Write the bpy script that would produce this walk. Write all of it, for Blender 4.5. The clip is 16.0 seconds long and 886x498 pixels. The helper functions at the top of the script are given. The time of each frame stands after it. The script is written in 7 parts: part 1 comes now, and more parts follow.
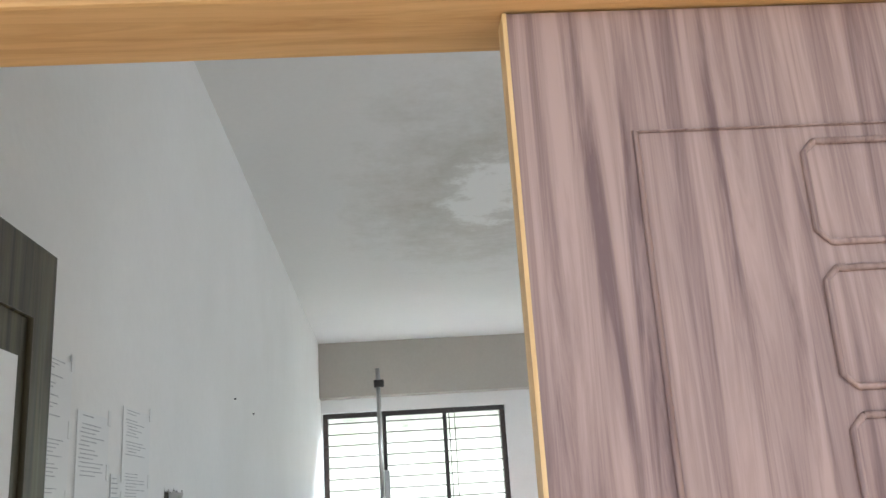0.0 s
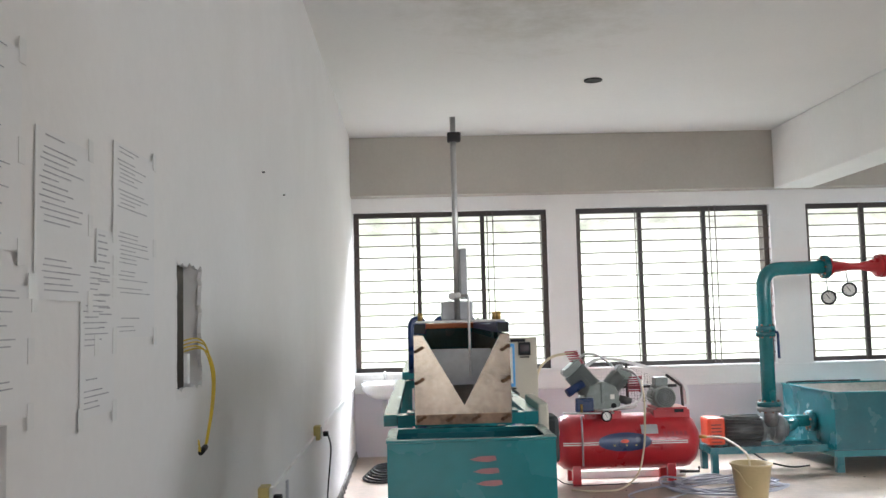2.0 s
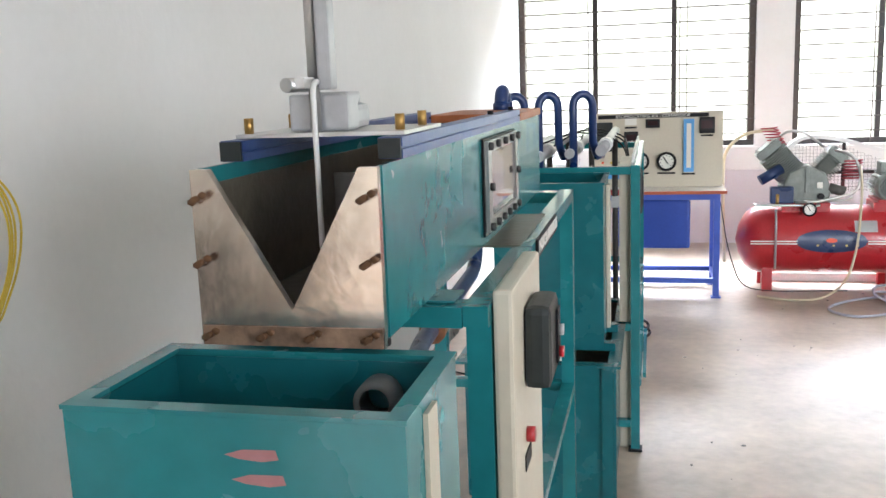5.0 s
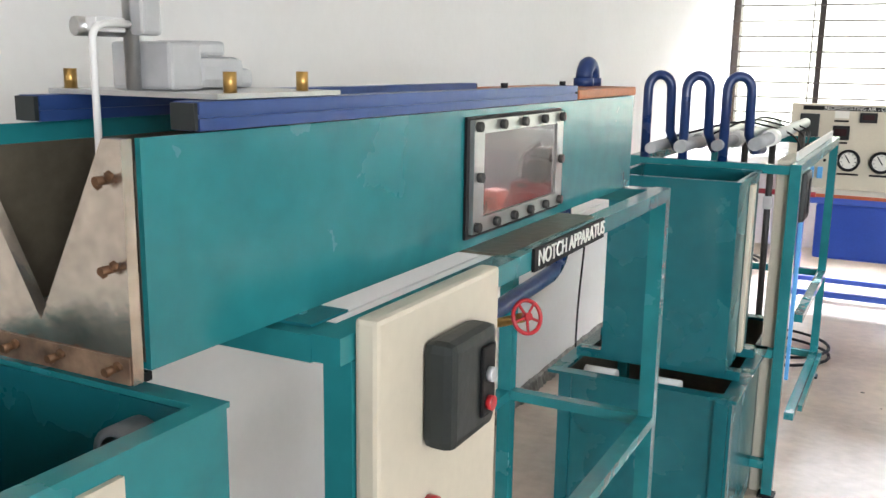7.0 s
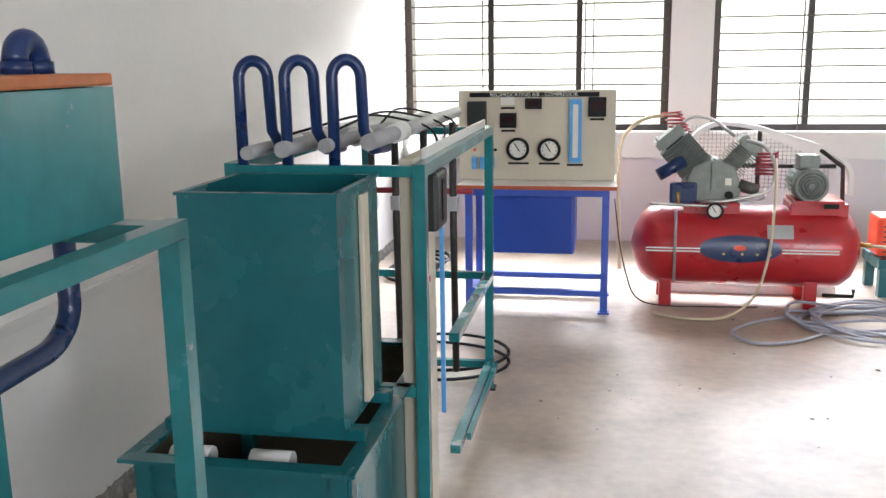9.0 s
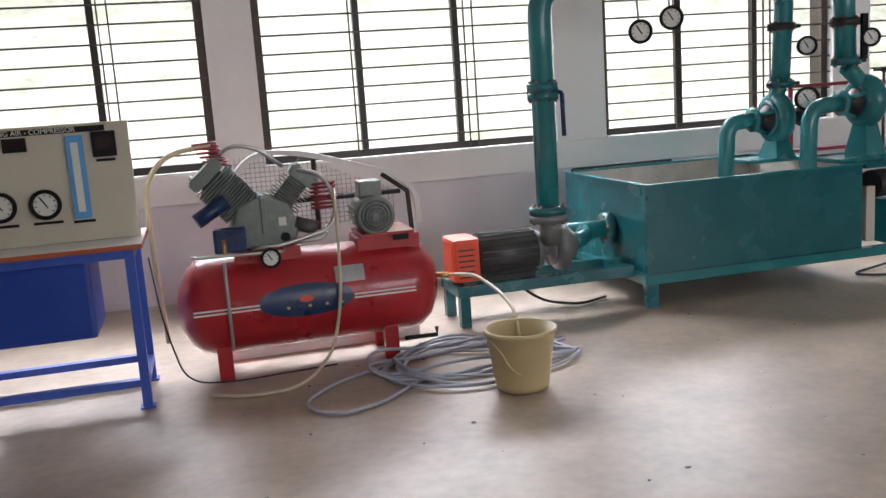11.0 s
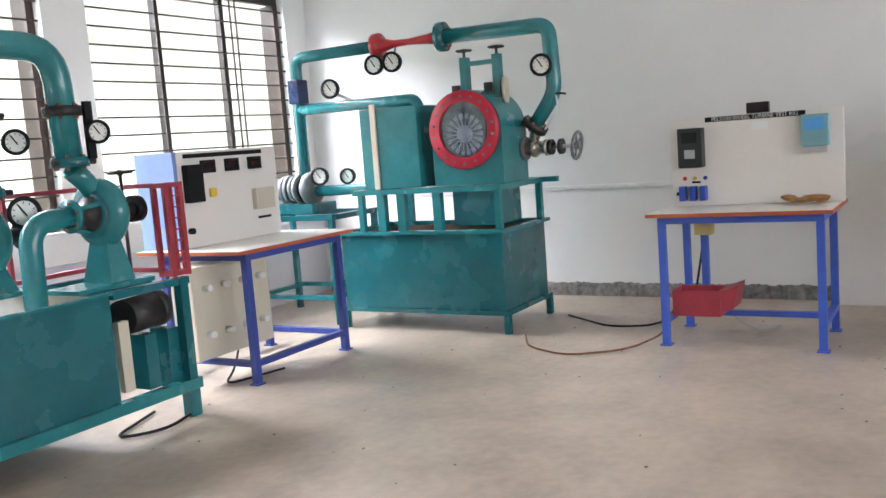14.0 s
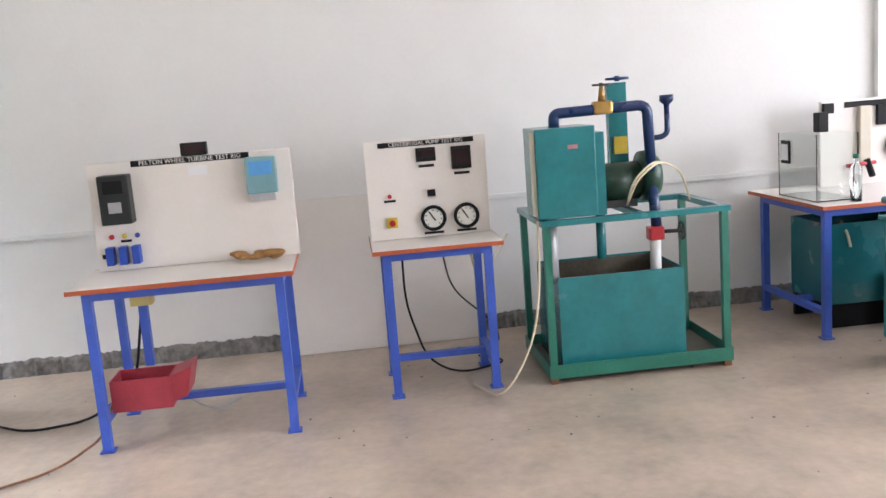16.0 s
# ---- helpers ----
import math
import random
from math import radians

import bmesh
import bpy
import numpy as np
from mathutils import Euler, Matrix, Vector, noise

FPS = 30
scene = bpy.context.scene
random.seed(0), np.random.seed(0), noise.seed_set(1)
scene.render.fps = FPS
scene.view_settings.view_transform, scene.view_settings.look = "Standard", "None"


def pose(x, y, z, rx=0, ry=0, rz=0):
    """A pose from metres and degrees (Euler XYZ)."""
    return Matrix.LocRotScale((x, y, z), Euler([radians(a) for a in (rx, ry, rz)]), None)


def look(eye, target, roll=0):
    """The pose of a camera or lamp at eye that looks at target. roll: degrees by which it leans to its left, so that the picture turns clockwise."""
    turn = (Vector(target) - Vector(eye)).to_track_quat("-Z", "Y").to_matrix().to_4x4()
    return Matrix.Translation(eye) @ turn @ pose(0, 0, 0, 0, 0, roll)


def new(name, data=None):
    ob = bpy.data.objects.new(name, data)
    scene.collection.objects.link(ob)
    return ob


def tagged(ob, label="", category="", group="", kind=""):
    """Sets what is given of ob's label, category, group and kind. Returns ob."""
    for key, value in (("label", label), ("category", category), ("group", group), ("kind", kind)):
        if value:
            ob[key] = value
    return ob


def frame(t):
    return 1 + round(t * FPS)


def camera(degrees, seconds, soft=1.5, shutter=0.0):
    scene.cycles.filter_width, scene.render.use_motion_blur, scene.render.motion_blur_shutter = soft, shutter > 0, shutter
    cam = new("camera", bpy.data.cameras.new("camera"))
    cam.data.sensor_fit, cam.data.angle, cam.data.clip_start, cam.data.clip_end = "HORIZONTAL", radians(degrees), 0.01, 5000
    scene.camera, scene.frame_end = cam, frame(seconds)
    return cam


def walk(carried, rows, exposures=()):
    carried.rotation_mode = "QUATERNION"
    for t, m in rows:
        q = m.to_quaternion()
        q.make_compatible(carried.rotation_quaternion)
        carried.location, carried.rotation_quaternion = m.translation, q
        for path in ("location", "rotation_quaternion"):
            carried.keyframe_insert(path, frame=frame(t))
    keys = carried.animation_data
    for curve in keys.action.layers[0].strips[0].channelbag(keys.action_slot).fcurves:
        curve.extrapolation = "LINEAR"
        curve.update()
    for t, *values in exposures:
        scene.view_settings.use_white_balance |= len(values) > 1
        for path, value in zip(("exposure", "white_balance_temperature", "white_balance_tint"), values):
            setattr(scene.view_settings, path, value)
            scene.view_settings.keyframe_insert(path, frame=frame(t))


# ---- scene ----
cam = camera(52.11, 16.0)
PATH = [
    (0, (0.756, 1.556, 1.485), (0.873, 3.477, 2.030), -3.60),
    (0.5, (0.755, 1.720, 1.474), (0.788, 3.687, 1.836), -1.70),
    (1, (0.682, 1.933, 1.445), (0.715, 3.915, 1.713), -1.03),
    (1.5, (0.597, 2.137, 1.447), (0.657, 4.126, 1.647), -0.90),
    (2, (0.600, 2.339, 1.436), (0.654, 4.333, 1.586), -1.45),
    (2.5, (0.643, 2.571, 1.438), (0.647, 4.570, 1.499), -0.43),
    (3, (0.613, 2.834, 1.426), (0.621, 4.832, 1.331), -0.96),
    (3.5, (0.622, 3.034, 1.474), (0.611, 5.019, 1.227), -2.16),
    (4, (0.753, 3.212, 1.451), (0.616, 5.189, 1.183), -2.48),
    (4.2, (0.834, 3.303, 1.473), (0.636, 5.270, 1.173), -1.70),
    (6.3, (1.383, 3.754, 1.482), (0.513, 5.510, 1.081), -0.76),
    (6.5, (1.398, 3.804, 1.483), (0.496, 5.539, 1.066), 0.95),
    (7, (1.388, 3.981, 1.458), (0.483, 5.719, 1.056), 0.86),
    (7.5, (1.483, 4.097, 1.467), (0.613, 5.848, 1.047), -0.51),
    (8, (1.490, 4.323, 1.445), (0.790, 6.147, 1.015), -0.79),
    (8.2, (1.478, 4.425, 1.442), (0.855, 6.276, 1.010), -0.91),
    (10.3, (1.717, 5.382, 1.373), (1.868, 7.342, 1.004), -2.49),
    (10.5, (1.732, 5.537, 1.362), (1.988, 7.487, 1.000), -3.38),
    (11, (1.868, 5.754, 1.287), (2.362, 7.661, 0.941), -3.94),
    (11.5, (1.905, 6.002, 1.235), (2.637, 7.839, 0.934), -2.18),
    (12, (2.109, 6.237, 1.240), (3.046, 7.986, 0.989), -2.59),
    (12.5, (2.300, 6.406, 1.243), (3.476, 8.006, 1.001), -2.75),
    (13, (2.507, 6.588, 1.247), (3.903, 7.999, 1.005), -3.23),
    (13.5, (2.664, 6.724, 1.251), (4.222, 7.956, 1.015), -4.91),
    (14, (2.900, 6.932, 1.255), (4.616, 7.933, 1.021), -4.35),
    (14.5, (3.136, 7.086, 1.243), (5.002, 7.761, 0.995), -3.72),
    (15, (3.383, 7.242, 1.317), (5.335, 7.588, 1.055), -4.94),
    (15.5, (3.631, 7.342, 1.378), (5.610, 7.385, 1.092), -5.35),
    (16, (3.889, 7.236, 1.472), (5.852, 7.045, 1.139), -4.44),
]
walk(cam, [(t, look(eye, target, roll)) for t, eye, target, roll in PATH],
     [(0, 1.45, 5900, 10), (1.0, 1.4, 6200, 13), (3.0, 1.3, 6200, 15), (4.0, 1.65, 6100, 15), (6.3, 2.25, 6300, 14), (8.2, 2.15, 6300, 15), (10.5, 0.65, 6400, 18), (12.5, 1.0, 6300, 17), (14.0, 1.6, 6200, 16), (15.0, 2.05, 6200, 18), (16, 2.1, 6300, 20)])

# ---- world and light ----
world = bpy.data.worlds.new("overcast_sky")
scene.world = world
world.use_nodes = True
wn = world.node_tree
sky = wn.nodes.new("ShaderNodeTexSky")
sky.sky_type = 'NISHITA'
sky.sun_disc = False
sky.sun_elevation = radians(55)
sky.sun_rotation = radians(160)
sky.dust_density = 4.0
wn.links.new(sky.outputs[0], wn.nodes["Background"].inputs[0])
wn.nodes["Background"].inputs[1].default_value = 0.15

sun_data = bpy.data.lights.new("sun", 'SUN')
sun_data.energy, sun_data.angle, sun_data.color = 2.2, radians(20), (1.0, 0.97, 0.92)
sun = new("sun", sun_data)
sun.matrix_world = look((0, -10, 30), (4, 14, 0))


def window_light(x0, x1, z0, z1, y, power, into=-1, down=-0.12):
    d = bpy.data.lights.new("window_daylight", 'AREA')
    d.shape, d.size, d.size_y, d.energy, d.color = 'RECTANGLE', x1 - x0, z1 - z0, power, (0.93, 0.98, 1.0)
    ob = new("window_daylight", d)
    c = Vector(((x0 + x1) / 2, y, (z0 + z1) / 2))
    ob.matrix_world = look(c, c + Vector((0, into, down)))
    return ob


# ---- plan ----
WALL_Y = 11.95      # inner face of the window wall
RIGHT_X = 9.4       # inner face of the wall with the trunking
DOOR_Y = 2.5        # outer face of the door leaves
CEIL = 3.33
SILL, LINTEL = 0.86, 2.565
WINDOWS = [(-0.09, 1.98), (2.29, 4.39), (4.78, 6.73), (7.07, 9.12)]


def left_x(y):
    return -0.0115 * (y - 3.0)


# daylight through the openings of the door wall, which stay behind the camera
for wx0, wx1, power in ((2.6, 4.2, 26), (5.0, 6.8, 30), (7.2, 8.9, 13)):
    window_light(wx0, wx1, 0.95, 2.5, DOOR_Y - 0.25, power, 1)

# open sky above the hillside, falling in through the barred windows
sky_data = bpy.data.lights.new("sky_daylight", 'AREA')
sky_data.shape, sky_data.size, sky_data.size_y, sky_data.energy, sky_data.color = 'RECTANGLE', 12.0, 3.0, 1350, (0.92, 0.97, 1.0)
new("sky_daylight", sky_data).matrix_world = look((4.6, WALL_Y + 4.4, 5.9), (4.6, WALL_Y - 1.0, 1.2))

# ---- materials ----


def mat(name, color, rough=0.5, metal=0.0, vary=0.15, scale=6.0, bump=0.02, fine=60.0, stain=None, stain_amt=0.0, stain_scale=1.2, spec=0.5, coat=0.0):
    m = bpy.data.materials.new(name)
    m.use_nodes = True
    nt = m.node_tree
    b = nt.nodes["Principled BSDF"]
    b.inputs["Roughness"].default_value = rough
    b.inputs["Metallic"].default_value = metal
    b.inputs["Specular IOR Level"].default_value = spec
    b.inputs["Coat Weight"].default_value = coat
    tc = nt.nodes.new("ShaderNodeTexCoord")
    n1 = nt.nodes.new("ShaderNodeTexNoise")
    n1.inputs["Scale"].default_value = scale
    n1.inputs["Detail"].default_value = 6
    n2 = nt.nodes.new("ShaderNodeTexNoise")
    n2.inputs["Scale"].default_value = fine
    n2.inputs["Detail"].default_value = 4
    nt.links.new(tc.outputs["Object"], n1.inputs["Vector"])
    nt.links.new(tc.outputs["Object"], n2.inputs["Vector"])
    add = nt.nodes.new("ShaderNodeMath")
    add.operation = 'ADD'
    nt.links.new(n1.outputs["Fac"], add.inputs[0])
    mul = nt.nodes.new("ShaderNodeMath")
    mul.operation = 'MULTIPLY'
    mul.inputs[1].default_value = 0.5
    nt.links.new(n2.outputs["Fac"], mul.inputs[0])
    nt.links.new(mul.outputs[0], add.inputs[1])
    ramp = nt.nodes.new("ShaderNodeValToRGB")
    ramp.color_ramp.elements[0].position, ramp.color_ramp.elements[1].position = 0.45, 1.05
    lo = [max(0, c * (1 - vary)) for c in color]
    hi = [min(1, c * (1 + vary)) for c in color]
    ramp.color_ramp.elements[0].color = (*lo, 1)
    ramp.color_ramp.elements[1].color = (*hi, 1)
    nt.links.new(add.outputs[0], ramp.inputs[0])
    out = ramp.outputs[0]
    if stain:
        n3 = nt.nodes.new("ShaderNodeTexNoise")
        n3.inputs["Scale"].default_value = stain_scale
        n3.inputs["Detail"].default_value = 8
        n3.inputs["Roughness"].default_value = 0.65
        nt.links.new(tc.outputs["Object"], n3.inputs["Vector"])
        r3 = nt.nodes.new("ShaderNodeValToRGB")
        r3.color_ramp.elements[0].position, r3.color_ramp.elements[1].position = 0.42, 0.80
        r3.color_ramp.elements[0].color = (0, 0, 0, 1)
        r3.color_ramp.elements[1].color = (stain_amt, stain_amt, stain_amt, 1)
        nt.links.new(n3.outputs["Fac"], r3.inputs[0])
        mix = nt.nodes.new("ShaderNodeMix")
        mix.data_type = 'RGBA'
        nt.links.new(r3.outputs[0], mix.inputs[0])
        nt.links.new(out, mix.inputs[6])
        mix.inputs[7].default_value = (*stain, 1)
        out = mix.outputs[2]
    nt.links.new(out, b.inputs["Base Color"])
    rr = nt.nodes.new("ShaderNodeMapRange")
    rr.inputs[3].default_value, rr.inputs[4].default_value = max(0.02, rough - 0.12), min(1, rough + 0.12)
    nt.links.new(n1.outputs["Fac"], rr.inputs[0])
    nt.links.new(rr.outputs[0], b.inputs["Roughness"])
    if bump:
        bp = nt.nodes.new("ShaderNodeBump")
        bp.inputs["Strength"].default_value = min(1, bump * 8)
        bp.inputs["Distance"].default_value = 0.004
        nt.links.new(n2.outputs["Fac"], bp.inputs["Height"])
        nt.links.new(bp.outputs[0], b.inputs["Normal"])
    return m


WHITE_WALL = mat("white_wall_paint", (0.80, 0.79, 0.77), 0.75, vary=0.03, scale=0.8, bump=0.03, fine=35, stain=(0.60, 0.58, 0.53), stain_amt=0.35, stain_scale=0.6)
# grey carries the shade on the beam face turned from the windows
SHADED_BEAM = mat("beam_paint_shaded", (0.41, 0.38, 0.33), 0.8, vary=0.06, scale=1.5, bump=0.03, fine=35)
LOWER_WALL = mat("lower_wall_paint", (0.66, 0.63, 0.66), 0.7, vary=0.04, scale=1.5, bump=0.03)
FLOOR = mat("worn_concrete_floor", (0.44, 0.355, 0.28), 0.34, vary=0.28, scale=3.2, bump=0.06, fine=18, stain=(0.27, 0.21, 0.15), stain_amt=0.35, stain_scale=0.9)
MORTAR = mat("broken_skirting_mortar", (0.19, 0.18, 0.165), 0.9, vary=0.55, scale=18, bump=0.12, fine=40)
TEAL = mat("teal_enamel", (0.016, 0.185, 0.200), 0.24, vary=0.18, scale=5, bump=0.015, fine=28, coat=0.2)
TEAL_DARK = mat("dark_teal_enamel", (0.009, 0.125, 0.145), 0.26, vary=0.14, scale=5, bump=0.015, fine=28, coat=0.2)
TEAL_GREEN = mat("green_teal_enamel", (0.022, 0.17, 0.12), 0.35, vary=0.2, scale=5, bump=0.015)
# dark brown for tank and channel insides, water, shelf and trays
TANK_IN = mat("brown_tank_inside", (0.10, 0.085, 0.06), 0.35, vary=0.4, scale=6, bump=0.03)
SUMP_IN = mat("scaled_sump_lining", (0.42, 0.40, 0.36), 0.5, vary=0.3, scale=7, bump=0.03)
BLUE_LEG = mat("blue_steel_paint", (0.045, 0.105, 0.48), 0.4, vary=0.15, scale=8)
NAVY = mat("navy_steel_paint", (0.035, 0.06, 0.27), 0.42, vary=0.2, scale=8)
BLUE_RAIL = mat("blue_anodised_rail", (0.03, 0.07, 0.23), 0.35, metal=0.2, vary=0.15, scale=8)
BLUE_PIPE = mat("dark_blue_pipe_paint", (0.008, 0.028, 0.10), 0.3, vary=0.2, scale=9)
BLUE_BIN = mat("blue_plastic", (0.015, 0.06, 0.36), 0.4, vary=0.12, scale=5)
LIGHT_BLUE = mat("light_blue_paint", (0.10, 0.36, 0.72), 0.4, vary=0.1)
RED = mat("red_enamel", (0.44, 0.017, 0.024), 0.3, vary=0.14, scale=4, bump=0.008, coat=0.3)
RED_DULL = mat("dull_red_paint", (0.33, 0.03, 0.045), 0.5, vary=0.2, scale=8)
ORANGE = mat("orange_red_paint", (0.75, 0.085, 0.03), 0.45, vary=0.1)
CREAM = mat("cream_sheet_steel", (0.58, 0.53, 0.42), 0.45, vary=0.06, scale=3, bump=0.01)
BOARD = mat("white_laminate", (0.78, 0.73, 0.68), 0.35, vary=0.04, scale=3, bump=0.005)
EDGE = mat("brown_edge_band", (0.42, 0.09, 0.03), 0.5, vary=0.15)
BLACK = mat("black_plastic", (0.008, 0.008, 0.009), 0.5, vary=0.2, spec=0.22)
DARK_GREY = mat("dark_grey_plastic", (0.022, 0.027, 0.026), 0.45, vary=0.15, spec=0.35)
WINDOW_FRAME = mat("dark_window_frame", (0.028, 0.02, 0.016), 0.4, vary=0.2)
JAMB = mat("dark_brown_jamb", (0.05, 0.03, 0.02), 0.45, vary=0.2)
LAVENDER = mat("lavender_blue_paint", (0.22, 0.31, 0.62), 0.4, vary=0.08)
GRILLE = mat("dark_grille_bar", (0.06, 0.045, 0.04), 0.5, vary=0.2)
STEEL = mat("bare_steel", (0.55, 0.55, 0.54), 0.35, metal=0.9, vary=0.12, scale=12)
GALV = mat("grey_pipe", (0.44, 0.45, 0.46), 0.4, metal=0.3, vary=0.15)
CAST = mat("grey_cast_iron", (0.19, 0.20, 0.20), 0.5, metal=0.25, vary=0.2, scale=20, bump=0.05)
IRON = mat("dark_cast_iron", (0.04, 0.038, 0.036), 0.5, metal=0.4, vary=0.3, scale=20, bump=0.05)
BRASS = mat("brass", (0.45, 0.28, 0.09), 0.35, metal=0.9, vary=0.2, scale=20)
RUST = mat("rusted_bolt", (0.22, 0.10, 0.05), 0.6, metal=0.4, vary=0.4, scale=30)
DIAL = mat("dial_face", (0.75, 0.74, 0.68), 0.4, vary=0.03, bump=0)
YELLOW = mat("yellow_wire", (0.62, 0.44, 0.04), 0.45, vary=0.15)
OLD_YELLOW = mat("yellowed_plastic", (0.58, 0.47, 0.17), 0.45, vary=0.1)
HOSE = mat("grey_blue_hose", (0.40, 0.41, 0.48), 0.35, vary=0.12)
PALE_HOSE = mat("pale_plastic_tube", (0.60, 0.52, 0.36), 0.4, vary=0.1)
BUCKET = mat("beige_bucket_plastic", (0.56, 0.44, 0.235), 0.4, vary=0.08, scale=5, bump=0.004)
PAPER = mat("paper", (0.78, 0.78, 0.77), 0.7, vary=0.02, bump=0.005)
LETTER = mat("white_lettering", (0.78, 0.77, 0.72), 0.5, vary=0.03, bump=0)
CERAMIC = mat("white_ceramic", (0.78, 0.78, 0.76), 0.12, vary=0.02, bump=0)
PLASTER_HOLE = mat("broken_plaster", (0.17, 0.145, 0.12), 0.9, vary=0.6, scale=25, bump=0.15, fine=50)
# rust brown taken near black: the deep hole's shade is in the colour
HOLE_DARK = mat("shade_darkened_rust", (0.028, 0.02, 0.012), 0.7, vary=0.5, scale=12)
PVC = mat("white_pvc", (0.74, 0.74, 0.72), 0.4, vary=0.04, bump=0)
LEATHER = mat("brown_leather_glove", (0.33, 0.16, 0.045), 0.7, vary=0.3, scale=20, bump=0.1)
MUDWOOD = mat("orange_brown_plank", (0.40, 0.12, 0.035), 0.45, vary=0.2, scale=8)
SCREEN = mat("dark_display", (0.03, 0.012, 0.014), 0.2, vary=0.2, bump=0)
HAIRPIN_BLUE = mat("blue_pipe_enamel", (0.010, 0.032, 0.12), 0.3, vary=0.2, scale=9)
MOTOR = mat("dark_grey_motor_paint", (0.085, 0.085, 0.08), 0.45, metal=0.2, vary=0.25, scale=14, bump=0.03)
PINK = mat("faded_red_mark", (0.36, 0.17, 0.17), 0.6, vary=0.2)


def glass_mat(name, tint, rough=0.02, ior=1.45):
    m = bpy.data.materials.new(name)
    m.use_nodes = True
    b = m.node_tree.nodes["Principled BSDF"]
    b.inputs["Base Color"].default_value = (*tint, 1)
    b.inputs["Roughness"].default_value = rough
    b.inputs["Transmission Weight"].default_value = 1.0
    b.inputs["IOR"].default_value = ior
    return m


GLASS = glass_mat("clear_glass", (0.95, 0.98, 0.97))
PANE = glass_mat("thin_window_glass", (0.97, 0.98, 0.97), 0.0, 1.06)


def wood_mat(name, base, dark, stretch, rough=0.45, rot=0.0):
    """Wood grain that runs along z."""
    m = bpy.data.materials.new(name)
    m.use_nodes = True
    nt = m.node_tree
    b = nt.nodes["Principled BSDF"]
    tc = nt.nodes.new("ShaderNodeTexCoord")
    mp = nt.nodes.new("ShaderNodeMapping")
    mp.inputs["Scale"].default_value = stretch
    mp.inputs["Rotation"].default_value = (0, rot, 0)
    nt.links.new(tc.outputs["Object"], mp.inputs[0])
    n = nt.nodes.new("ShaderNodeTexNoise")
    n.inputs["Scale"].default_value = 1.0
    n.inputs["Detail"].default_value = 9
    n.inputs["Roughness"].default_value = 0.65
    n.inputs["Distortion"].default_value = 0.8
    nt.links.new(mp.outputs[0], n.inputs["Vector"])
    n2 = nt.nodes.new("ShaderNodeTexNoise")
    n2.inputs["Scale"].default_value = 2.6
    nt.links.new(mp.outputs[0], n2.inputs["Vector"])
    r = nt.nodes.new("ShaderNodeValToRGB")
    r.color_ramp.elements[0].position, r.color_ramp.elements[1].position = 0.36, 0.62
    r.color_ramp.elements[0].color, r.color_ramp.elements[1].color = (*dark, 1), (*base, 1)
    e = r.color_ramp.elements.new(0.5)
    e.color = (*[(p * 0.6 + q * 0.4) for p, q in zip(base, dark)], 1)
    nt.links.new(n.outputs["Fac"], r.inputs[0])
    nt.links.new(r.outputs[0], b.inputs["Base Color"])
    mr = nt.nodes.new("ShaderNodeMapRange")
    mr.inputs[3].default_value, mr.inputs[4].default_value = rough - 0.1, rough + 0.15
    nt.links.new(n2.outputs["Fac"], mr.inputs[0])
    nt.links.new(mr.outputs[0], b.inputs["Roughness"])
    bp = nt.nodes.new("ShaderNodeBump")
    bp.inputs["Strength"].default_value, bp.inputs["Distance"].default_value = 0.15, 0.003
    nt.links.new(n.outputs["Fac"], bp.inputs["Height"])
    nt.links.new(bp.outputs[0], b.inputs["Normal"])
    return m


WALNUT = wood_mat("streaked_walnut_laminate", (0.40, 0.285, 0.25), (0.15, 0.09, 0.085), (38, 38, 1.4))
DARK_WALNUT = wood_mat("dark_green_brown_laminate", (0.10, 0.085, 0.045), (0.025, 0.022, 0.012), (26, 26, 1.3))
PINE = wood_mat("pine_frame", (0.72, 0.47, 0.20), (0.52, 0.29, 0.10), (2.0, 30, 30))
PINE_V = wood_mat("pine_edge", (0.78, 0.56, 0.28), (0.60, 0.38, 0.15), (30, 30, 2))



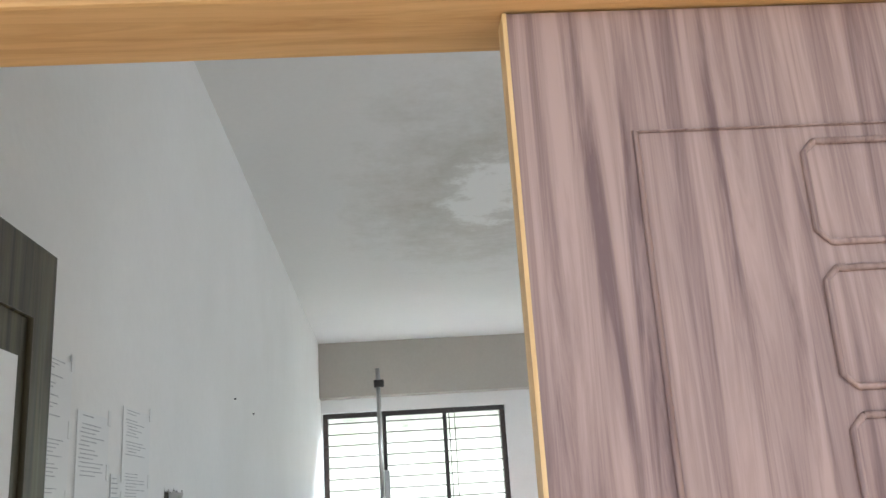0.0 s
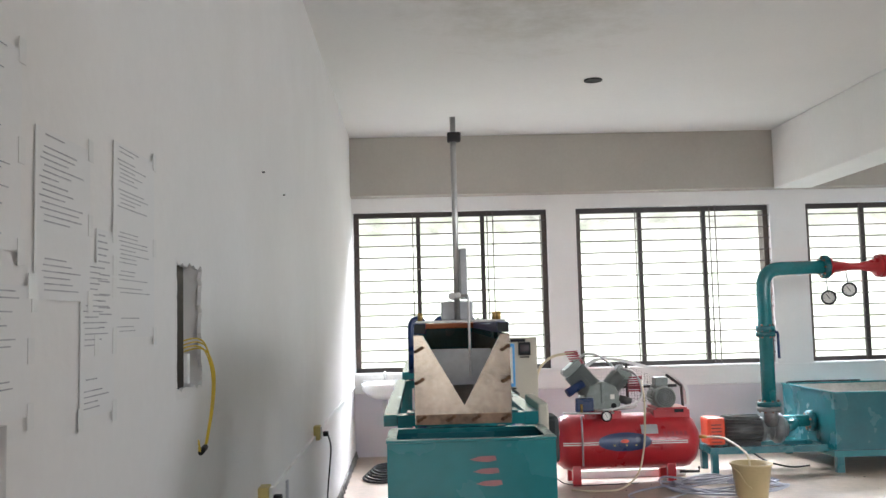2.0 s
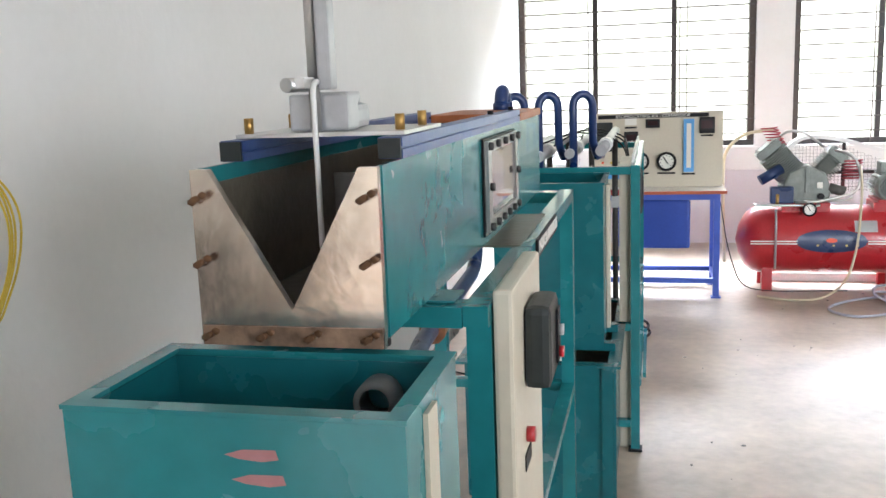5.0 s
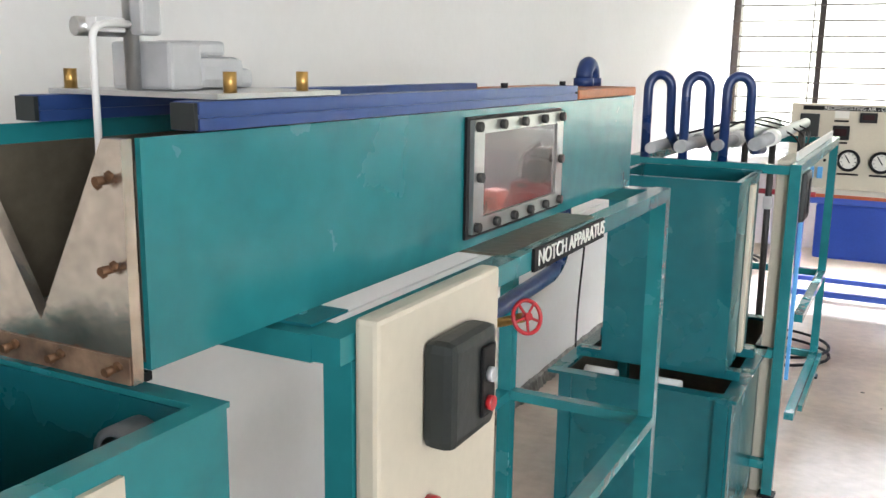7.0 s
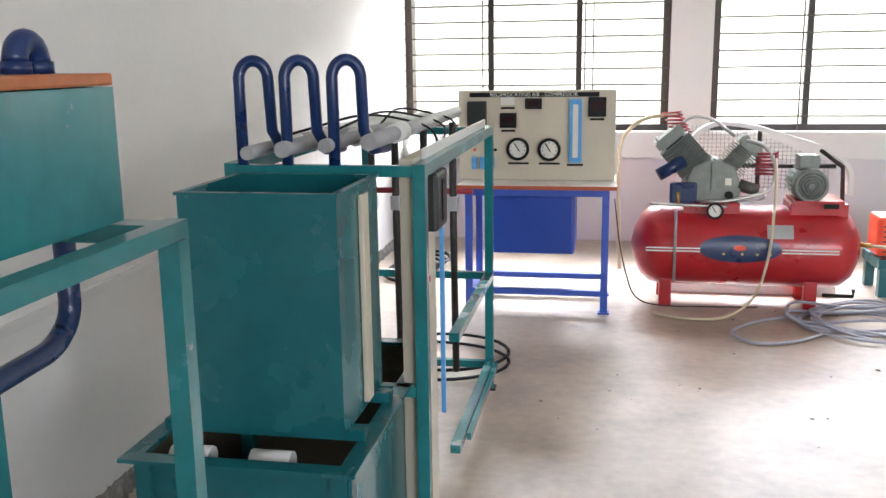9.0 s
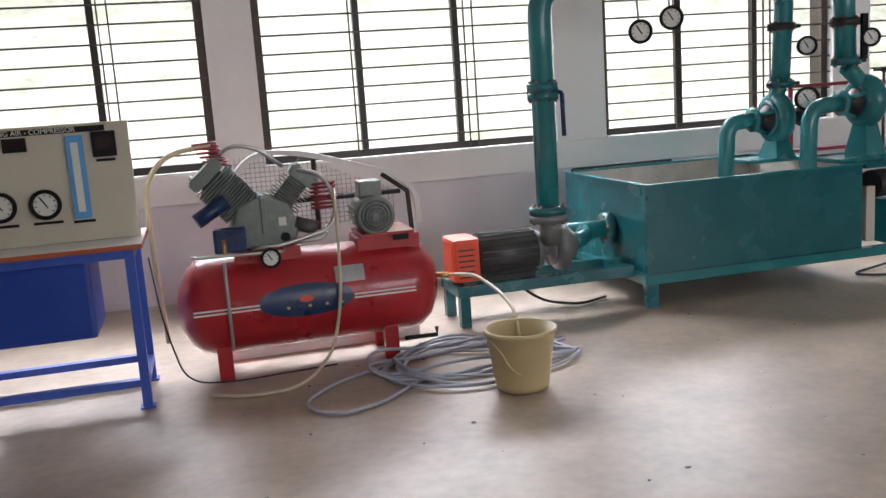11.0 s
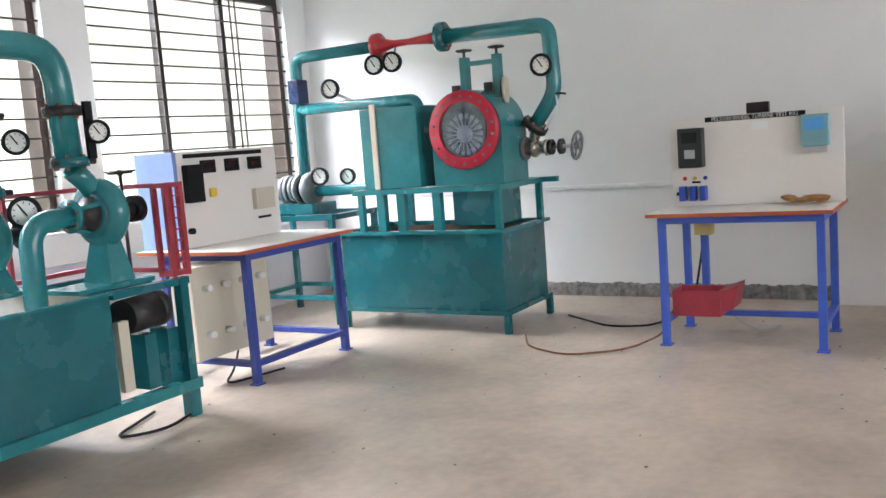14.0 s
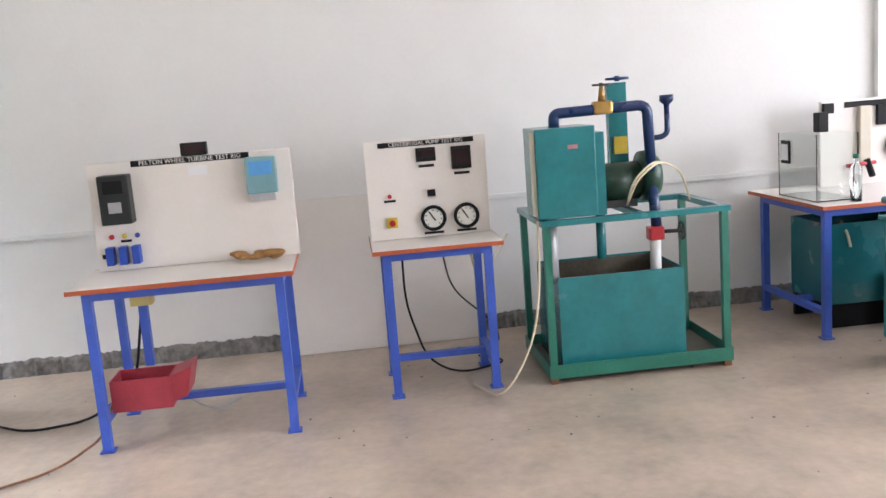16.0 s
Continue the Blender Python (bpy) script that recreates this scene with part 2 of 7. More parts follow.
def ceiling_mat():
    """White ceiling paint with one brownish damp bloom and a peeled core."""
    m = mat("damp_ceiling_paint", (0.80, 0.79, 0.77), 0.8, vary=0.03, scale=0.8, bump=0.03, fine=35)
    nt = m.node_tree
    b = nt.nodes["Principled BSDF"]
    base = b.inputs["Base Color"].links[0].from_socket
    tc = nt.nodes.new("ShaderNodeTexCoord")
    n = nt.nodes.new("ShaderNodeTexNoise")
    n.inputs["Scale"].default_value, n.inputs["Detail"].default_value, n.inputs["Roughness"].default_value = 3.2, 10, 0.72
    nt.links.new(tc.outputs["Object"], n.inputs["Vector"])
    d = nt.nodes.new("ShaderNodeVectorMath")
    d.operation = 'DISTANCE'
    st = nt.nodes.new("ShaderNodeVectorMath")
    st.operation = 'MULTIPLY'
    st.inputs[1].default_value = (1.25, 0.6, 1.0)
    nt.links.new(tc.outputs["Object"], st.inputs[0])
    nt.links.new(st.outputs[0], d.inputs[0])
    d.inputs[1].default_value = (1.42 * 1.25, 6.9 * 0.6, CEIL)
    last = base
    for lo, hi, gain, col in ((2.2, 0.15, 1.5, (0.47, 0.44, 0.37)), (0.95, 0.05, 1.25, (0.93, 0.93, 0.91))):
        mr = nt.nodes.new("ShaderNodeMapRange")
        mr.inputs[1].default_value, mr.inputs[2].default_value = lo, hi
        nt.links.new(d.outputs["Value"], mr.inputs[0])
        mu = nt.nodes.new("ShaderNodeMath")
        mu.operation = 'MULTIPLY'
        nt.links.new(mr.outputs[0], mu.inputs[0])
        nt.links.new(n.outputs["Fac"], mu.inputs[1])
        rp = nt.nodes.new("ShaderNodeValToRGB")
        rp.color_ramp.elements[0].position, rp.color_ramp.elements[1].position = (0.24, 0.55) if lo > 1 else (0.30, 0.40)
        nt.links.new(mu.outputs[0], rp.inputs[0])
        sc = nt.nodes.new("ShaderNodeMath")
        sc.operation = 'MULTIPLY'
        sc.inputs[1].default_value = 0.7 if lo > 1 else 1.0
        nt.links.new(rp.outputs[0], sc.inputs[0])
        mx = nt.nodes.new("ShaderNodeMix")
        mx.data_type = 'RGBA'
        nt.links.new(sc.outputs[0], mx.inputs[0])
        nt.links.new(last, mx.inputs[6])
        mx.inputs[7].default_value = (*col, 1)
        last = mx.outputs[2]
    nt.links.new(last, b.inputs["Base Color"])
    return m


CEILING = ceiling_mat()

# ---- building helpers ----
ORIGIN = {}


def thing(name, at, label, category, group="", kind=""):
    e = new(name)
    e.empty_display_size = 0.1
    e.location = at
    ORIGIN[e] = Vector(at)
    tagged(e, label, category, group, kind)
    return e


def part(name, bm, material, parent, label=""):
    """One mesh object from a bmesh in world metres, under a thing or a part."""
    o = ORIGIN[parent]
    for v in bm.verts:
        v.co -= o
    me = bpy.data.meshes.new(name)
    bm.to_mesh(me)
    bm.free()
    me.materials.append(material)
    ob = new(name, me)
    ob.parent = parent
    ORIGIN[ob] = o
    if label:
        ob["label"] = label
    return ob


def solo(name, bm, material, label="", category="", group="", kind="", at=None):
    """A top-level thing that is one mesh."""
    c = Vector(at) if at else Vector((0, 0, 0))
    for v in bm.verts:
        v.co -= c
    me = bpy.data.meshes.new(name)
    bm.to_mesh(me)
    bm.free()
    me.materials.append(material)
    ob = new(name, me)
    ob.location = c
    ORIGIN[ob] = c
    return tagged(ob, label, category, group, kind)


def box(x0, y0, z0, x1, y1, z1, bev=0.0, bm=None):
    bm = bm or bmesh.new()
    x0, x1 = min(x0, x1), max(x0, x1)
    y0, y1 = min(y0, y1), max(y0, y1)
    z0, z1 = min(z0, z1), max(z0, z1)
    m = Matrix.Translation(((x0 + x1) / 2, (y0 + y1) / 2, (z0 + z1) / 2)) @ Matrix.Diagonal((x1 - x0, y1 - y0, z1 - z0, 1))
    r = bmesh.ops.create_cube(bm, size=1, matrix=m)
    if bev:
        vs = set(r["verts"])
        es = [e for e in bm.edges if e.verts[0] in vs and e.verts[1] in vs]
        bmesh.ops.bevel(bm, geom=es, offset=bev, segments=2, affect='EDGES', profile=0.6)
    return bm


def cyl(p0, p1, r, seg=20, r2=None, bm=None, caps=True):
    bm = bm or bmesh.new()
    p0, p1 = Vector(p0), Vector(p1)
    d = p1 - p0
    q = d.to_track_quat('Z', 'Y').to_matrix().to_4x4()
    n0 = len(bm.faces)
    bmesh.ops.create_cone(bm, cap_ends=caps, segments=seg, radius1=r, radius2=r if r2 is None else r2, depth=d.length,
                          matrix=Matrix.Translation((p0 + p1) / 2) @ q)
    bm.faces.ensure_lookup_table()
    for f in bm.faces[n0:]:
        f.smooth = len(f.verts) == 4
    return bm


def rounded(pts, bend, n=6):
    """A polyline with its corners rounded."""
    pts = [Vector(p) for p in pts]
    out = [pts[0]]
    for a, b, c in zip(pts, pts[1:], pts[2:]):
        d1, d2 = (a - b), (c - b)
        k = min(bend, d1.length * 0.49, d2.length * 0.49)
        s, e = b + d1.normalized() * k, b + d2.normalized() * k
        for i in range(n + 1):
            u = i / n
            out.append(s * (1 - u) ** 2 + b * 2 * u * (1 - u) + e * u ** 2)
    out.append(pts[-1])
    return out


def tube(pts, r, seg=12, bend=0.0, bm=None):
    """A round pipe along a path."""
    bm = bm or bmesh.new()
    p = rounded(pts, bend) if bend else [Vector(q) for q in pts]
    clean = [p[0]]
    for q in p[1:]:
        if (q - clean[-1]).length > 1e-5:
            clean.append(q)
    p = clean
    rings, prev = [], None
    for i, c in enumerate(p):
        d = (p[min(i + 1, len(p) - 1)] - p[max(i - 1, 0)]).normalized()
        if prev is None:
            u = d.orthogonal().normalized()
        else:
            u = (prev - d * prev.dot(d)).normalized()
        prev = u
        w = d.cross(u)
        rings.append([bm.verts.new(c + (u * math.cos(2 * math.pi * k / seg) + w * math.sin(2 * math.pi * k / seg)) * r) for k in range(seg)])
    for a, b in zip(rings, rings[1:]):
        for k in range(seg):
            f = bm.faces.new((a[k], a[(k + 1) % seg], b[(k + 1) % seg], b[k]))
            f.smooth = True
    bm.faces.new(list(reversed(rings[0])))
    bm.faces.new(rings[-1])
    return bm


def lathe(center, axis, profile, seg=32, bm=None):
    """A turned shape: profile of (distance along axis, radius)."""
    bm = bm or bmesh.new()
    a = Vector(axis).normalized()
    u = a.orthogonal().normalized()
    w = a.cross(u)
    c = Vector(center)
    rings = []
    for h, r in profile:
        rings.append([bm.verts.new(c + a * h + (u * math.cos(2 * math.pi * k / seg) + w * math.sin(2 * math.pi * k / seg)) * max(r, 1e-4)) for k in range(seg)])
    for p, q in zip(rings, rings[1:]):
        for k in range(seg):
            f = bm.faces.new((p[k], p[(k + 1) % seg], q[(k + 1) % seg], q[k]))
            f.smooth = True
    return bm


def ring(center, axis, r_out, r_in, depth, seg=32, bm=None):
    h = depth / 2
    return lathe(center, axis, [(-h, r_in), (-h, r_out), (h, r_out), (h, r_in), (-h, r_in)], seg, bm)


def frame_loops(loops, close, bm):
    """Joins rectangular loops of corners into one welded sheet."""
    vs = [[bm.verts.new(p) for p in lp] for lp in loops]
    pairs = list(zip(vs, vs[1:]))
    if close:
        pairs.append((vs[-1], vs[0]))
    for p, q in pairs:
        for k in range(4):
            j = (k + 1) % 4
            bm.faces.new((p[k], p[j], q[j], q[k]))
    if not close:
        bm.faces.new(vs[0])
        bm.faces.new(vs[-1])
    bmesh.ops.recalc_face_normals(bm, faces=bm.faces)
    return bm


def corners(x0, y0, x1, y1, z):
    return [(x0, y0, z), (x1, y0, z), (x1, y1, z), (x0, y1, z)]


def hollow(x0, y0, z0, x1, y1, z1, wall=0.012):
    """An open-topped tank."""
    w = wall
    return frame_loops([corners(x0, y0, x1, y1, z0), corners(x0, y0, x1, y1, z1), corners(x0 + w, y0 + w, x1 - w, y1 - w, z1),
                        corners(x0 + w, y0 + w, x1 - w, y1 - w, z0 + w)], False, bmesh.new())


def rim(x0, y0, z0, x1, y1, z1, w):
    """A flat flange round an opening."""
    return frame_loops([corners(x0, y0, x1, y1, z0), corners(x0, y0, x1, y1, z1), corners(x0 + w, y0 + w, x1 - w, y1 - w, z1),
                        corners(x0 + w, y0 + w, x1 - w, y1 - w, z0)], True, bmesh.new())


def text_part(words, size, m, material, parent, name="lettering"):
    cu = bpy.data.curves.new("letters", 'FONT')
    cu.body, cu.size, cu.extrude, cu.align_x, cu.align_y = words, size, 0.0008, 'CENTER', 'CENTER'
    tmp = bpy.data.objects.new("letters", cu)
    scene.collection.objects.link(tmp)
    me = bpy.data.meshes.new_from_object(tmp.evaluated_get(bpy.context.evaluated_depsgraph_get()))
    bpy.data.objects.remove(tmp)
    bm = bmesh.new()
    bm.from_mesh(me)
    bpy.data.meshes.remove(me)
    bm.transform(m)
    return part(name, bm, material, parent)


def gauge(at, facing, r, parent, name="pressure_gauge"):
    """A round dial gauge, part of a rig."""
    f = Vector(facing).normalized()
    c = Vector(at)
    g = part(name, lathe(c, f, [(-0.03, 0.001), (-0.03, r * 0.92), (0.0, r), (0.012, r), (0.014, r * 0.76), (0.004, r * 0.74)]), BLACK, parent, "black pressure gauge")
    part("dial", lathe(c, f, [(0.005, r * 0.75), (0.005, 0.0001)]), DIAL, g)
    u = f.cross(Vector((0, 0, 1))).normalized()
    w = Vector((0, 0, 1))
    nb = tube([c + f * 0.008 - (u * 0.5 + w * 0.8) * r * 0.25, c + f * 0.008 + (u * 0.5 + w * 0.8) * r * 0.6], r * 0.05, 6)
    for k in range(9):
        an = math.radians(-135 + 270 * k / 8)
        d = u * math.sin(an) + w * math.cos(an)
        tube([c + f * 0.006 + d * r * 0.55, c + f * 0.006 + d * r * 0.68], r * 0.03, 5, bm=nb)
    part("needle", nb, BLACK, g)
    return g


def flange(at, axis, r, parent, bolts=6, t=0.022, material=None, hole=0.0):
    """A bolted pipe flange."""
    a = Vector(axis).normalized()
    c = Vector(at)
    fl = part("flange", lathe(c, a, [(-t, hole), (-t, r), (t, r), (t, hole)], 24), material or TEAL_DARK, parent)
    u = a.orthogonal().normalized()
    w = a.cross(u)
    for k in range(bolts):
        an = 2 * math.pi * k / bolts
        p = c + (u * math.cos(an) + w * math.sin(an)) * r * 0.8
        part("bolt", cyl(p - a * (t + 0.012), p + a * (t + 0.012), r * 0.09, 6), RUST, fl)
    return fl


def handwheel(at, axis, r, parent, material, label=""):
    a = Vector(axis).normalized()
    c = Vector(at)
    u = a.orthogonal().normalized()
    w = a.cross(u)
    bm = bmesh.new()
    tube([c + (u * math.cos(k * math.pi / 12) + w * math.sin(k * math.pi / 12)) * r for k in range(25)], r * 0.13, 8, bm=bm)
    for k in range(5):
        an = 2 * math.pi * k / 5
        tube([c, c + (u * math.cos(an) + w * math.sin(an)) * r], r * 0.09, 6, bm=bm)
    cyl(c - a * r * 0.25, c + a * r * 0.25, r * 0.25, 10, bm=bm)
    return part("handwheel", bm, material, parent, label)


def leg_frame(parent, x0, y0, x1, y1, z, s, material, low=None, h_bar=False):
    """Four legs with feet, a top frame and low stretchers."""
    for x in (x0, x1 - s):
        for y in (y0, y1 - s):
            lg = part("leg", box(x, y, 0.008, x + s, y + s, z), material, parent)
            part("foot_plate", box(x - 0.012, y - 0.012, 0, x + s + 0.012, y + s + 0.012, 0.008), material, lg)
    bm = bmesh.new()
    box(x0 + s, y0, z - s, x1 - s, y0 + s, z, bm=bm)
    box(x0 + s, y1 - s, z - s, x1 - s, y1, z, bm=bm)
    box(x0, y0 + s, z - s, x0 + s, y1 - s, z, bm=bm)
    box(x1 - s, y0 + s, z - s, x1, y1 - s, z, bm=bm)
    part("top_frame", bm, material, parent)
    if low:
        for b in ((x0 + s, y0, x1 - s, y0 + s), (x0 + s, y1 - s, x1 - s, y1), (x0, y0 + s, x0 + s, y1 - s), (x1 - s, y0 + s, x1, y1 - s)):
            if h_bar and b[2] - b[0] < b[3] - b[1]:
                continue
            part("stretcher", box(b[0], b[1], low, b[2], b[3], low + s * 0.8), material, parent)
        if h_bar:
            xm = (x0 + x1) / 2
            part("stretcher", box(xm - s / 2, y0 + s, low, xm + s / 2, y1 - s, low + s * 0.8), material, parent)

# ---- structure ----
solo("floor", box(-0.4, 2.4, -0.15, 9.7, 12.2, 0.0), FLOOR, "worn stained grey-brown concrete floor", "floor", kind="structure")


def prism(poly, z0, z1):
    """An upright block over a plan outline."""
    bm = bmesh.new()
    lo = [bm.verts.new((x, y, z0)) for x, y in poly]
    hi = [bm.verts.new((x, y, z1)) for x, y in poly]
    n = len(poly)
    for k in range(n):
        bm.faces.new((lo[k], lo[(k + 1) % n], hi[(k + 1) % n], hi[k]))
    bm.faces.new(list(reversed(lo)))
    bm.faces.new(hi)
    bmesh.ops.recalc_face_normals(bm, faces=bm.faces)
    return bm


# left wall with a broken switch recess cut through its plaster
RECESS = (4.66, 4.93, 1.255, 1.60)
lw = bmesh.new()


def lw_piece(y0, y1, z0, z1):
    t = prism([(left_x(y0), y0), (left_x(y1), y1), (left_x(y1) - 0.25, y1), (left_x(y0) - 0.25, y0)], z0, z1)
    me = bpy.data.meshes.new("tmp")
    t.to_mesh(me)
    t.free()
    lw.from_mesh(me)
    bpy.data.meshes.remove(me)


lw_piece(2.4, RECESS[0], 0, CEIL)
lw_piece(RECESS[1], 12.2, 0, CEIL)
lw_piece(RECESS[0], RECESS[1], 0, RECESS[2])
lw_piece(RECESS[0], RECESS[1], RECESS[3], CEIL)
solo("wall_west", lw, WHITE_WALL, "off-white painted plaster wall", "wall", kind="structure")

# window wall
ww = bmesh.new()
T = 0.25
edges = [-0.35] + [v for w in WINDOWS for v in w] + [9.65]
for k in range(0, len(edges), 2):
    box(edges[k], WALL_Y, SILL, edges[k + 1], WALL_Y + T, LINTEL, bm=ww)
box(-0.35, WALL_Y, 0, 9.65, WALL_Y + T, SILL, bm=ww)
box(-0.35, WALL_Y, LINTEL, 9.65, WALL_Y + T, CEIL, bm=ww)
solo("wall_north", ww, WHITE_WALL, "white painted wall with four barred windows", "wall", kind="structure")
solo("trim_sill_band", box(left_x(11.9), WALL_Y - 0.035, 0.66, RIGHT_X, WALL_Y - 0.002, SILL - 0.004, 0.006), WHITE_WALL, "white plaster band below the windows", "sill band", kind="structure")
solo("trim_lower_wall", box(left_x(11.9), WALL_Y - 0.012, 0.0, RIGHT_X, WALL_Y - 0.003, 0.655), LOWER_WALL, "greyish lower wall panel below the windows", "wall", kind="structure")
solo("wall_east", box(RIGHT_X, 2.4, 0, RIGHT_X + 0.25, 12.2, CEIL), WHITE_WALL, "white painted wall with trunking", "wall", kind="structure")
solo("ceiling", box(-0.45, 2.35, CEIL, 9.7, 12.25, CEIL + 0.15), CEILING, "off-white ceiling with a damp stain and peeling paint", "ceiling", kind="structure")
solo("beam_north", box(left_x(11.9), WALL_Y - 0.22, 2.715, RIGHT_X, WALL_Y - 0.002, CEIL - 0.003), SHADED_BEAM, "beam above the windows, coloured grey for its shade", "beam", kind="structure")
solo("beam_cross", box(4.36, 2.65, 2.70, 4.76, WALL_Y - 0.224, CEIL - 0.003, 0.01), WHITE_WALL, "white ceiling beam", "beam", kind="structure")

# door wall with a double doorway
DX0, DX1, DH = 0.02, 1.80, 2.04
dw = bmesh.new()
box(-0.35, DOOR_Y - 0.1, 0, DX0 - 0.05, DOOR_Y + 0.13, CEIL, bm=dw)
sx = [DX1 + 0.05, 2.6, 4.2, 5.0, 6.8, 7.2, 8.9, 9.65]
for k in range(0, 8, 2):
    box(sx[k], DOOR_Y - 0.1, 0.95, sx[k + 1], DOOR_Y + 0.13, 2.5, bm=dw)
box(DX1 + 0.05, DOOR_Y - 0.1, 0, 9.65, DOOR_Y + 0.13, 0.95, bm=dw)
box(DX1 + 0.05, DOOR_Y - 0.1, 2.5, 9.65, DOOR_Y + 0.13, CEIL, bm=dw)
box(DX0 - 0.05, DOOR_Y - 0.1, DH + 0.085, DX1 + 0.05, DOOR_Y + 0.13, CEIL, bm=dw)
solo("wall_south", dw, WHITE_WALL, "white wall with the double doorway and open windows", "wall", kind="structure")
fr = thing("door_frame", (0.9, DOOR_Y, 0), "pale pine door frame", "door frame", kind="structure")
part("head_rail", box(DX0 - 0.048, DOOR_Y - 0.04, DH, DX1 + 0.048, DOOR_Y + 0.10, DH + 0.083, 0.006), PINE, fr)
part("head_bead", box(DX0 - 0.03, DOOR_Y - 0.056, DH + 0.052, DX1 + 0.03, DOOR_Y - 0.041, DH + 0.083, 0.004), PINE, fr)
part("jamb", box(DX0 - 0.048, DOOR_Y - 0.04, 0, DX0 - 0.002, DOOR_Y + 0.10, DH - 0.002, 0.004), PINE_V, fr)
part("jamb", box(DX1 + 0.002, DOOR_Y - 0.04, 0, DX1 + 0.048, DOOR_Y + 0.10, DH - 0.002, 0.004), PINE_V, fr)


def arch_ring(cx, y, z0, z1, w, bm, r=0.004):
    """A raised moulding round a panel with a cut corner."""
    c = w * 0.05
    pts = [(cx - w / 2 + c, y, z1), (cx + w / 2 - c, y, z1), (cx + w / 2, y, z1 - c), (cx + w / 2, y, z0 + c), (cx + w / 2 - c, y, z0), (cx - w / 2 + c, y, z0),
           (cx - w / 2, y, z0 + c), (cx - w / 2, y, z1 - c), (cx - w / 2 + c, y, z1)]
    tube(pts, r, 8, bm=bm)


dr = thing("door_right", (1.34, DOOR_Y, 0), "closed walnut-streaked laminate door leaf with moulded panels", "door", kind="structure")
leaf = part("leaf", box(0.905, DOOR_Y, 0.006, DX1 - 0.003, DOOR_Y + 0.035, DH - 0.004), WALNUT, dr)
part("edge_strip", box(0.8995, DOOR_Y - 0.002, 0.006, 0.9045, DOOR_Y + 0.037, DH - 0.004), PINE_V, dr, "pale bare wood edge")
mould = bmesh.new()
tube([(1.04, DOOR_Y - 0.001, 0.2), (1.04, DOOR_Y - 0.001, 1.88), (1.70, DOOR_Y - 0.001, 1.88), (1.70, DOOR_Y - 0.001, 0.2), (1.04, DOOR_Y - 0.001, 0.2)], 0.004, 8, bm=mould)
for z0, z1 in ((1.74, 1.86), (1.58, 1.71), (1.20, 1.55), (0.5, 1.15)):
    arch_ring(1.37, DOOR_Y - 0.002, z0, z1, 0.28, mould)
part("panel_moulding", mould, WALNUT, dr)

dl = thing("door_left", (0.05, 2.62, 0), "open dark laminate door leaf with a notice and steel pull handle", "door", kind="structure")
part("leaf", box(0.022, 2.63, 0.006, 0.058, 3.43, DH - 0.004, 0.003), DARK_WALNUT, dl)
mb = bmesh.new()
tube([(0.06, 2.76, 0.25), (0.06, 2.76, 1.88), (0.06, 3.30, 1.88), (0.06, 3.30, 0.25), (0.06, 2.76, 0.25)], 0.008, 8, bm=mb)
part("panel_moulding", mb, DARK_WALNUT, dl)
part("notice", box(0.0585, 2.80, 1.12, 0.0605, 3.255, 1.80), PAPER, dl, "white paper notice taped on")
hd = bmesh.new()
tube([(0.115, 3.395, 0.86), (0.115, 3.395, 1.325)], 0.011, 12, bm=hd)
tube([(0.058, 3.395, 1.30), (0.115, 3.395, 1.30)], 0.007, 8, bm=hd)
tube([(0.058, 3.395, 0.88), (0.115, 3.395, 0.88)], 0.007, 8, bm=hd)
part("pull_handle", hd, STEEL, dl, "steel pull handle")

# open veranda outside the door
solo("veranda_floor", box(-4, -1.5, -0.15, 12, 2.4, -0.002), FLOOR, "concrete veranda floor", "floor", kind="structure")
# out-of-view slab, added to keep direct sun off the door leaf
solo("unseen_shade_slab", box(-4, -0.6, 3.1, 12, 2.34, 3.25), WHITE_WALL, "unseen white slab added to shade the door", "roof slab", kind="structure")
solo("veranda_parapet", box(-4, -1.7, -0.15, 12, -1.5, 0.9), WHITE_WALL, "low white parapet", "parapet", kind="structure")

# ground and hillside outside
GRASS = mat("pale_hillside_grass", (0.265, 0.27, 0.225), 0.9, vary=0.45, scale=2.8, bump=0.1, fine=12, stain=(0.165, 0.205, 0.11), stain_amt=0.9, stain_scale=1.5)
gb = bmesh.new()
NX, NY = 60, 34
grid = []
for j in range(NY):
    row = []
    y = 12.3 + 30 * (j / (NY - 1)) ** 1.6
    for i in range(NX):
        x = -25 + 60 * i / (NX - 1)
        rise = max(0, y - 14.2) * 0.75
        row.append(gb.verts.new((x, y, -0.4 + min(rise, 14) + 0.35 * noise.noise((x * 0.6, y * 0.6, 0)) * min(1, (y - 12.3) / 2))))
    grid.append(row)
for j in range(NY - 1):
    for i in range(NX - 1):
        gb.faces.new((grid[j][i], grid[j][i + 1], grid[j + 1][i + 1], grid[j + 1][i]))
solo("backdrop_hillside", gb, GRASS, "pale grassy hillside outside the windows", "hillside", kind="structure")
gd = bmesh.new()
box(-900, -900, -0.9, 900, 900, -0.5, bm=gd)
solo("ground", gd, GRASS, "grassy ground round the building", "ground", kind="structure")

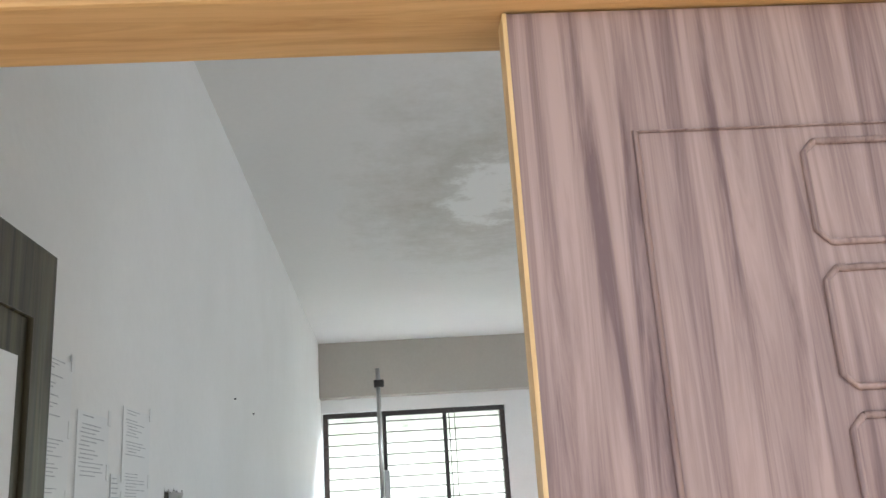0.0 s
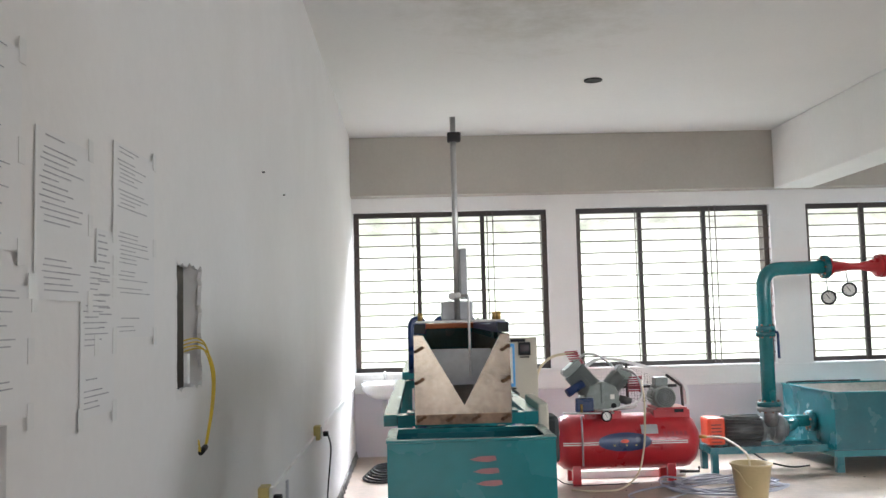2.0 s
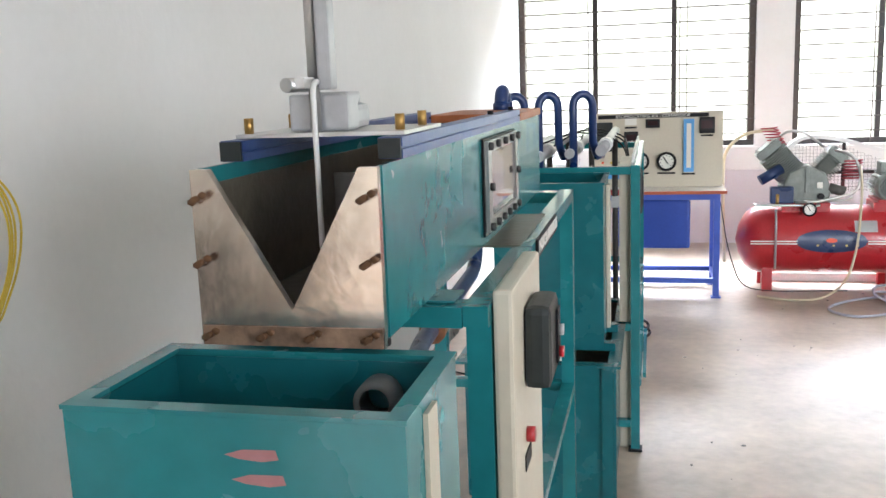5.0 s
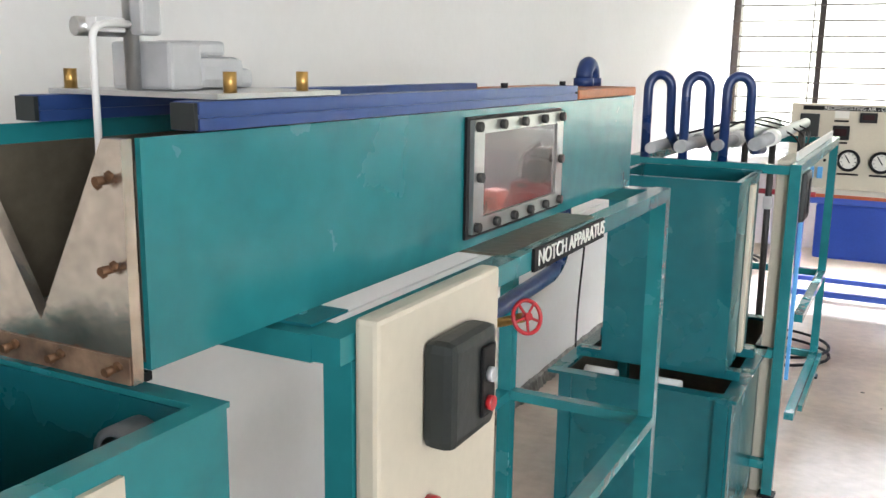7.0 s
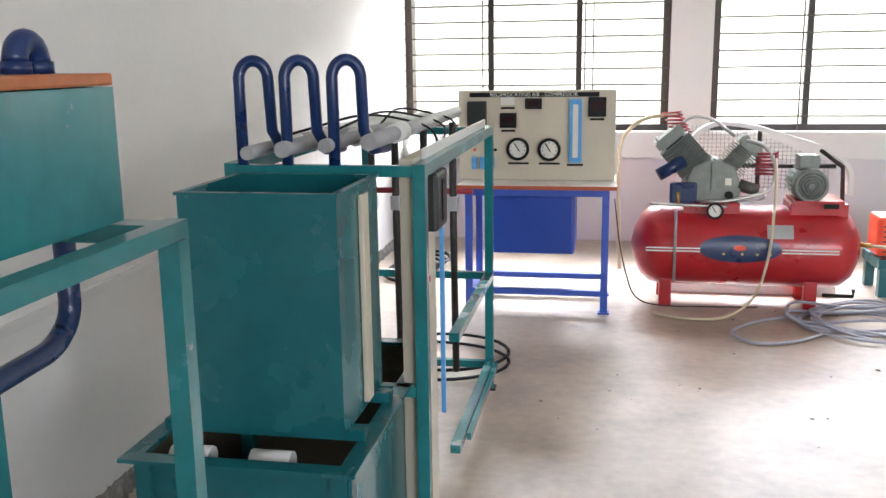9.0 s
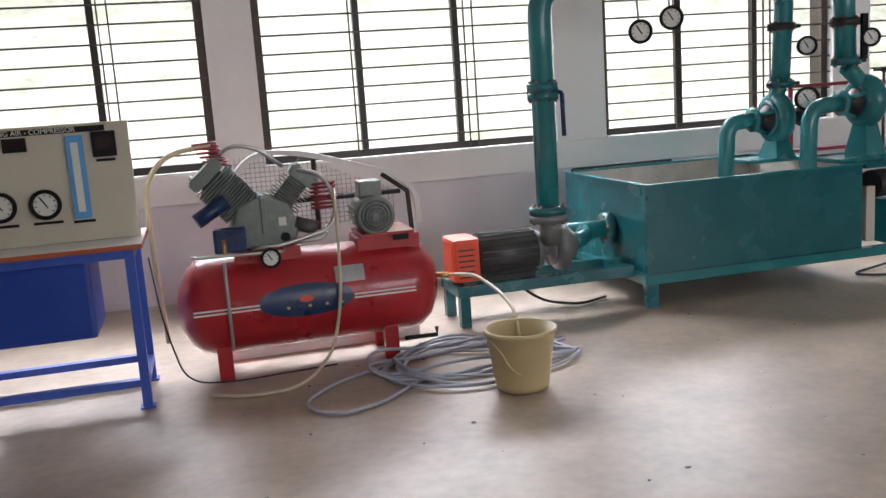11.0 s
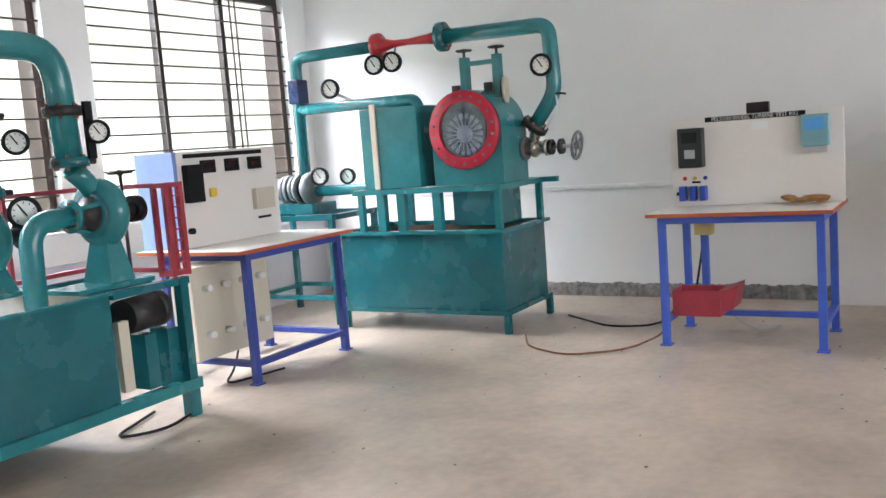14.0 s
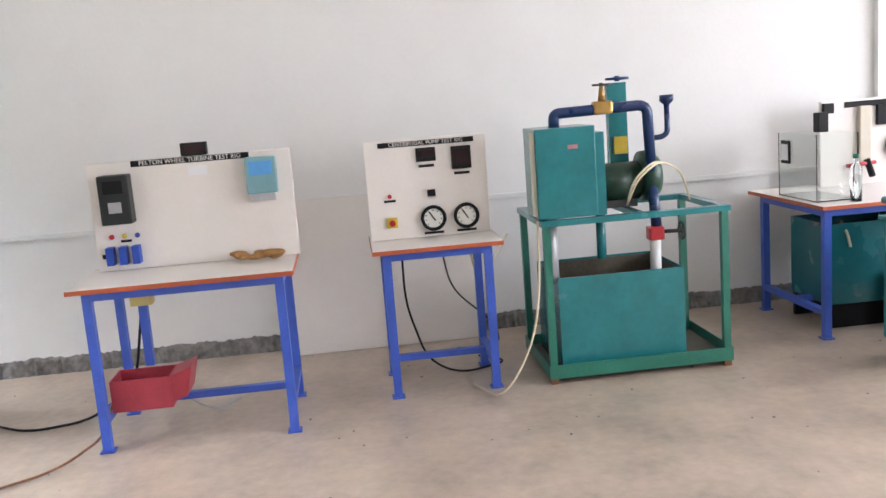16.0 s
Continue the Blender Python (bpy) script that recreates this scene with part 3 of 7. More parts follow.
def window(k, x0, x1):
    """A three-sash window with a dark frame, sliding rails and a grille of bars."""
    w = thing("window_%d" % k, ((x0 + x1) / 2, WALL_Y + 0.1, SILL), "three-light window with dark frame and iron grille bars", "window", kind="structure")
    y0, y1 = WALL_Y + 0.07, WALL_Y + 0.13
    z0, z1 = SILL, LINTEL
    s = 0.055
    part("frame_head", box(x0, y0, z1 - s, x1, y1, z1, 0.004), WINDOW_FRAME, w)
    part("frame_sill", box(x0, y0, z0, x1, y1, z0 + s, 0.004), WINDOW_FRAME, w)
    part("frame_side", box(x0, y0, z0 + s, x0 + s, y1 + 0.08, z1 - s), JAMB, w)
    part("frame_side", box(x1 - s, y0, z0 + s, x1, y1 + 0.08, z1 - s), JAMB, w)
    for i in (1, 2):
        c = x0 + (x1 - x0) * i / 3
        part("mullion", box(c - 0.022, y0 + 0.005, z0 + s, c + 0.022, y1 - 0.005, z1 - s), WINDOW_FRAME, w)
    for i in range(3):
        a = x0 + (x1 - x0) * i / 3 + (s if i == 0 else 0.022)
        b = x0 + (x1 - x0) * (i + 1) / 3 - (s if i == 2 else 0.022)
        pn = part("pane", box(a, y0 + 0.028, z0 + s, b, y0 + 0.032, z1 - s), PANE, w)
        pn.visible_shadow = False
    n = 13
    for i in range(n):
        z = z0 + s + (z1 - z0 - 2 * s) * (i + 0.5) / n
        part("grille_bar", box(x0, y0 - 0.035, z - 0.006, x1, y0 - 0.025, z + 0.006), GRILLE, w)
    for f in (0.305, 0.69, 0.72):
        c = x0 + (x1 - x0) * f
        part("grille_rod", box(c - 0.005, y0 - 0.047, z0, c + 0.005, y0 - 0.037, z1), GRILLE, w)
    part("sill_board", box(x0, WALL_Y - 0.03, z0 - 0.0035, x1, y0 - 0.002, z0 + 0.006), WHITE_WALL, w)
    return w


for k, (a, b) in enumerate(WINDOWS):
    window(k + 1, a, b)

# skirting: a raw broken strip of mortar along the walls


def rough_strip(name, p0, p1, inward, h):
    bm = bmesh.new()
    r = random.Random(len(name))
    p0, p1, inward = Vector(p0), Vector(p1), Vector(inward)
    n = int((p1 - p0).length / 0.018)
    prev = None
    for i in range(n + 1):
        b = p0.lerp(p1, i / n)
        hh = h * (0.95 + 0.14 * r.random() + 0.10 * noise.noise((i * 0.11, h, 0)))
        d = 0.010 + 0.010 * r.random()
        cur = [bm.verts.new(b + inward * 0.004 + Vector((0, 0, hh))), bm.verts.new(b + inward * d + Vector((0, 0, hh * 0.8))), bm.verts.new(b + inward * (d + 0.015 * r.random()) + Vector((0, 0, 0.001)))]
        if prev:
            for k in range(2):
                bm.faces.new((prev[k], cur[k], cur[k + 1], prev[k + 1]))
        prev = cur
    return solo(name, bm, MORTAR, "raw broken mortar strip along the wall foot", "skirting", kind="structure")


rough_strip("baseboard_west", (left_x(2.7), 2.7, 0), (left_x(11.9), 11.9, 0), (1, 0, 0), 0.07)
rough_strip("baseboard_east", (RIGHT_X, 11.9, 0), (RIGHT_X, 2.7, 0), (-1, 0, 0), 0.10)

# open box in the ceiling
hb = ring((2.05, 9.55, CEIL - 0.004), (0, 0, 1), 0.075, 0.06, 0.012, 20)
cyl((2.05, 9.55, CEIL - 0.006), (2.05, 9.55, CEIL - 0.002), 0.06, 20, bm=hb)
solo("ceiling_fan_box", hb, BLACK, "small dark open round box in the ceiling", "ceiling box")

# ---- left wall fittings ----
FADED_INK = mat("faded_print", (0.42, 0.42, 0.44), 0.8, vary=0.3, scale=30, bump=0)


def sheet(y0, y1, z0, z1, seed, lines):
    """A printed notice with unreadable lines, taped to the wall."""
    xw = left_x((y0 + y1) / 2) + 0.004
    t = thing("wall_notice", (xw, (y0 + y1) / 2, z0), "printed white notice sheet taped to the wall", "notice", "notices on the wall")
    part("sheet", box(xw, y0, z0, xw + 0.0015, y1, z1), PAPER, t)
    r = random.Random(seed)
    n = lines
    for i in range(n):
        if (i // 5) % 4 == 3 or r.random() < 0.12:
            continue
        z = z1 - (z1 - z0) * (i + 1) / (n + 1.5)
        a = y0 + (y1 - y0) * r.uniform(0.06, 0.16)
        b = a + (y1 - y0) * r.uniform(0.3, 0.72)
        part("print_line", box(xw + 0.0018, a, z, xw + 0.0024, b, z + (z1 - z0) / n * 0.2), FADED_INK, t)
    for (y, z) in ((y0, z0), (y1, z0), (y1, z1), (y1, (z0 + z1) / 2)):
        part("tape", box(xw + 0.002, y - 0.012, z - 0.02, xw + 0.003, y + 0.012, z + 0.02), PVC, t)


sheet(3.50, 3.72, 1.55, 1.86, 1, 34)
sheet(3.78, 4.02, 1.48, 1.76, 2, 26)
sheet(4.06, 4.16, 1.40, 1.62, 9, 16)
sheet(4.162, 4.44, 1.41, 1.81, 3, 44)
sheet(3.98, 4.16, 1.27, 1.555, 4, 26)
sheet(3.52, 3.76, 1.30, 1.50, 5, 18)

ry0, ry1, rz0, rz1 = RECESS
rx = left_x(4.78)
rec = thing("broken_switch_recess", (rx, 4.78, rz0), "broken open switch recess in the plaster with loose yellow wires", "wall recess")
part("back", box(rx - 0.09, ry0 - 0.01, rz0 - 0.01, rx - 0.07, ry1 + 0.01, rz1 + 0.01), PLASTER_HOLE, rec)
# rusted side; its darkness paints in the shade of the recess's left half
part("rusted_side", box(rx - 0.069, ry0 + 0.001, rz0 + 0.002, rx - 0.012, ry0 + 0.125, rz1 - 0.002), HOLE_DARK, rec, "rusted steel box side darkened for shade in the hole")
rg = random.Random(4)
cr = bmesh.new()
for i in range(70):
    c = (rx - rg.uniform(0.05, 0.068), rg.uniform(ry0 + 0.126, ry0 + 0.17) if i % 3 else rg.uniform(ry0 + 0.1, ry1), rg.uniform(rz0, rz1))
    bmesh.ops.create_icosphere(cr, subdivisions=1, radius=rg.uniform(0.003, 0.009), matrix=Matrix.Translation(c) @ Matrix.Diagonal((1.1, rg.uniform(.7, 1.5), rg.uniform(.7, 1.5), 1)))
tagged(part("crumbled_plaster", cr, PLASTER_HOLE, rec), kind="stuff")
# jagged rim of plaster round the hole
ji, jo = [], []
for k in range(72):
    u = k / 72 * 4
    side, f = int(u), u - int(u)
    yy, zz = ((ry0 + (ry1 - ry0) * f, rz0), (ry1, rz0 + (rz1 - rz0) * f), (ry1 - (ry1 - ry0) * f, rz1), (ry0, rz1 - (rz1 - rz0) * f))[side]
    d = rg.uniform(0.001, 0.008) if side == 3 else rg.uniform(0.0, 0.017)
    ny, nz = ((0, 1), (-1, 0), (0, -1), (1, 0))[side]
    ji.append((yy + ny * d, zz + nz * d))
    jo.append((yy - ny * 0.012, zz - nz * 0.012))
je = bmesh.new()
for xx in (rx + 0.003,):
    vi = [je.verts.new((xx, y, z)) for y, z in ji]
    vo = [je.verts.new((xx - 0.001, y, z)) for y, z in jo]
    vb = [je.verts.new((xx - 0.010, y, z)) for y, z in ji]
    for k in range(72):
        j = (k + 1) % 72
        je.faces.new((vo[k], vo[j], vi[j], vi[k]))
        je.faces.new((vi[k], vi[j], vb[j], vb[k]))
bmesh.ops.recalc_face_normals(je, faces=je.faces)
part("broken_rim", je, WHITE_WALL, rec, "jagged painted plaster rim")
part("switch_base", box(rx - 0.05, ry0 + 0.127, rz0 + 0.02, rx - 0.002, ry0 + 0.155, rz0 + 0.10, 0.003), PVC, rec)
for k, (dy, dz) in enumerate(((0, 0), (0.018, 0.01), (0.036, -0.008), (0.008, 0.02))):
    w = [(rx - 0.05, 4.79 + dy, 1.36 + dz), (rx + 0.025, 4.84 + dy, 1.385 + dz), (rx + 0.04, 4.90 + dy, 1.30), (rx + 0.035, 4.90 + dy * 0.7, 1.20), (rx + 0.03, 4.84 + dy * .5, 1.10), (rx + 0.03, 4.79 + dy * .5, 1.095), (rx + 0.03, 4.77, 1.11 + dz)]
    part("wire", tube(w, 0.0022, 6, bend=0.05), YELLOW, rec, "loose yellow wire")
part("taped_end", tube([(rx + 0.031, 4.842, 1.102), (rx + 0.031, 4.79, 1.094)], 0.008, 8), BLACK, rec)
for y, z in ((6.05, 2.049), (6.66, 2.038)):
    solo("wall_nail", cyl((left_x(y) - 0.01, y, z), (left_x(y) + 0.010, y, z), 0.004, 8), IRON, "small dark nail in the wall", "nail", "nails in the wall", at=(left_x(y), y, z))

trk = thing("wall_trunking", (left_x(8), 8.2, 0.72), "white plastic cable trunking along the wall", "trunking")
bm = bmesh.new()
ys = [5.95, 11.85]
pz = 0.715
a, b = [(left_x(y) + 0.001) for y in ys]
for o0, o1 in ((0, 0.012),):
    v = [bm.verts.new(c) for c in ((a, ys[0], pz), (b, ys[1], pz), (b, ys[1], pz + 0.03), (a, ys[0], pz + 0.03), (a + 0.014, ys[0], pz), (b + 0.014, ys[1], pz), (b + 0.014, ys[1], pz + 0.03), (a + 0.014, ys[0], pz + 0.03))]
    for f in ((4, 5, 6, 7), (0, 1, 5, 4), (3, 7, 6, 2), (0, 4, 7, 3), (1, 2, 6, 5)):
        bm.faces.new([v[i] for i in f])
part("channel", bm, PVC, trk)
part("drop_strip", box(left_x(6.6) + 0.001, 6.62, 0.36, left_x(6.6) + 0.012, 6.65, 0.70), GALV, trk, "grey vertical conduit strip")


def socket_box(y, z, cable):
    x = left_x(y)
    t = thing("wall_socket", (x, y, z), "yellowed plastic socket box with a black cable plugged in", "socket", "wall sockets")
    part("box", box(x + 0.001, y - 0.045, z - 0.042, x + 0.04, y + 0.04, z + 0.042, 0.006), OLD_YELLOW, t)
    part("face_plate", box(x + 0.0405, y - 0.02, z - 0.036, x + 0.052, y + 0.036, z + 0.036, 0.003), PVC, t)
    part("plug", box(x + 0.053, y + 0.0, z - 0.025, x + 0.085, y + 0.03, z + 0.005, 0.005), BLACK, t)
    part("cable", tube(cable, 0.005, 8, bend=0.12), BLACK, t)


socket_box(5.90, 0.765, [(left_x(5.9) + 0.08, 5.92, 0.75), (left_x(6) + 0.09, 6.05, 0.66), (left_x(6) + 0.07, 6.18, 0.42), (left_x(6) + 0.08, 6.2, 0.1), (0.3, 6.2, 0.012), (0.48, 6.1, 0.012)])
socket_box(7.90, 0.76, [(left_x(7.9) + 0.08, 7.92, 0.745), (left_x(8) + 0.09, 8.05, 0.66), (left_x(8) + 0.05, 8.1, 0.3), (left_x(8) + 0.08, 8.0, 0.02), (0.25, 7.9, 0.012), (0.5, 7.85, 0.012)])

# sink in the corner
sk = thing("wash_basin", (0.2, 11.6, 0.7), "white ceramic wash basin on the wall with a pvc trap", "basin")
lb = lathe((0.22, 11.66, 0.62), (0, 0, 1), [(0.0, 0.05), (0.02, 0.14), (0.10, 0.22), (0.16, 0.235), (0.165, 0.225), (0.10, 0.19), (0.04, 0.1), (0.03, 0.001)], 28)
part("bowl", lb, CERAMIC, sk)
part("back_ledge", box(-0.02, 11.86, 0.68, 0.46, 11.912, 0.80, 0.02), CERAMIC, sk)
part("tap", tube([(0.22, 11.88, 0.80), (0.22, 11.88, 0.88), (0.22, 11.76, 0.88), (0.22, 11.76, 0.85)], 0.012, 10, bend=0.02), STEEL, sk)
part("trap", tube([(0.22, 11.66, 0.62), (0.22, 11.66, 0.45), (0.22, 11.72, 0.40), (0.22, 11.8, 0.45), (0.22, 11.915, 0.5)], 0.022, 12, bend=0.04), PVC, sk)
cb = bmesh.new()
for k in range(5):
    c = Vector((0.22 + 0.02 * k, 10.6 + 0.05 * k, 0.02 + 0.012 * k))
    tube([c + Vector((0.16 * math.cos(i * math.pi / 10), 0.26 * math.sin(i * math.pi / 10), 0)) for i in range(21)], 0.011, 8, bm=cb)
solo("coiled_cable", cb, BLACK, "coil of black cable on the floor by the wall", "cable", at=(0.26, 10.7, 0))

# ---- notch apparatus ----
nt = thing("notch_collecting_tank", (0.705, 4.43, 0), "teal steel collecting tank with faded red marks on its front", "water tank")
TX0, TX1, TY0, TY1, TZ = 0.522, 0.888, 4.322, 4.545, 1.172
part("body", hollow(TX0, TY0, 0.02, TX1, TY1, TZ - 0.006, 0.008), TEAL, nt)
part("rim", rim(TX0 - 0.002, TY0 - 0.002, TZ - 0.005, TX1 + 0.002, TY1 + 0.002, TZ, 0.022), TEAL, nt)
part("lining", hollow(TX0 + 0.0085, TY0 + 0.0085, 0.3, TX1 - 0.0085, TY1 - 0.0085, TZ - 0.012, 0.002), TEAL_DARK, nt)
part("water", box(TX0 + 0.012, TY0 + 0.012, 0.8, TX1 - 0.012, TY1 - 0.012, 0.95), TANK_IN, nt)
part("outlet_socket", ring((0.80, TY1 - 0.02, 1.12), (0, 1, 0), 0.026, 0.018, 0.05, 20), CAST, nt)
part("scale_strip", box(TX1 + 0.0005, 4.385, 0.4, TX1 + 0.006, 4.425, 1.155), CREAM, nt, "cream level scale")
for k in range(3):
    mk = bmesh.new()
    z = 1.128 - 0.026 * k
    mk.faces.new([mk.verts.new((0.70 + 0.006 * k + dx, TY0 - 0.0008, z + dz)) for dx, dz in ((0, 0), (0.02, 0.006), (0.055, 0.007), (0.058, -0.003), (0.04, -0.006), (0.015, -0.004))])
    part("red_mark", mk, PINK, nt, "faded red paint smear")

NOTCH_STEEL = mat("stained_plate_steel", (0.62, 0.55, 0.47), 0.2, metal=0.92, vary=0.38, scale=7, bump=0.012, stain=(0.24, 0.15, 0.13), stain_amt=0.75, stain_scale=10)
WING = mat("dark_rusted_brass", (0.13, 0.065, 0.03), 0.5, metal=0.5, vary=0.4, scale=30)
na = thing("notch_apparatus", (0.7, 5.3, 0), "teal steel notch apparatus: open flow channel on an angle-iron stand", "flow channel")
CX0, CX1, CY0, CY1, CZ0, CZ1 = 0.583, 0.813, 4.535, 6.0, 1.19, 1.393
ch = bmesh.new()
box(CX0, CY0, CZ0, CX0 + 0.006, CY1, CZ1, bm=ch)
box(CX1 - 0.006, CY0, CZ0, CX1, CY1, CZ1, bm=ch)
box(CX0 + 0.006, CY0, CZ0, CX1 - 0.006, CY1, CZ0 + 0.006, bm=ch)
box(CX0 + 0.006, CY1 - 0.006, CZ0 + 0.006, CX1 - 0.006, CY1, CZ1, bm=ch)
chn = part("channel", ch, TEAL, na)
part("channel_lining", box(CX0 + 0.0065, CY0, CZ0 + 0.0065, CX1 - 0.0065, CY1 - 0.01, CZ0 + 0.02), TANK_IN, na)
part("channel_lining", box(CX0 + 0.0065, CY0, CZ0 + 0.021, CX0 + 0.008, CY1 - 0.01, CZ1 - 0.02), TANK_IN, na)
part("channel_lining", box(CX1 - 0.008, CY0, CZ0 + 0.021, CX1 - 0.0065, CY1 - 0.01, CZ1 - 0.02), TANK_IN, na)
part("baffle", box(CX0 + 0.01, 4.98, CZ0 + 0.05, CX1 - 0.01, 4.99, CZ1 - 0.05), STEEL, na)
pl = bmesh.new()
YP = 4.514
cxm = (CX0 + CX1) / 2 + 0.003
for poly in ([(CX0, CZ0 - 0.008), (cxm, CZ0 - 0.008), (cxm, CZ0 + 0.035), (CX0 + 0.022, CZ1), (CX0, CZ1)], [(cxm, CZ0 - 0.008), (CX1, CZ0 - 0.008), (CX1, CZ1), (CX1 - 0.022, CZ1), (cxm, CZ0 + 0.035)]):
    lo = [pl.verts.new((x, YP, z)) for x, z in poly]
    hi = [pl.verts.new((x, YP + 0.012, z)) for x, z in poly]
    n = len(poly)
    pl.faces.new(lo)
    pl.faces.new(list(reversed(hi)))
    for k in range(n):
        pl.faces.new((lo[k], hi[k], hi[(k + 1) % n], lo[(k + 1) % n]))
bmesh.ops.recalc_face_normals(pl, faces=pl.faces)
vp = part("notch_plate", pl, NOTCH_STEEL, na, "stained bare steel V-notch plate")
part("gasket", rim(CX0 - 0.001, YP + 0.0125, CZ0 - 0.008, CX1 + 0.001, YP + 0.0205, CZ0, 0.002), BLACK, na)
for x, z in ((CX0 + 0.012, 1.36), (CX1 - 0.012, 1.36), (CX0 + 0.012, 1.285), (CX1 - 0.012, 1.285), (CX0 + 0.015, 1.197), (CX1 - 0.015, 1.197), (CX0 + 0.085, 1.197), (CX1 - 0.085, 1.197)):
    b = bmesh.new()
    cyl((x, YP - 0.018, z), (x, YP, z), 0.004, 8, bm=b)
    for s in (-1, 1):
        bmesh.ops.create_icosphere(b, subdivisions=1, radius=0.0062, matrix=Matrix.Translation((x + s * 0.007, YP - 0.009, z + 0.004 * s)) @ Matrix.Diagonal((1, 0.4, 0.8, 1)))
    part("wing_nut", b, WING, vp)
part("bottom_strip", box(CX0 + 0.002, YP - 0.002, CZ0 - 0.0075, CX1 - 0.002, YP - 0.0005, CZ0 + 0.016), mat("rust_stained_strip", (0.26, 0.17, 0.11), 0.45, metal=0.5, vary=0.7, scale=24, bump=0.05), vp, "rust-stained clamping strip")
# stand
FX0, FX1, FZ = 0.5, 0.9, 1.19
for x in (FX0, FX1 - 0.035):
    for y, w in ((4.72, 0.045), (6.0, 0.035)):
        if x == FX0 and y < 5:
            continue
        part("post", box(x, y, 0, x + 0.035, y + w, FZ - 0.032), TEAL, na)
    part("rail", box(x, 4.70, FZ - 0.031, x + 0.035, 6.035, FZ - 0.002), TEAL, na)
    part("low_rail", box(x, 4.766, 0.62, x + 0.035, 5.999, 0.645), TEAL, na)
for y in (4.70, 5.98):
    part("cross_rail", box(FX0 + 0.036, y, FZ - 0.033, FX1 - 0.036, y + 0.05, FZ - 0.004), TEAL, na)
part("cross_rail", box(FX0, 4.735, 0.62, FX1 - 0.036, 4.765, 0.645), TEAL, na)
part("cross_rail", box(FX0 + 0.036, 6.0, 0.62, FX1 - 0.036, 6.03, 0.645), TEAL, na)
part("saddle", box(0.56, 4.72, FZ - 0.003, 0.85, 4.79, FZ + 0.0, 0), TEAL_DARK, na)
part("shelf", box(0.62, 5.15, FZ - 0.004, 0.88, 5.55, FZ - 0.0), TANK_IN, na)
# viewing window
gx = CX1
part("window_frame", box(gx + 0.001, 5.145, 1.205, gx + 0.005, 5.525, 1.383), BLACK, na)
wf = bmesh.new()
box(gx + 0.005, 5.155, 1.212, gx + 0.012, 5.190, 1.378, bm=wf)
box(gx + 0.005, 5.490, 1.212, gx + 0.012, 5.520, 1.378, bm=wf)
box(gx + 0.005, 5.190, 1.212, gx + 0.012, 5.490, 1.234, bm=wf)
box(gx + 0.005, 5.190, 1.358, gx + 0.012, 5.490, 1.378, bm=wf)
vw = part("viewing_window", wf, STEEL, na, "bolted steel viewing window")
part("window_pane", box(gx + 0.0055, 5.191, 1.235, gx + 0.008, 5.489, 1.357), mat("murky_glass", (0.10, 0.095, 0.085), 0.13, vary=0.4, scale=5, bump=0, stain=(0.26, 0.15, 0.13), stain_amt=0.6, stain_scale=4, spec=0.9, coat=1.0), vw)
for y, z in [(5.165 + 0.085 * k, 1.369) for k in range(5)] + [(5.165 + 0.068 * k, 1.222) for k in range(6)] + [(5.172, 1.295), (5.505, 1.295)]:
    part("window_bolt", cyl((gx + 0.012, y, z), (gx + 0.02, y, z), 0.0075, 8), IRON, vw)
# rails and hook gauge
for x in (0.583, 0.79):
    rl = bmesh.new()
    box(x, 4.60, CZ1 + 0.002, x + 0.03, 5.6, CZ1 + 0.013, bm=rl)
    box(x + 0.004, 4.60, CZ1 + 0.013, x + 0.026, 5.6, CZ1 + 0.017, bm=rl)
    box(x, 4.60, CZ1 + 0.017, x + 0.03, 5.6, CZ1 + 0.028, bm=rl)
    for y in (4.594, 5.601):
        part("end_cap", box(x + 0.001, y, CZ1 + 0.003, x + 0.029, y + 0.005, CZ1 + 0.027), DARK_GREY, na, "dark rail end cap")
    part("slide_rail", rl, BLUE_RAIL, na, "blue anodised slide rail")
part("end_plank", box(0.60, 5.61, CZ1 + 0.002, 0.82, 5.99, CZ1 + 0.02, 0.004), MUDWOOD, na, "orange-brown end plank")
part("carriage_plate", box(0.59, 4.63, CZ1 + 0.029, 0.815, 4.83, CZ1 + 0.034), STEEL, na)
for x, y in ((0.60, 4.65), (0.80, 4.665), (0.80, 4.78), (0.60, 4.8)):
    part("carriage_bolt", cyl((x, y, CZ1 + 0.034), (x, y, CZ1 + 0.054), 0.0065, 8), BRASS, na)
part("gauge_base", box(0.655, 4.655, CZ1 + 0.0345, 0.735, 4.70, CZ1 + 0.082, 0.004), GALV, na)
part("gauge_casting", box(0.662, 4.7005, CZ1 + 0.0345, 0.728, 4.775, CZ1 + 0.068, 0.010), GALV, na)
part("gauge_cap", box(0.668, 4.7005, CZ1 + 0.0685, 0.722, 4.75, CZ1 + 0.084, 0.004), GALV, na)
part("gauge_lug", box(0.672, 4.7755, CZ1 + 0.0345, 0.718, 4.80, CZ1 + 0.056, 0.006), GALV, na)
part("arm_bar", box(0.688, 4.596, 1.482, 0.702, 4.632, 1.496, 0.002), PVC, na, "white square arm")
for y in (5.30, 5.56):
    part("rail_stop", cyl((0.805, y, CZ1 + 0.0285), (0.805, y, CZ1 + 0.036), 0.006, 8), BLACK, na)
part("gauge_stem", tube([(0.695, 4.645, CZ1 + 0.034), (0.695, 4.645, 1.95)], 0.0075, 10), STEEL, na, "tall steel hook gauge rod")
part("gauge_slider", box(0.703, 4.635, 1.48, 0.722, 4.66, 1.61, 0.004), GALV, na)
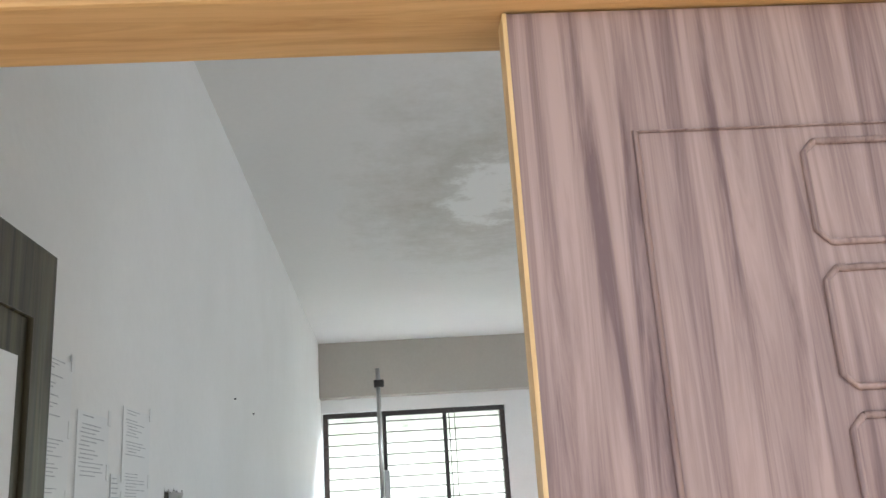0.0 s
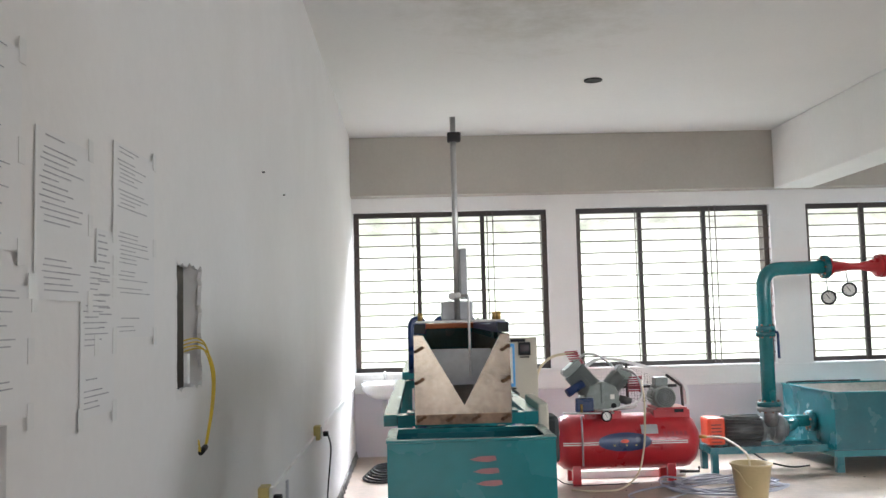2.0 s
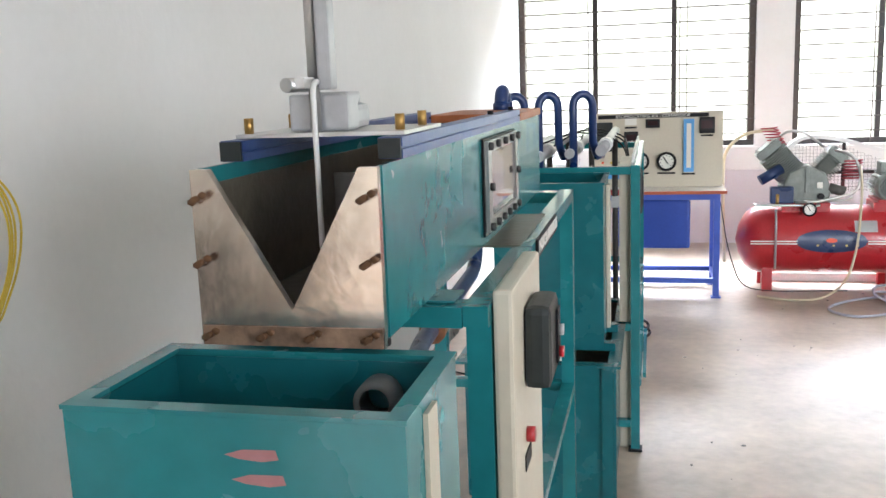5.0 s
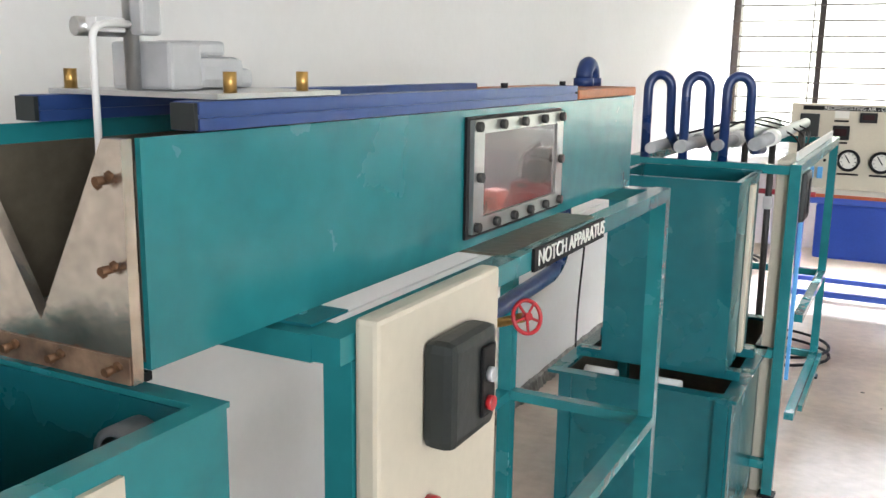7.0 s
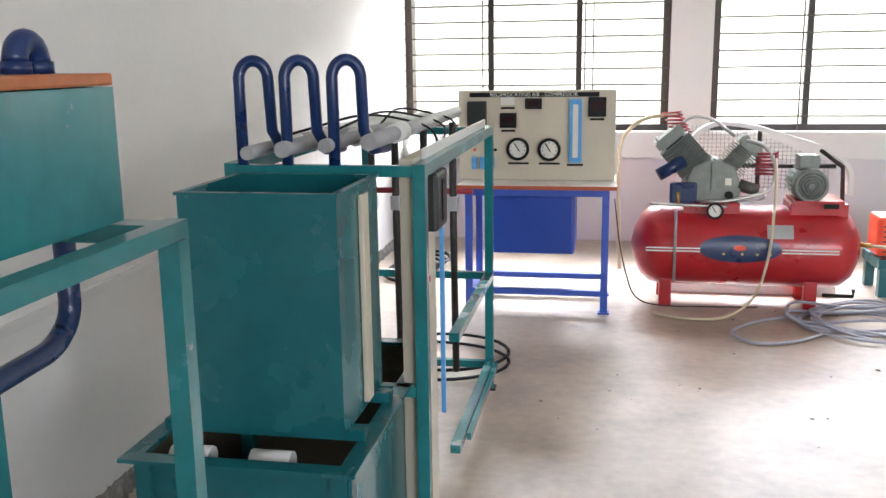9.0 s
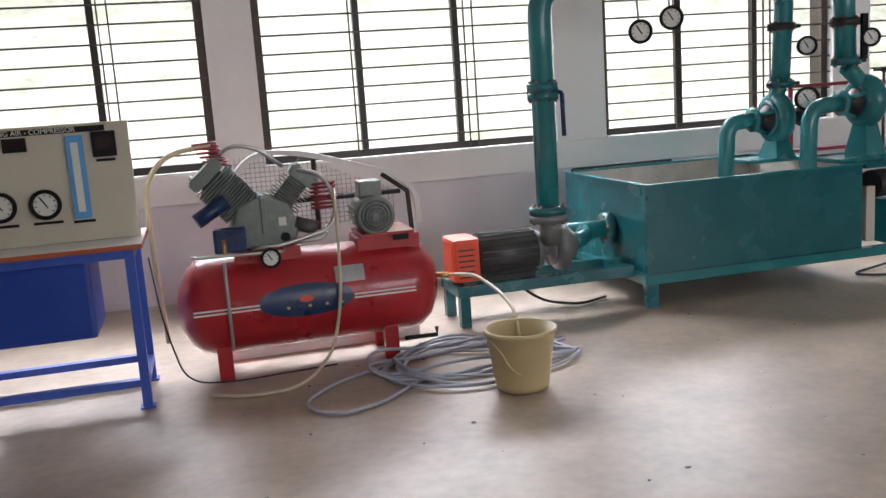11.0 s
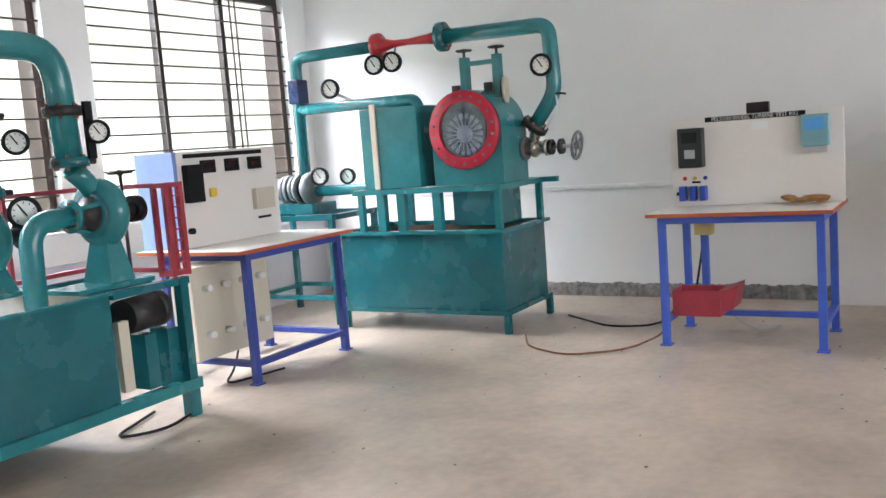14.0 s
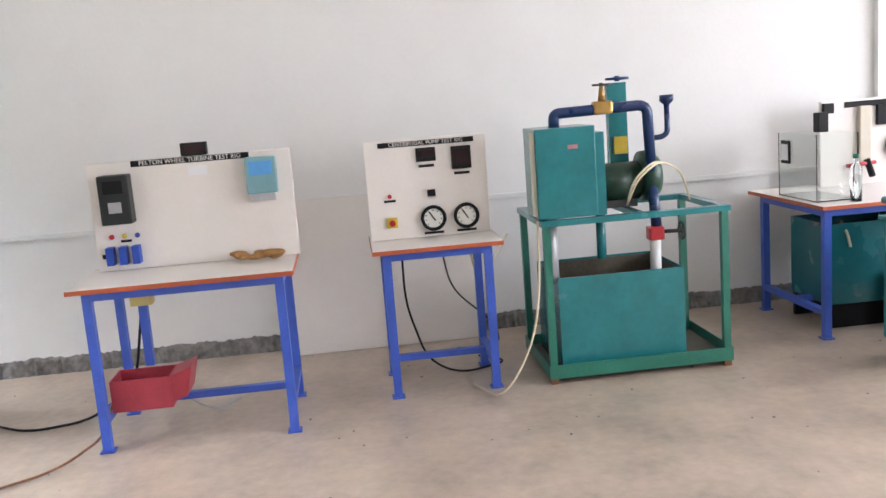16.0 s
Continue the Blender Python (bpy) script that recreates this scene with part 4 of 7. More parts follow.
part("gauge_clamp", box(0.68, 4.635, 1.885, 0.715, 4.655, 1.91, 0.004), IRON, na)
part("gauge_arm", tube([(0.70, 4.645, 1.49), (0.715, 4.60, 1.49), (0.72, 4.575, 1.485), (0.72, 4.575, 1.29)], 0.0035, 8, bend=0.02), PVC, na)
part("gauge_knob", cyl((0.69, 4.64, 1.487), (0.68, 4.59, 1.487), 0.009, 12), STEEL, na)
# pump motor, pipe and valve underneath
bend = part("return_bend", tube([(0.73, 5.92 - 0.026 * math.cos(k * math.pi / 12), CZ1 + 0.036 + 0.030 * math.sin(k * math.pi / 12)) for k in range(13)], 0.018, 14), HAIRPIN_BLUE, na, "dark blue pipe bend")
for y in (5.894, 5.946):
    part("bend_collar", cyl((0.73, y, CZ1 + 0.0205), (0.73, y, CZ1 + 0.038), 0.022, 16), HAIRPIN_BLUE, bend)
part("supply_pipe", tube([(0.70, 5.0, 0.93), (0.62, 5.38, 0.925), (0.6, 6.1, 0.94), (0.6, 6.16, 0.98), (0.6, 6.16, 1.19)], 0.02, 12, bend=0.06), BLUE_PIPE, na, "dark blue supply pipe")
part("valve_body", tube([(0.62, 5.50, 0.926), (0.61, 5.64, 0.93)], 0.032, 10), RUST, na)
part("valve_stem", tube([(0.615, 5.57, 0.93), (0.79, 5.446, 1.011)], 0.009, 8), BRASS, na)
handwheel((0.80, 5.44, 1.015), (1, -0.6, 0.4), 0.030, na, RED, "small red handwheel")
sg = part("name_plate", box(FX1 + 0.001, 5.20, 1.157, FX1 + 0.006, 5.53, 1.192), BLACK, na, "black name plate with white letters")
text_part("NOTCH APPARATUS", 0.034, Matrix.Translation((FX1 + 0.007, 5.37, 1.175)) @ Euler((radians(90), 0, radians(90))).to_matrix().to_4x4(), LETTER, sg)

cp = thing("notch_control_box", (0.95, 4.82, 0.4), "cream steel control cabinet with a dark motor starter", "control cabinet")
part("cabinet", box(FX1 + 0.002, 4.722, 0.35, 0.93, 5.02, 1.205, 0.006), CREAM, cp)
stt = part("starter", box(0.9305, 4.812, 1.035, 0.97, 4.93, 1.16, 0.012), DARK_GREY, cp, "dark grey motor starter")
part("starter_recess", box(0.9705, 4.88, 1.055, 0.974, 4.915, 1.14, 0.003), BLACK, stt)
part("start_button", cyl((0.974, 4.897, 1.105), (0.981, 4.897, 1.105), 0.009, 12), GALV, stt)
part("stop_button", cyl((0.974, 4.897, 1.07), (0.981, 4.897, 1.07), 0.009, 12), RED, stt)
part("red_lamp", cyl((0.9305, 4.83, 0.96), (0.943, 4.83, 0.96), 0.012, 14), RED, cp)
part("label_plate", box(0.9305, 4.805, 0.91, 0.932, 4.865, 0.935), BLACK, cp)

# ---- tank and pipe friction rig ----
t2 = thing("upper_steel_tank", (0.77, 6.85, 0.55), "teal open steel tank with a level glass", "water tank")
part("body", hollow(0.565, 6.66, 0.56, 0.948, 7.02, 1.128, 0.008), TEAL_DARK, t2)
part("rim", rim(0.56, 6.655, 1.1285, 0.953, 7.025, 1.136, 0.018), TEAL_DARK, t2)
part("level_tube", box(0.949, 6.83, 0.58, 0.963, 6.88, 1.11, 0.003), CREAM, t2)
t3 = thing("lower_steel_tank", (0.75, 6.9, 0), "teal steel sump tank with a flanged rim", "water tank")
part("body", hollow(0.47, 6.55, 0.02, 0.985, 7.5, 0.52, 0.008), TEAL_DARK, t3)
part("rim", rim(0.44, 6.52, 0.521, 1.01, 7.52, 0.53, 0.045), TEAL_DARK, t3)
part("foot", box(0.48, 6.56, 0, 0.98, 7.49, 0.02), TEAL_DARK, t3)
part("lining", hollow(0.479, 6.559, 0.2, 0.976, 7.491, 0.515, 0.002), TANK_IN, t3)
for x in (0.47, 0.945):
    part("corner_strip", box(x, 6.540, 0.03, x + 0.04, 6.5495, 0.519), TEAL_DARK, t3)
part("corner_strip", box(0.9855, 6.55, 0.03, 0.994, 6.59, 0.519), TEAL_DARK, t3)
for x in (0.58, 0.78):
    part("float", cyl((x - 0.05, 6.62, 0.50), (x + 0.05, 6.62, 0.50), 0.03, 14), PVC, t3)
part("support_bar", box(0.47, 6.70, 0.531, 0.985, 6.74, 0.559), TEAL_DARK, t3)
part("support_bar", box(0.47, 6.95, 0.531, 0.985, 6.99, 0.559), TEAL_DARK, t3)

pr = thing("pipe_friction_rig", (0.78, 7.8, 0), "teal angle-iron rig with grey test pipes and blue hairpin manometers", "test rig")
for x in (0.50, 1.03):
    for y in (7.08, 8.49):
        pp = part("post", box(x, y, 0.01, x + 0.035, y + 0.035, 1.155), TEAL, pr)
        part("foot_plate", box(x - 0.01, y - 0.01, 0, x + 0.045, y + 0.045, 0.01), BLACK, pp)
    part("top_rail", box(x, 7.116, 1.12, x + 0.035, 8.489, 1.155), TEAL, pr)
    part("middle_rail", box(x, 7.6, 0.50, x + 0.035, 8.489, 0.53), TEAL, pr)
    part("low_rail", box(x, 7.6, 0.10, x + 0.035, 8.489, 0.13), TEAL, pr)
for y in (7.08, 8.49):
    for z in (1.12, 0.50, 0.10):
        part("cross_rail", box(0.536, y, z, 1.029, y + 0.03, z + 0.03), TEAL, pr)
part("scale_board", box(1.032, 7.2, 1.156, 1.04, 8.45, 1.185), PVC, pr)
for k, x in enumerate((0.58, 0.68, 0.80, 0.92)):
    part("test_pipe", tube([(x, 7.05, 1.185 + 0.01 * k), (x, 8.45, 1.185 + 0.01 * k)], 0.019 + 0.003 * (k % 2), 12), GALV, pr, "grey test pipe")
    part("union", cyl((x, 7.35, 1.185 + 0.01 * k), (x, 7.45, 1.185 + 0.01 * k), 0.03, 10), PVC, pr)
    part("drop_pipe", tube([(x, 8.35, 1.18), (x, 8.35, 0.75), (x, 8.38, 0.12)], 0.015, 10), IRON, pr)
    part("cock", box(x - 0.02, 8.33, 0.82, x + 0.02, 8.38, 0.88, 0.004), GALV, pr)
part("red_header", tube([(0.55, 8.36, 0.90), (1.0, 8.36, 0.90)], 0.012, 10), RED_DULL, pr)
for cx in (0.585, 0.715, 0.848):
    pts = [(cx - 0.036, 7.10, 1.10)] + [(cx - 0.036 * math.cos(a), 7.10 + 0.03 * a / 3.14, 1.385 + 0.045 * math.sin(a)) for a in [math.pi * k / 12 for k in range(13)]] + [(cx + 0.037, 7.14, 1.24), (cx + 0.05, 7.18, 1.185), (cx + 0.06, 7.3, 1.18)]
    part("hairpin_tube", tube(pts, 0.016, 12), HAIRPIN_BLUE, pr, "dark blue bent pipe loop")
for k in range(3):
    part("thin_lead", tube([(0.6 + 0.1 * k, 7.2 + 0.2 * k, 1.21), (0.8, 7.5 + 0.2 * k, 1.27), (0.98, 7.7 + 0.2 * k, 1.21), (1.02, 7.5, 1.10)], 0.004, 6, bend=0.1), BLACK, pr)
part("blue_riser", box(1.036, 7.42, 0.32, 1.05, 7.434, 1.10, 0.003), LIGHT_BLUE, pr, "light blue riser pipe")
part("low_brace", box(1.068, 7.72, 0.10, 1.085, 8.5, 0.125), TEAL, pr)

fp = thing("rig_control_panel", (1.05, 7.27, 0), "tall narrow cream control cabinet with a dark starter", "control cabinet")
part("cabinet", box(0.985, 7.116, 0.0, 1.029, 7.40, 1.165, 0.006), CREAM, fp)
st2 = part("starter", box(1.0295, 7.22, 0.945, 1.072, 7.38, 1.115, 0.012), DARK_GREY, fp, "dark grey motor starter")
part("starter_recess", box(1.0725, 7.28, 0.97, 1.076, 7.32, 1.09, 0.003), BLACK, st2)
part("red_lamp", cyl((1.0295, 7.26, 0.80), (1.039, 7.26, 0.80), 0.01, 12), RED, fp)
for z in (0.5, 0.42):
    part("rating_plate", box(1.0295, 7.2, z, 1.031, 7.32, z + 0.065), GALV, fp)
hs = bmesh.new()
for k in range(2):
    c = Vector((0.72 + 0.05 * k, 8.8 + 0.08 * k, 0.02 + 0.02 * k))
    tube([c + Vector(((0.38 - 0.06 * k) * math.cos(i * math.pi / 14), 0.28 * math.sin(i * math.pi / 14), 0)) for i in range(29)], 0.008, 8, bm=hs)
solo("black_rubber_hose", hs, BLACK, "coil of black rubber hose on the floor", "hose", at=(0.9, 8.85, 0))

# ---- compressor test panel on its table ----


def laminate_top(parent, x0, y0, x1, y1, z, front):
    """A white laminate tabletop with a brown edge band."""
    part("tabletop", box(x0 + 0.003, y0 + 0.003, z - 0.022, x1 - 0.003, y1 - 0.003, z, 0.002), BOARD, parent)
    part("edge_band", rim(x0, y0, z - 0.0225, x1, y1, z - 0.002, 0.003), EDGE, parent, "orange-brown edge band")


ac = thing("compressor_test_table", (1.15, 10.0, 0), "white-topped table on blue steel legs with a blue tank below", "table")
leg_frame(ac, 0.74, 9.78, 1.55, 10.24, 0.71, 0.04, BLUE_LEG, low=0.10)
laminate_top(ac, 0.70, 9.74, 1.59, 10.28, 0.735, 0)
bn = part("orifice_tank", box(0.88, 9.82, 0.33, 1.36, 10.2, 0.665, 0.02), BLUE_BIN, ac, "blue air tank")
part("tank_hanger", box(0.9, 9.82, 0.666, 1.34, 10.2, 0.70), BLUE_LEG, ac)
ab = thing("compressor_instrument_console", (1.13, 10.02, 0.735), "cream instrument panel with gauges, meters and a blue manometer", "instrument panel")
PY = 9.985
part("panel", box(0.675, PY, 0.737, 1.575, PY + 0.03, 1.25, 0.003), CREAM, ab)
part("side_cheek", box(0.675, PY + 0.031, 0.737, 0.70, PY + 0.2, 1.0), CREAM, ab)
nm = part("title_strip", box(0.74, PY - 0.004, 1.212, 1.48, PY - 0.0005, 1.238), BLACK, ab, "black title strip")
text_part("RECIPROCATING AIR - COMPRESSOR", 0.03, Matrix.Translation((1.11, PY - 0.005, 1.225)) @ Euler((radians(90), 0, 0)).to_matrix().to_4x4(), LETTER, nm)
part("starter", box(0.73, PY - 0.04, 0.99, 0.84, PY - 0.0005, 1.19, 0.006), DARK_GREY, ab, "dark motor starter")
for x, z, w, h in ((0.962, 1.19, 0.08, 0.045),):
    part("white_meter", box(x - w / 2, PY - 0.012, z - h / 2, x + w / 2, PY - 0.0005, z + h / 2), DIAL, ab)
for x, z, w, h in ((0.965, 1.08, 0.095, 0.085), (1.11, 1.175, 0.095, 0.06), (1.47, 1.155, 0.10, 0.11)):
    mt = part("meter", box(x - w / 2, PY - 0.02, z - h / 2, x + w / 2, PY - 0.0005, z + h / 2, 0.003), BLACK, ab, "black panel meter")
    part("display", box(x - w * 0.34, PY - 0.022, z - h * 0.2, x + w * 0.34, PY - 0.0202, z + h * 0.28), SCREEN, mt)
gauge((1.023, PY - 0.02, 0.917), (0, -1, 0), 0.066, ab)
gauge((1.203, PY - 0.02, 0.914), (0, -1, 0), 0.066, ab)
mn = part("manometer", box(1.315, PY - 0.03, 0.84, 1.385, PY - 0.0005, 1.20, 0.004), LIGHT_BLUE, ab, "light blue manometer")
part("manometer_scale", box(1.335, PY - 0.033, 0.87, 1.365, PY - 0.0302, 1.17), DIAL, mn)
for x, z, w in ((1.023, 0.832, 0.12), (1.203, 0.832, 0.12), (1.35, 0.825, 0.09), (0.962, 1.15, 0.08), (0.965, 1.02, 0.08), (1.47, 1.085, 0.08)):
    part("caption", box(x - w / 2, PY - 0.003, z - 0.006, x + w / 2, PY - 0.0005, z + 0.006), BLACK, ab)
for k in range(3):
    part("toggle_breaker", box(0.755 + 0.05 * k, PY - 0.035, 0.80, 0.785 + 0.05 * k, PY - 0.0005, 0.87, 0.003), LIGHT_BLUE, ab)
    part("pilot_lamp", cyl((0.77 + 0.06 * k, PY - 0.012, 0.91), (0.77 + 0.06 * k, PY - 0.0005, 0.91), 0.009, 10), (ORANGE, YELLOW, BLACK)[k], ab)

# ---- air compressor ----
co = thing("air_compressor", (2.32, 10.15, 0), "red horizontal two-stage air compressor with grey finned pump", "compressor")
CC = Vector((0, 10.15, 0.345))
R = 0.235
prof = [(0.0, 0.001), (0.02, 0.10), (0.06, 0.18), (0.11, 0.222), (0.16, R), (1.12, R), (1.17, 0.222), (1.22, 0.18), (1.26, 0.10), (1.28, 0.001)]
part("air_tank", lathe((1.68, CC.y, CC.z), (1, 0, 0), prof, 40), RED, co)
for x in (1.88, 2.68):
    for s in (-1, 1):
        lgm = bmesh.new()
        box(x - 0.035, CC.y + s * 0.13 - 0.025, 0.0, x + 0.035, CC.y + s * 0.13 + 0.025, 0.17, 0.004, bm=lgm)
        part("foot", lgm, RED, co)
# oval badge and stripes follow the tank's round front


def on_tank(x, ang, out):
    return Vector((x, CC.y - (R + out) * math.cos(ang), CC.z + (R + out) * math.sin(ang)))


def tank_patch(x0, x1, a0, a1, out, oval=False):
    bm = bmesh.new()
    n = 26
    cols = []
    for i in range(n + 1):
        u = i / n
        x = x0 + (x1 - x0) * u
        k = math.sqrt(max(0, 1 - (2 * u - 1) ** 2)) if oval else 1
        am, ah = (a0 + a1) / 2, (a1 - a0) / 2 * max(k, 0.02)
        cols.append([bm.verts.new(on_tank(x, am - ah + 2 * ah * j / 6, out)) for j in range(7)])
    for p, q in zip(cols, cols[1:]):
        for j in range(6):
            f = bm.faces.new((p[j], q[j], q[j + 1], p[j + 1]))
            f.smooth = True
    return bm


part("badge", tank_patch(2.05, 2.50, -0.24, 0.42, 0.002, True), BLUE_PIPE, co, "dark blue oval badge with plain shapes")
part("badge_mark", tank_patch(2.24, 2.31, 0.05, 0.18, 0.0032, True), ORANGE, co)
for k in range(2):
    part("stripe", tank_patch(1.76, 2.06, 0.0 + 0.07 * k, 0.035 + 0.07 * k, 0.002), LETTER, co)
    part("stripe", tank_patch(2.50, 2.80, 0.0 + 0.07 * k, 0.035 + 0.07 * k, 0.002), LETTER, co)
part("rating_plate", tank_patch(2.42, 2.56, 0.35, 0.70, 0.002), GALV, co)
for a in (2.18, 2.36, 2.28, 2.43):
    part("badge_dot", tank_patch(a, a + 0.016, -0.06, 0.0, 0.0032, True), OLD_YELLOW, co)
wd = bmesh.new()
for k, a in enumerate((2.60, 2.635, 2.67, 2.705, 2.74, 2.775)):
    t = tank_patch(a, a + 0.022, 0.28, 0.42, 0.002)
    me = bpy.data.meshes.new("tmp")
    t.to_mesh(me)
    t.free()
    wd.from_mesh(me)
    bpy.data.meshes.remove(me)
part("model_mark", wd, RED_DULL, co)
ZT = CC.z + R
for xa, xb in ((1.97, 2.28), (2.55, 2.86)):
    part("saddle", box(xa, 10.03, ZT - 0.06, xb, 10.27, ZT + 0.03, 0.006), RED, co)
PUMP_GREY = mat("grey_green_pump_casting", (0.20, 0.225, 0.205), 0.42, metal=0.15, vary=0.18, scale=18, bump=0.04)
ck = bmesh.new()
CK = [(1.985, ZT + 0.031), (2.265, ZT + 0.031), (2.285, ZT + 0.12), (2.24, ZT + 0.235), (2.125, ZT + 0.285), (2.01, ZT + 0.235), (1.965, ZT + 0.12)]
ck_lo = [ck.verts.new((x, 10.03, z)) for x, z in CK]
ck_hi = [ck.verts.new((x, 10.28, z)) for x, z in CK]
ck.faces.new(ck_lo)
ck.faces.new(list(reversed(ck_hi)))
for k in range(7):
    ck.faces.new((ck_lo[k], ck_hi[k], ck_hi[(k + 1) % 7], ck_lo[(k + 1) % 7]))
bmesh.ops.recalc_face_normals(ck, faces=ck.faces)
bmesh.ops.bevel(ck, geom=ck.edges[:], offset=0.014, segments=2, affect='EDGES', profile=0.6)
crank = part("crankcase", ck, PUMP_GREY, co, "grey-green cast crankcase")
part("cover_rib", box(2.112, 10.018, ZT + 0.10, 2.138, 10.0295, ZT + 0.27, 0.004), PUMP_GREY, crank)
part("maker_plate", box(2.19, 10.024, ZT + 0.13, 2.225, 10.0295, ZT + 0.17), DIAL, crank)
part("oil_sight", cyl((2.215, 10.0295, ZT + 0.075), (2.215, 10.012, ZT + 0.075), 0.022, 16), BLACK, crank)
for sg_, x in ((-1, 2.05), (1, 2.20)):
    d = Vector((sg_ * 0.66, 0, 0.75)).normalized()
    ln = 0.25 if sg_ < 0 else 0.19
    c = Vector((x, 10.14, ZT + 0.20))
    q = d.to_track_quat('Z', 'Y').to_matrix().to_4x4()
    barrel = part("finned_cylinder", cyl(c, c + d * ln, 0.062 if sg_ < 0 else 0.05, 18), PUMP_GREY, co, "grey-green finned cylinder")
    fw = 0.20 if sg_ < 0 else 0.16
    for k in range(13 if sg_ < 0 else 9):
        fb = bmesh.new()
        bmesh.ops.create_cube(fb, size=1, matrix=Matrix.Translation(c + d * (0.035 + 0.0145 * k)) @ q @ Matrix.Diagonal((fw, fw, 0.0045, 1)))
        bmesh.ops.bevel(fb, geom=[e for e in fb.edges if abs((e.verts[0].co - e.verts[1].co).normalized().dot(d)) > 0.9], offset=0.03, segments=1, affect='EDGES')
        part("fin", fb, PUMP_GREY, barrel)
    hd_ = bmesh.new()
    bmesh.ops.create_cube(hd_, size=1, matrix=Matrix.Translation(c + d * (ln + 0.005)) @ q @ Matrix.Diagonal((fw * 0.86, fw * 0.9, 0.06, 1)))
    bmesh.ops.bevel(hd_, geom=hd_.edges[:], offset=0.01, segments=2, affect='EDGES')
    head = part("cylinder_head", hd_, PUMP_GREY, co)
    for a in range(4):
        h0 = c + d * (ln + 0.035) + (q @ Vector(((-1, 1)[a % 2] * fw * 0.3, (-1, 1)[a // 2] * fw * 0.3, 0)))
        part("head_bolt", cyl(h0, h0 + d * 0.012, 0.009, 6), STEEL, head)
part("connecting_tube", tube([(1.92, 10.14, ZT + 0.44), (2.0, 10.10, ZT + 0.52), (2.12, 10.10, ZT + 0.50), (2.24, 10.12, ZT + 0.40)], 0.010, 10, bend=0.05), STEEL, co)
part("air_filter", cyl((1.96, 10.02, ZT + 0.27), (1.82, 9.99, ZT + 0.19), 0.036, 18), BLUE_PIPE, co, "dark blue air filter")
part("filter_box", box(1.885, 9.955, ZT + 0.035, 2.035, 10.02, ZT + 0.15, 0.012), BLUE_PIPE, co, "dark blue filter box")
part("side_filter", cyl((2.27, 10.06, ZT + 0.13), (2.37, 10.04, ZT + 0.10), 0.034, 16), MOTOR, co)
part("intercooler_coil", tube([(1.95 - 0.0105 * k / 12 + 0.055 * math.cos(k * math.pi / 6), 10.15 + 0.055 * math.sin(k * math.pi / 6), ZT + 0.42 + 0.020 * k / 12) for k in range(73)], 0.005, 6), RED_DULL, co, "red finned cooling coil")
part("aftercooler_coil", tube([(2.42 + 0.06 * math.cos(k * math.pi / 6), 10.10 + 0.06 * math.sin(k * math.pi / 6), ZT + 0.18 + 0.019 * k / 12) for k in range(85)], 0.006, 6), RED_DULL, co, "red finned cooling coil")
part("discharge_tube", tube([(2.30, 10.08, ZT + 0.38), (2.40, 10.06, ZT + 0.36), (2.47, 10.03, ZT + 0.24), (2.44, 10.0, ZT + 0.10), (2.2, 9.98, ZT + 0.045), (2.05, 9.99, ZT + 0.04)], 0.011, 10, bend=0.07), STEEL, co)
em = part("electric_motor", cyl((2.65, 10.06, ZT + 0.132), (2.65, 10.32, ZT + 0.132), 0.08, 26), PUMP_GREY, co, "grey electric motor")
for k in range(18):
    a = math.pi * 2 * k / 18
    c = Vector((2.65 + 0.087 * math.cos(a), 10.19, ZT + 0.132 + 0.087 * math.sin(a)))
    fb = bmesh.new()
    bmesh.ops.create_cube(fb, size=1, matrix=Matrix.Translation(c) @ Matrix.Rotation(-a, 4, 'Y') @ Matrix.Diagonal((0.018, 0.22, 0.005, 1)))
    part("fin", fb, PUMP_GREY, em)
fc = part("fan_cover", lathe((2.65, 10.07, ZT + 0.132), (0, -1, 0), [(0, 0.096), (0.05, 0.096), (0.066, 0.086), (0.07, 0.075), (0.058, 0.073), (0.058, 0.001)], 30), PUMP_GREY, em)
for r_ in (0.064, 0.047, 0.03):
    part("grille_ring", ring((2.65, 10.004, ZT + 0.132), (0, 1, 0), r_ + 0.004, r_ - 0.004, 0.006, 28), CAST, fc)
for k in range(4):
    a = math.pi * k / 4
    u = Vector((math.cos(a), 0, math.sin(a))) * 0.072
    c = Vector((2.65, 10.0085, ZT + 0.132))
    part("grille_spoke", tube([c - u, c + u], 0.003, 6), CAST, fc)
part("fan_hub", cyl((2.65, 10.010, ZT + 0.132), (2.65, 9.999, ZT + 0.132), 0.018, 16), CAST, fc)
part("terminal_box", box(2.595, 10.10, ZT + 0.215, 2.705, 10.22, ZT + 0.295, 0.008), PUMP_GREY, em)
part("motor_base", box(2.57, 10.00, ZT + 0.031, 2.83, 10.30, ZT + 0.05, 0.003), RED, co)
part("guard_label", box(2.72, 9.998, ZT + 0.008, 2.80, 10.0, ZT + 0.036), BLACK, co)
# belt guard: a broad pale rim on a black frame with fine mesh
gd_pts = rounded([(2.00, 10.38, ZT + 0.05), (1.96, 10.38, ZT + 0.30), (2.10, 10.38, ZT + 0.47), (2.35, 10.38, ZT + 0.46), (2.80, 10.38, ZT + 0.32), (2.95, 10.38, ZT + 0.21), (2.95, 10.38, ZT + 0.03)], 0.16)
gr = bmesh.new()
prev = None
mid = Vector((2.4, 10.38, ZT + 0.2))
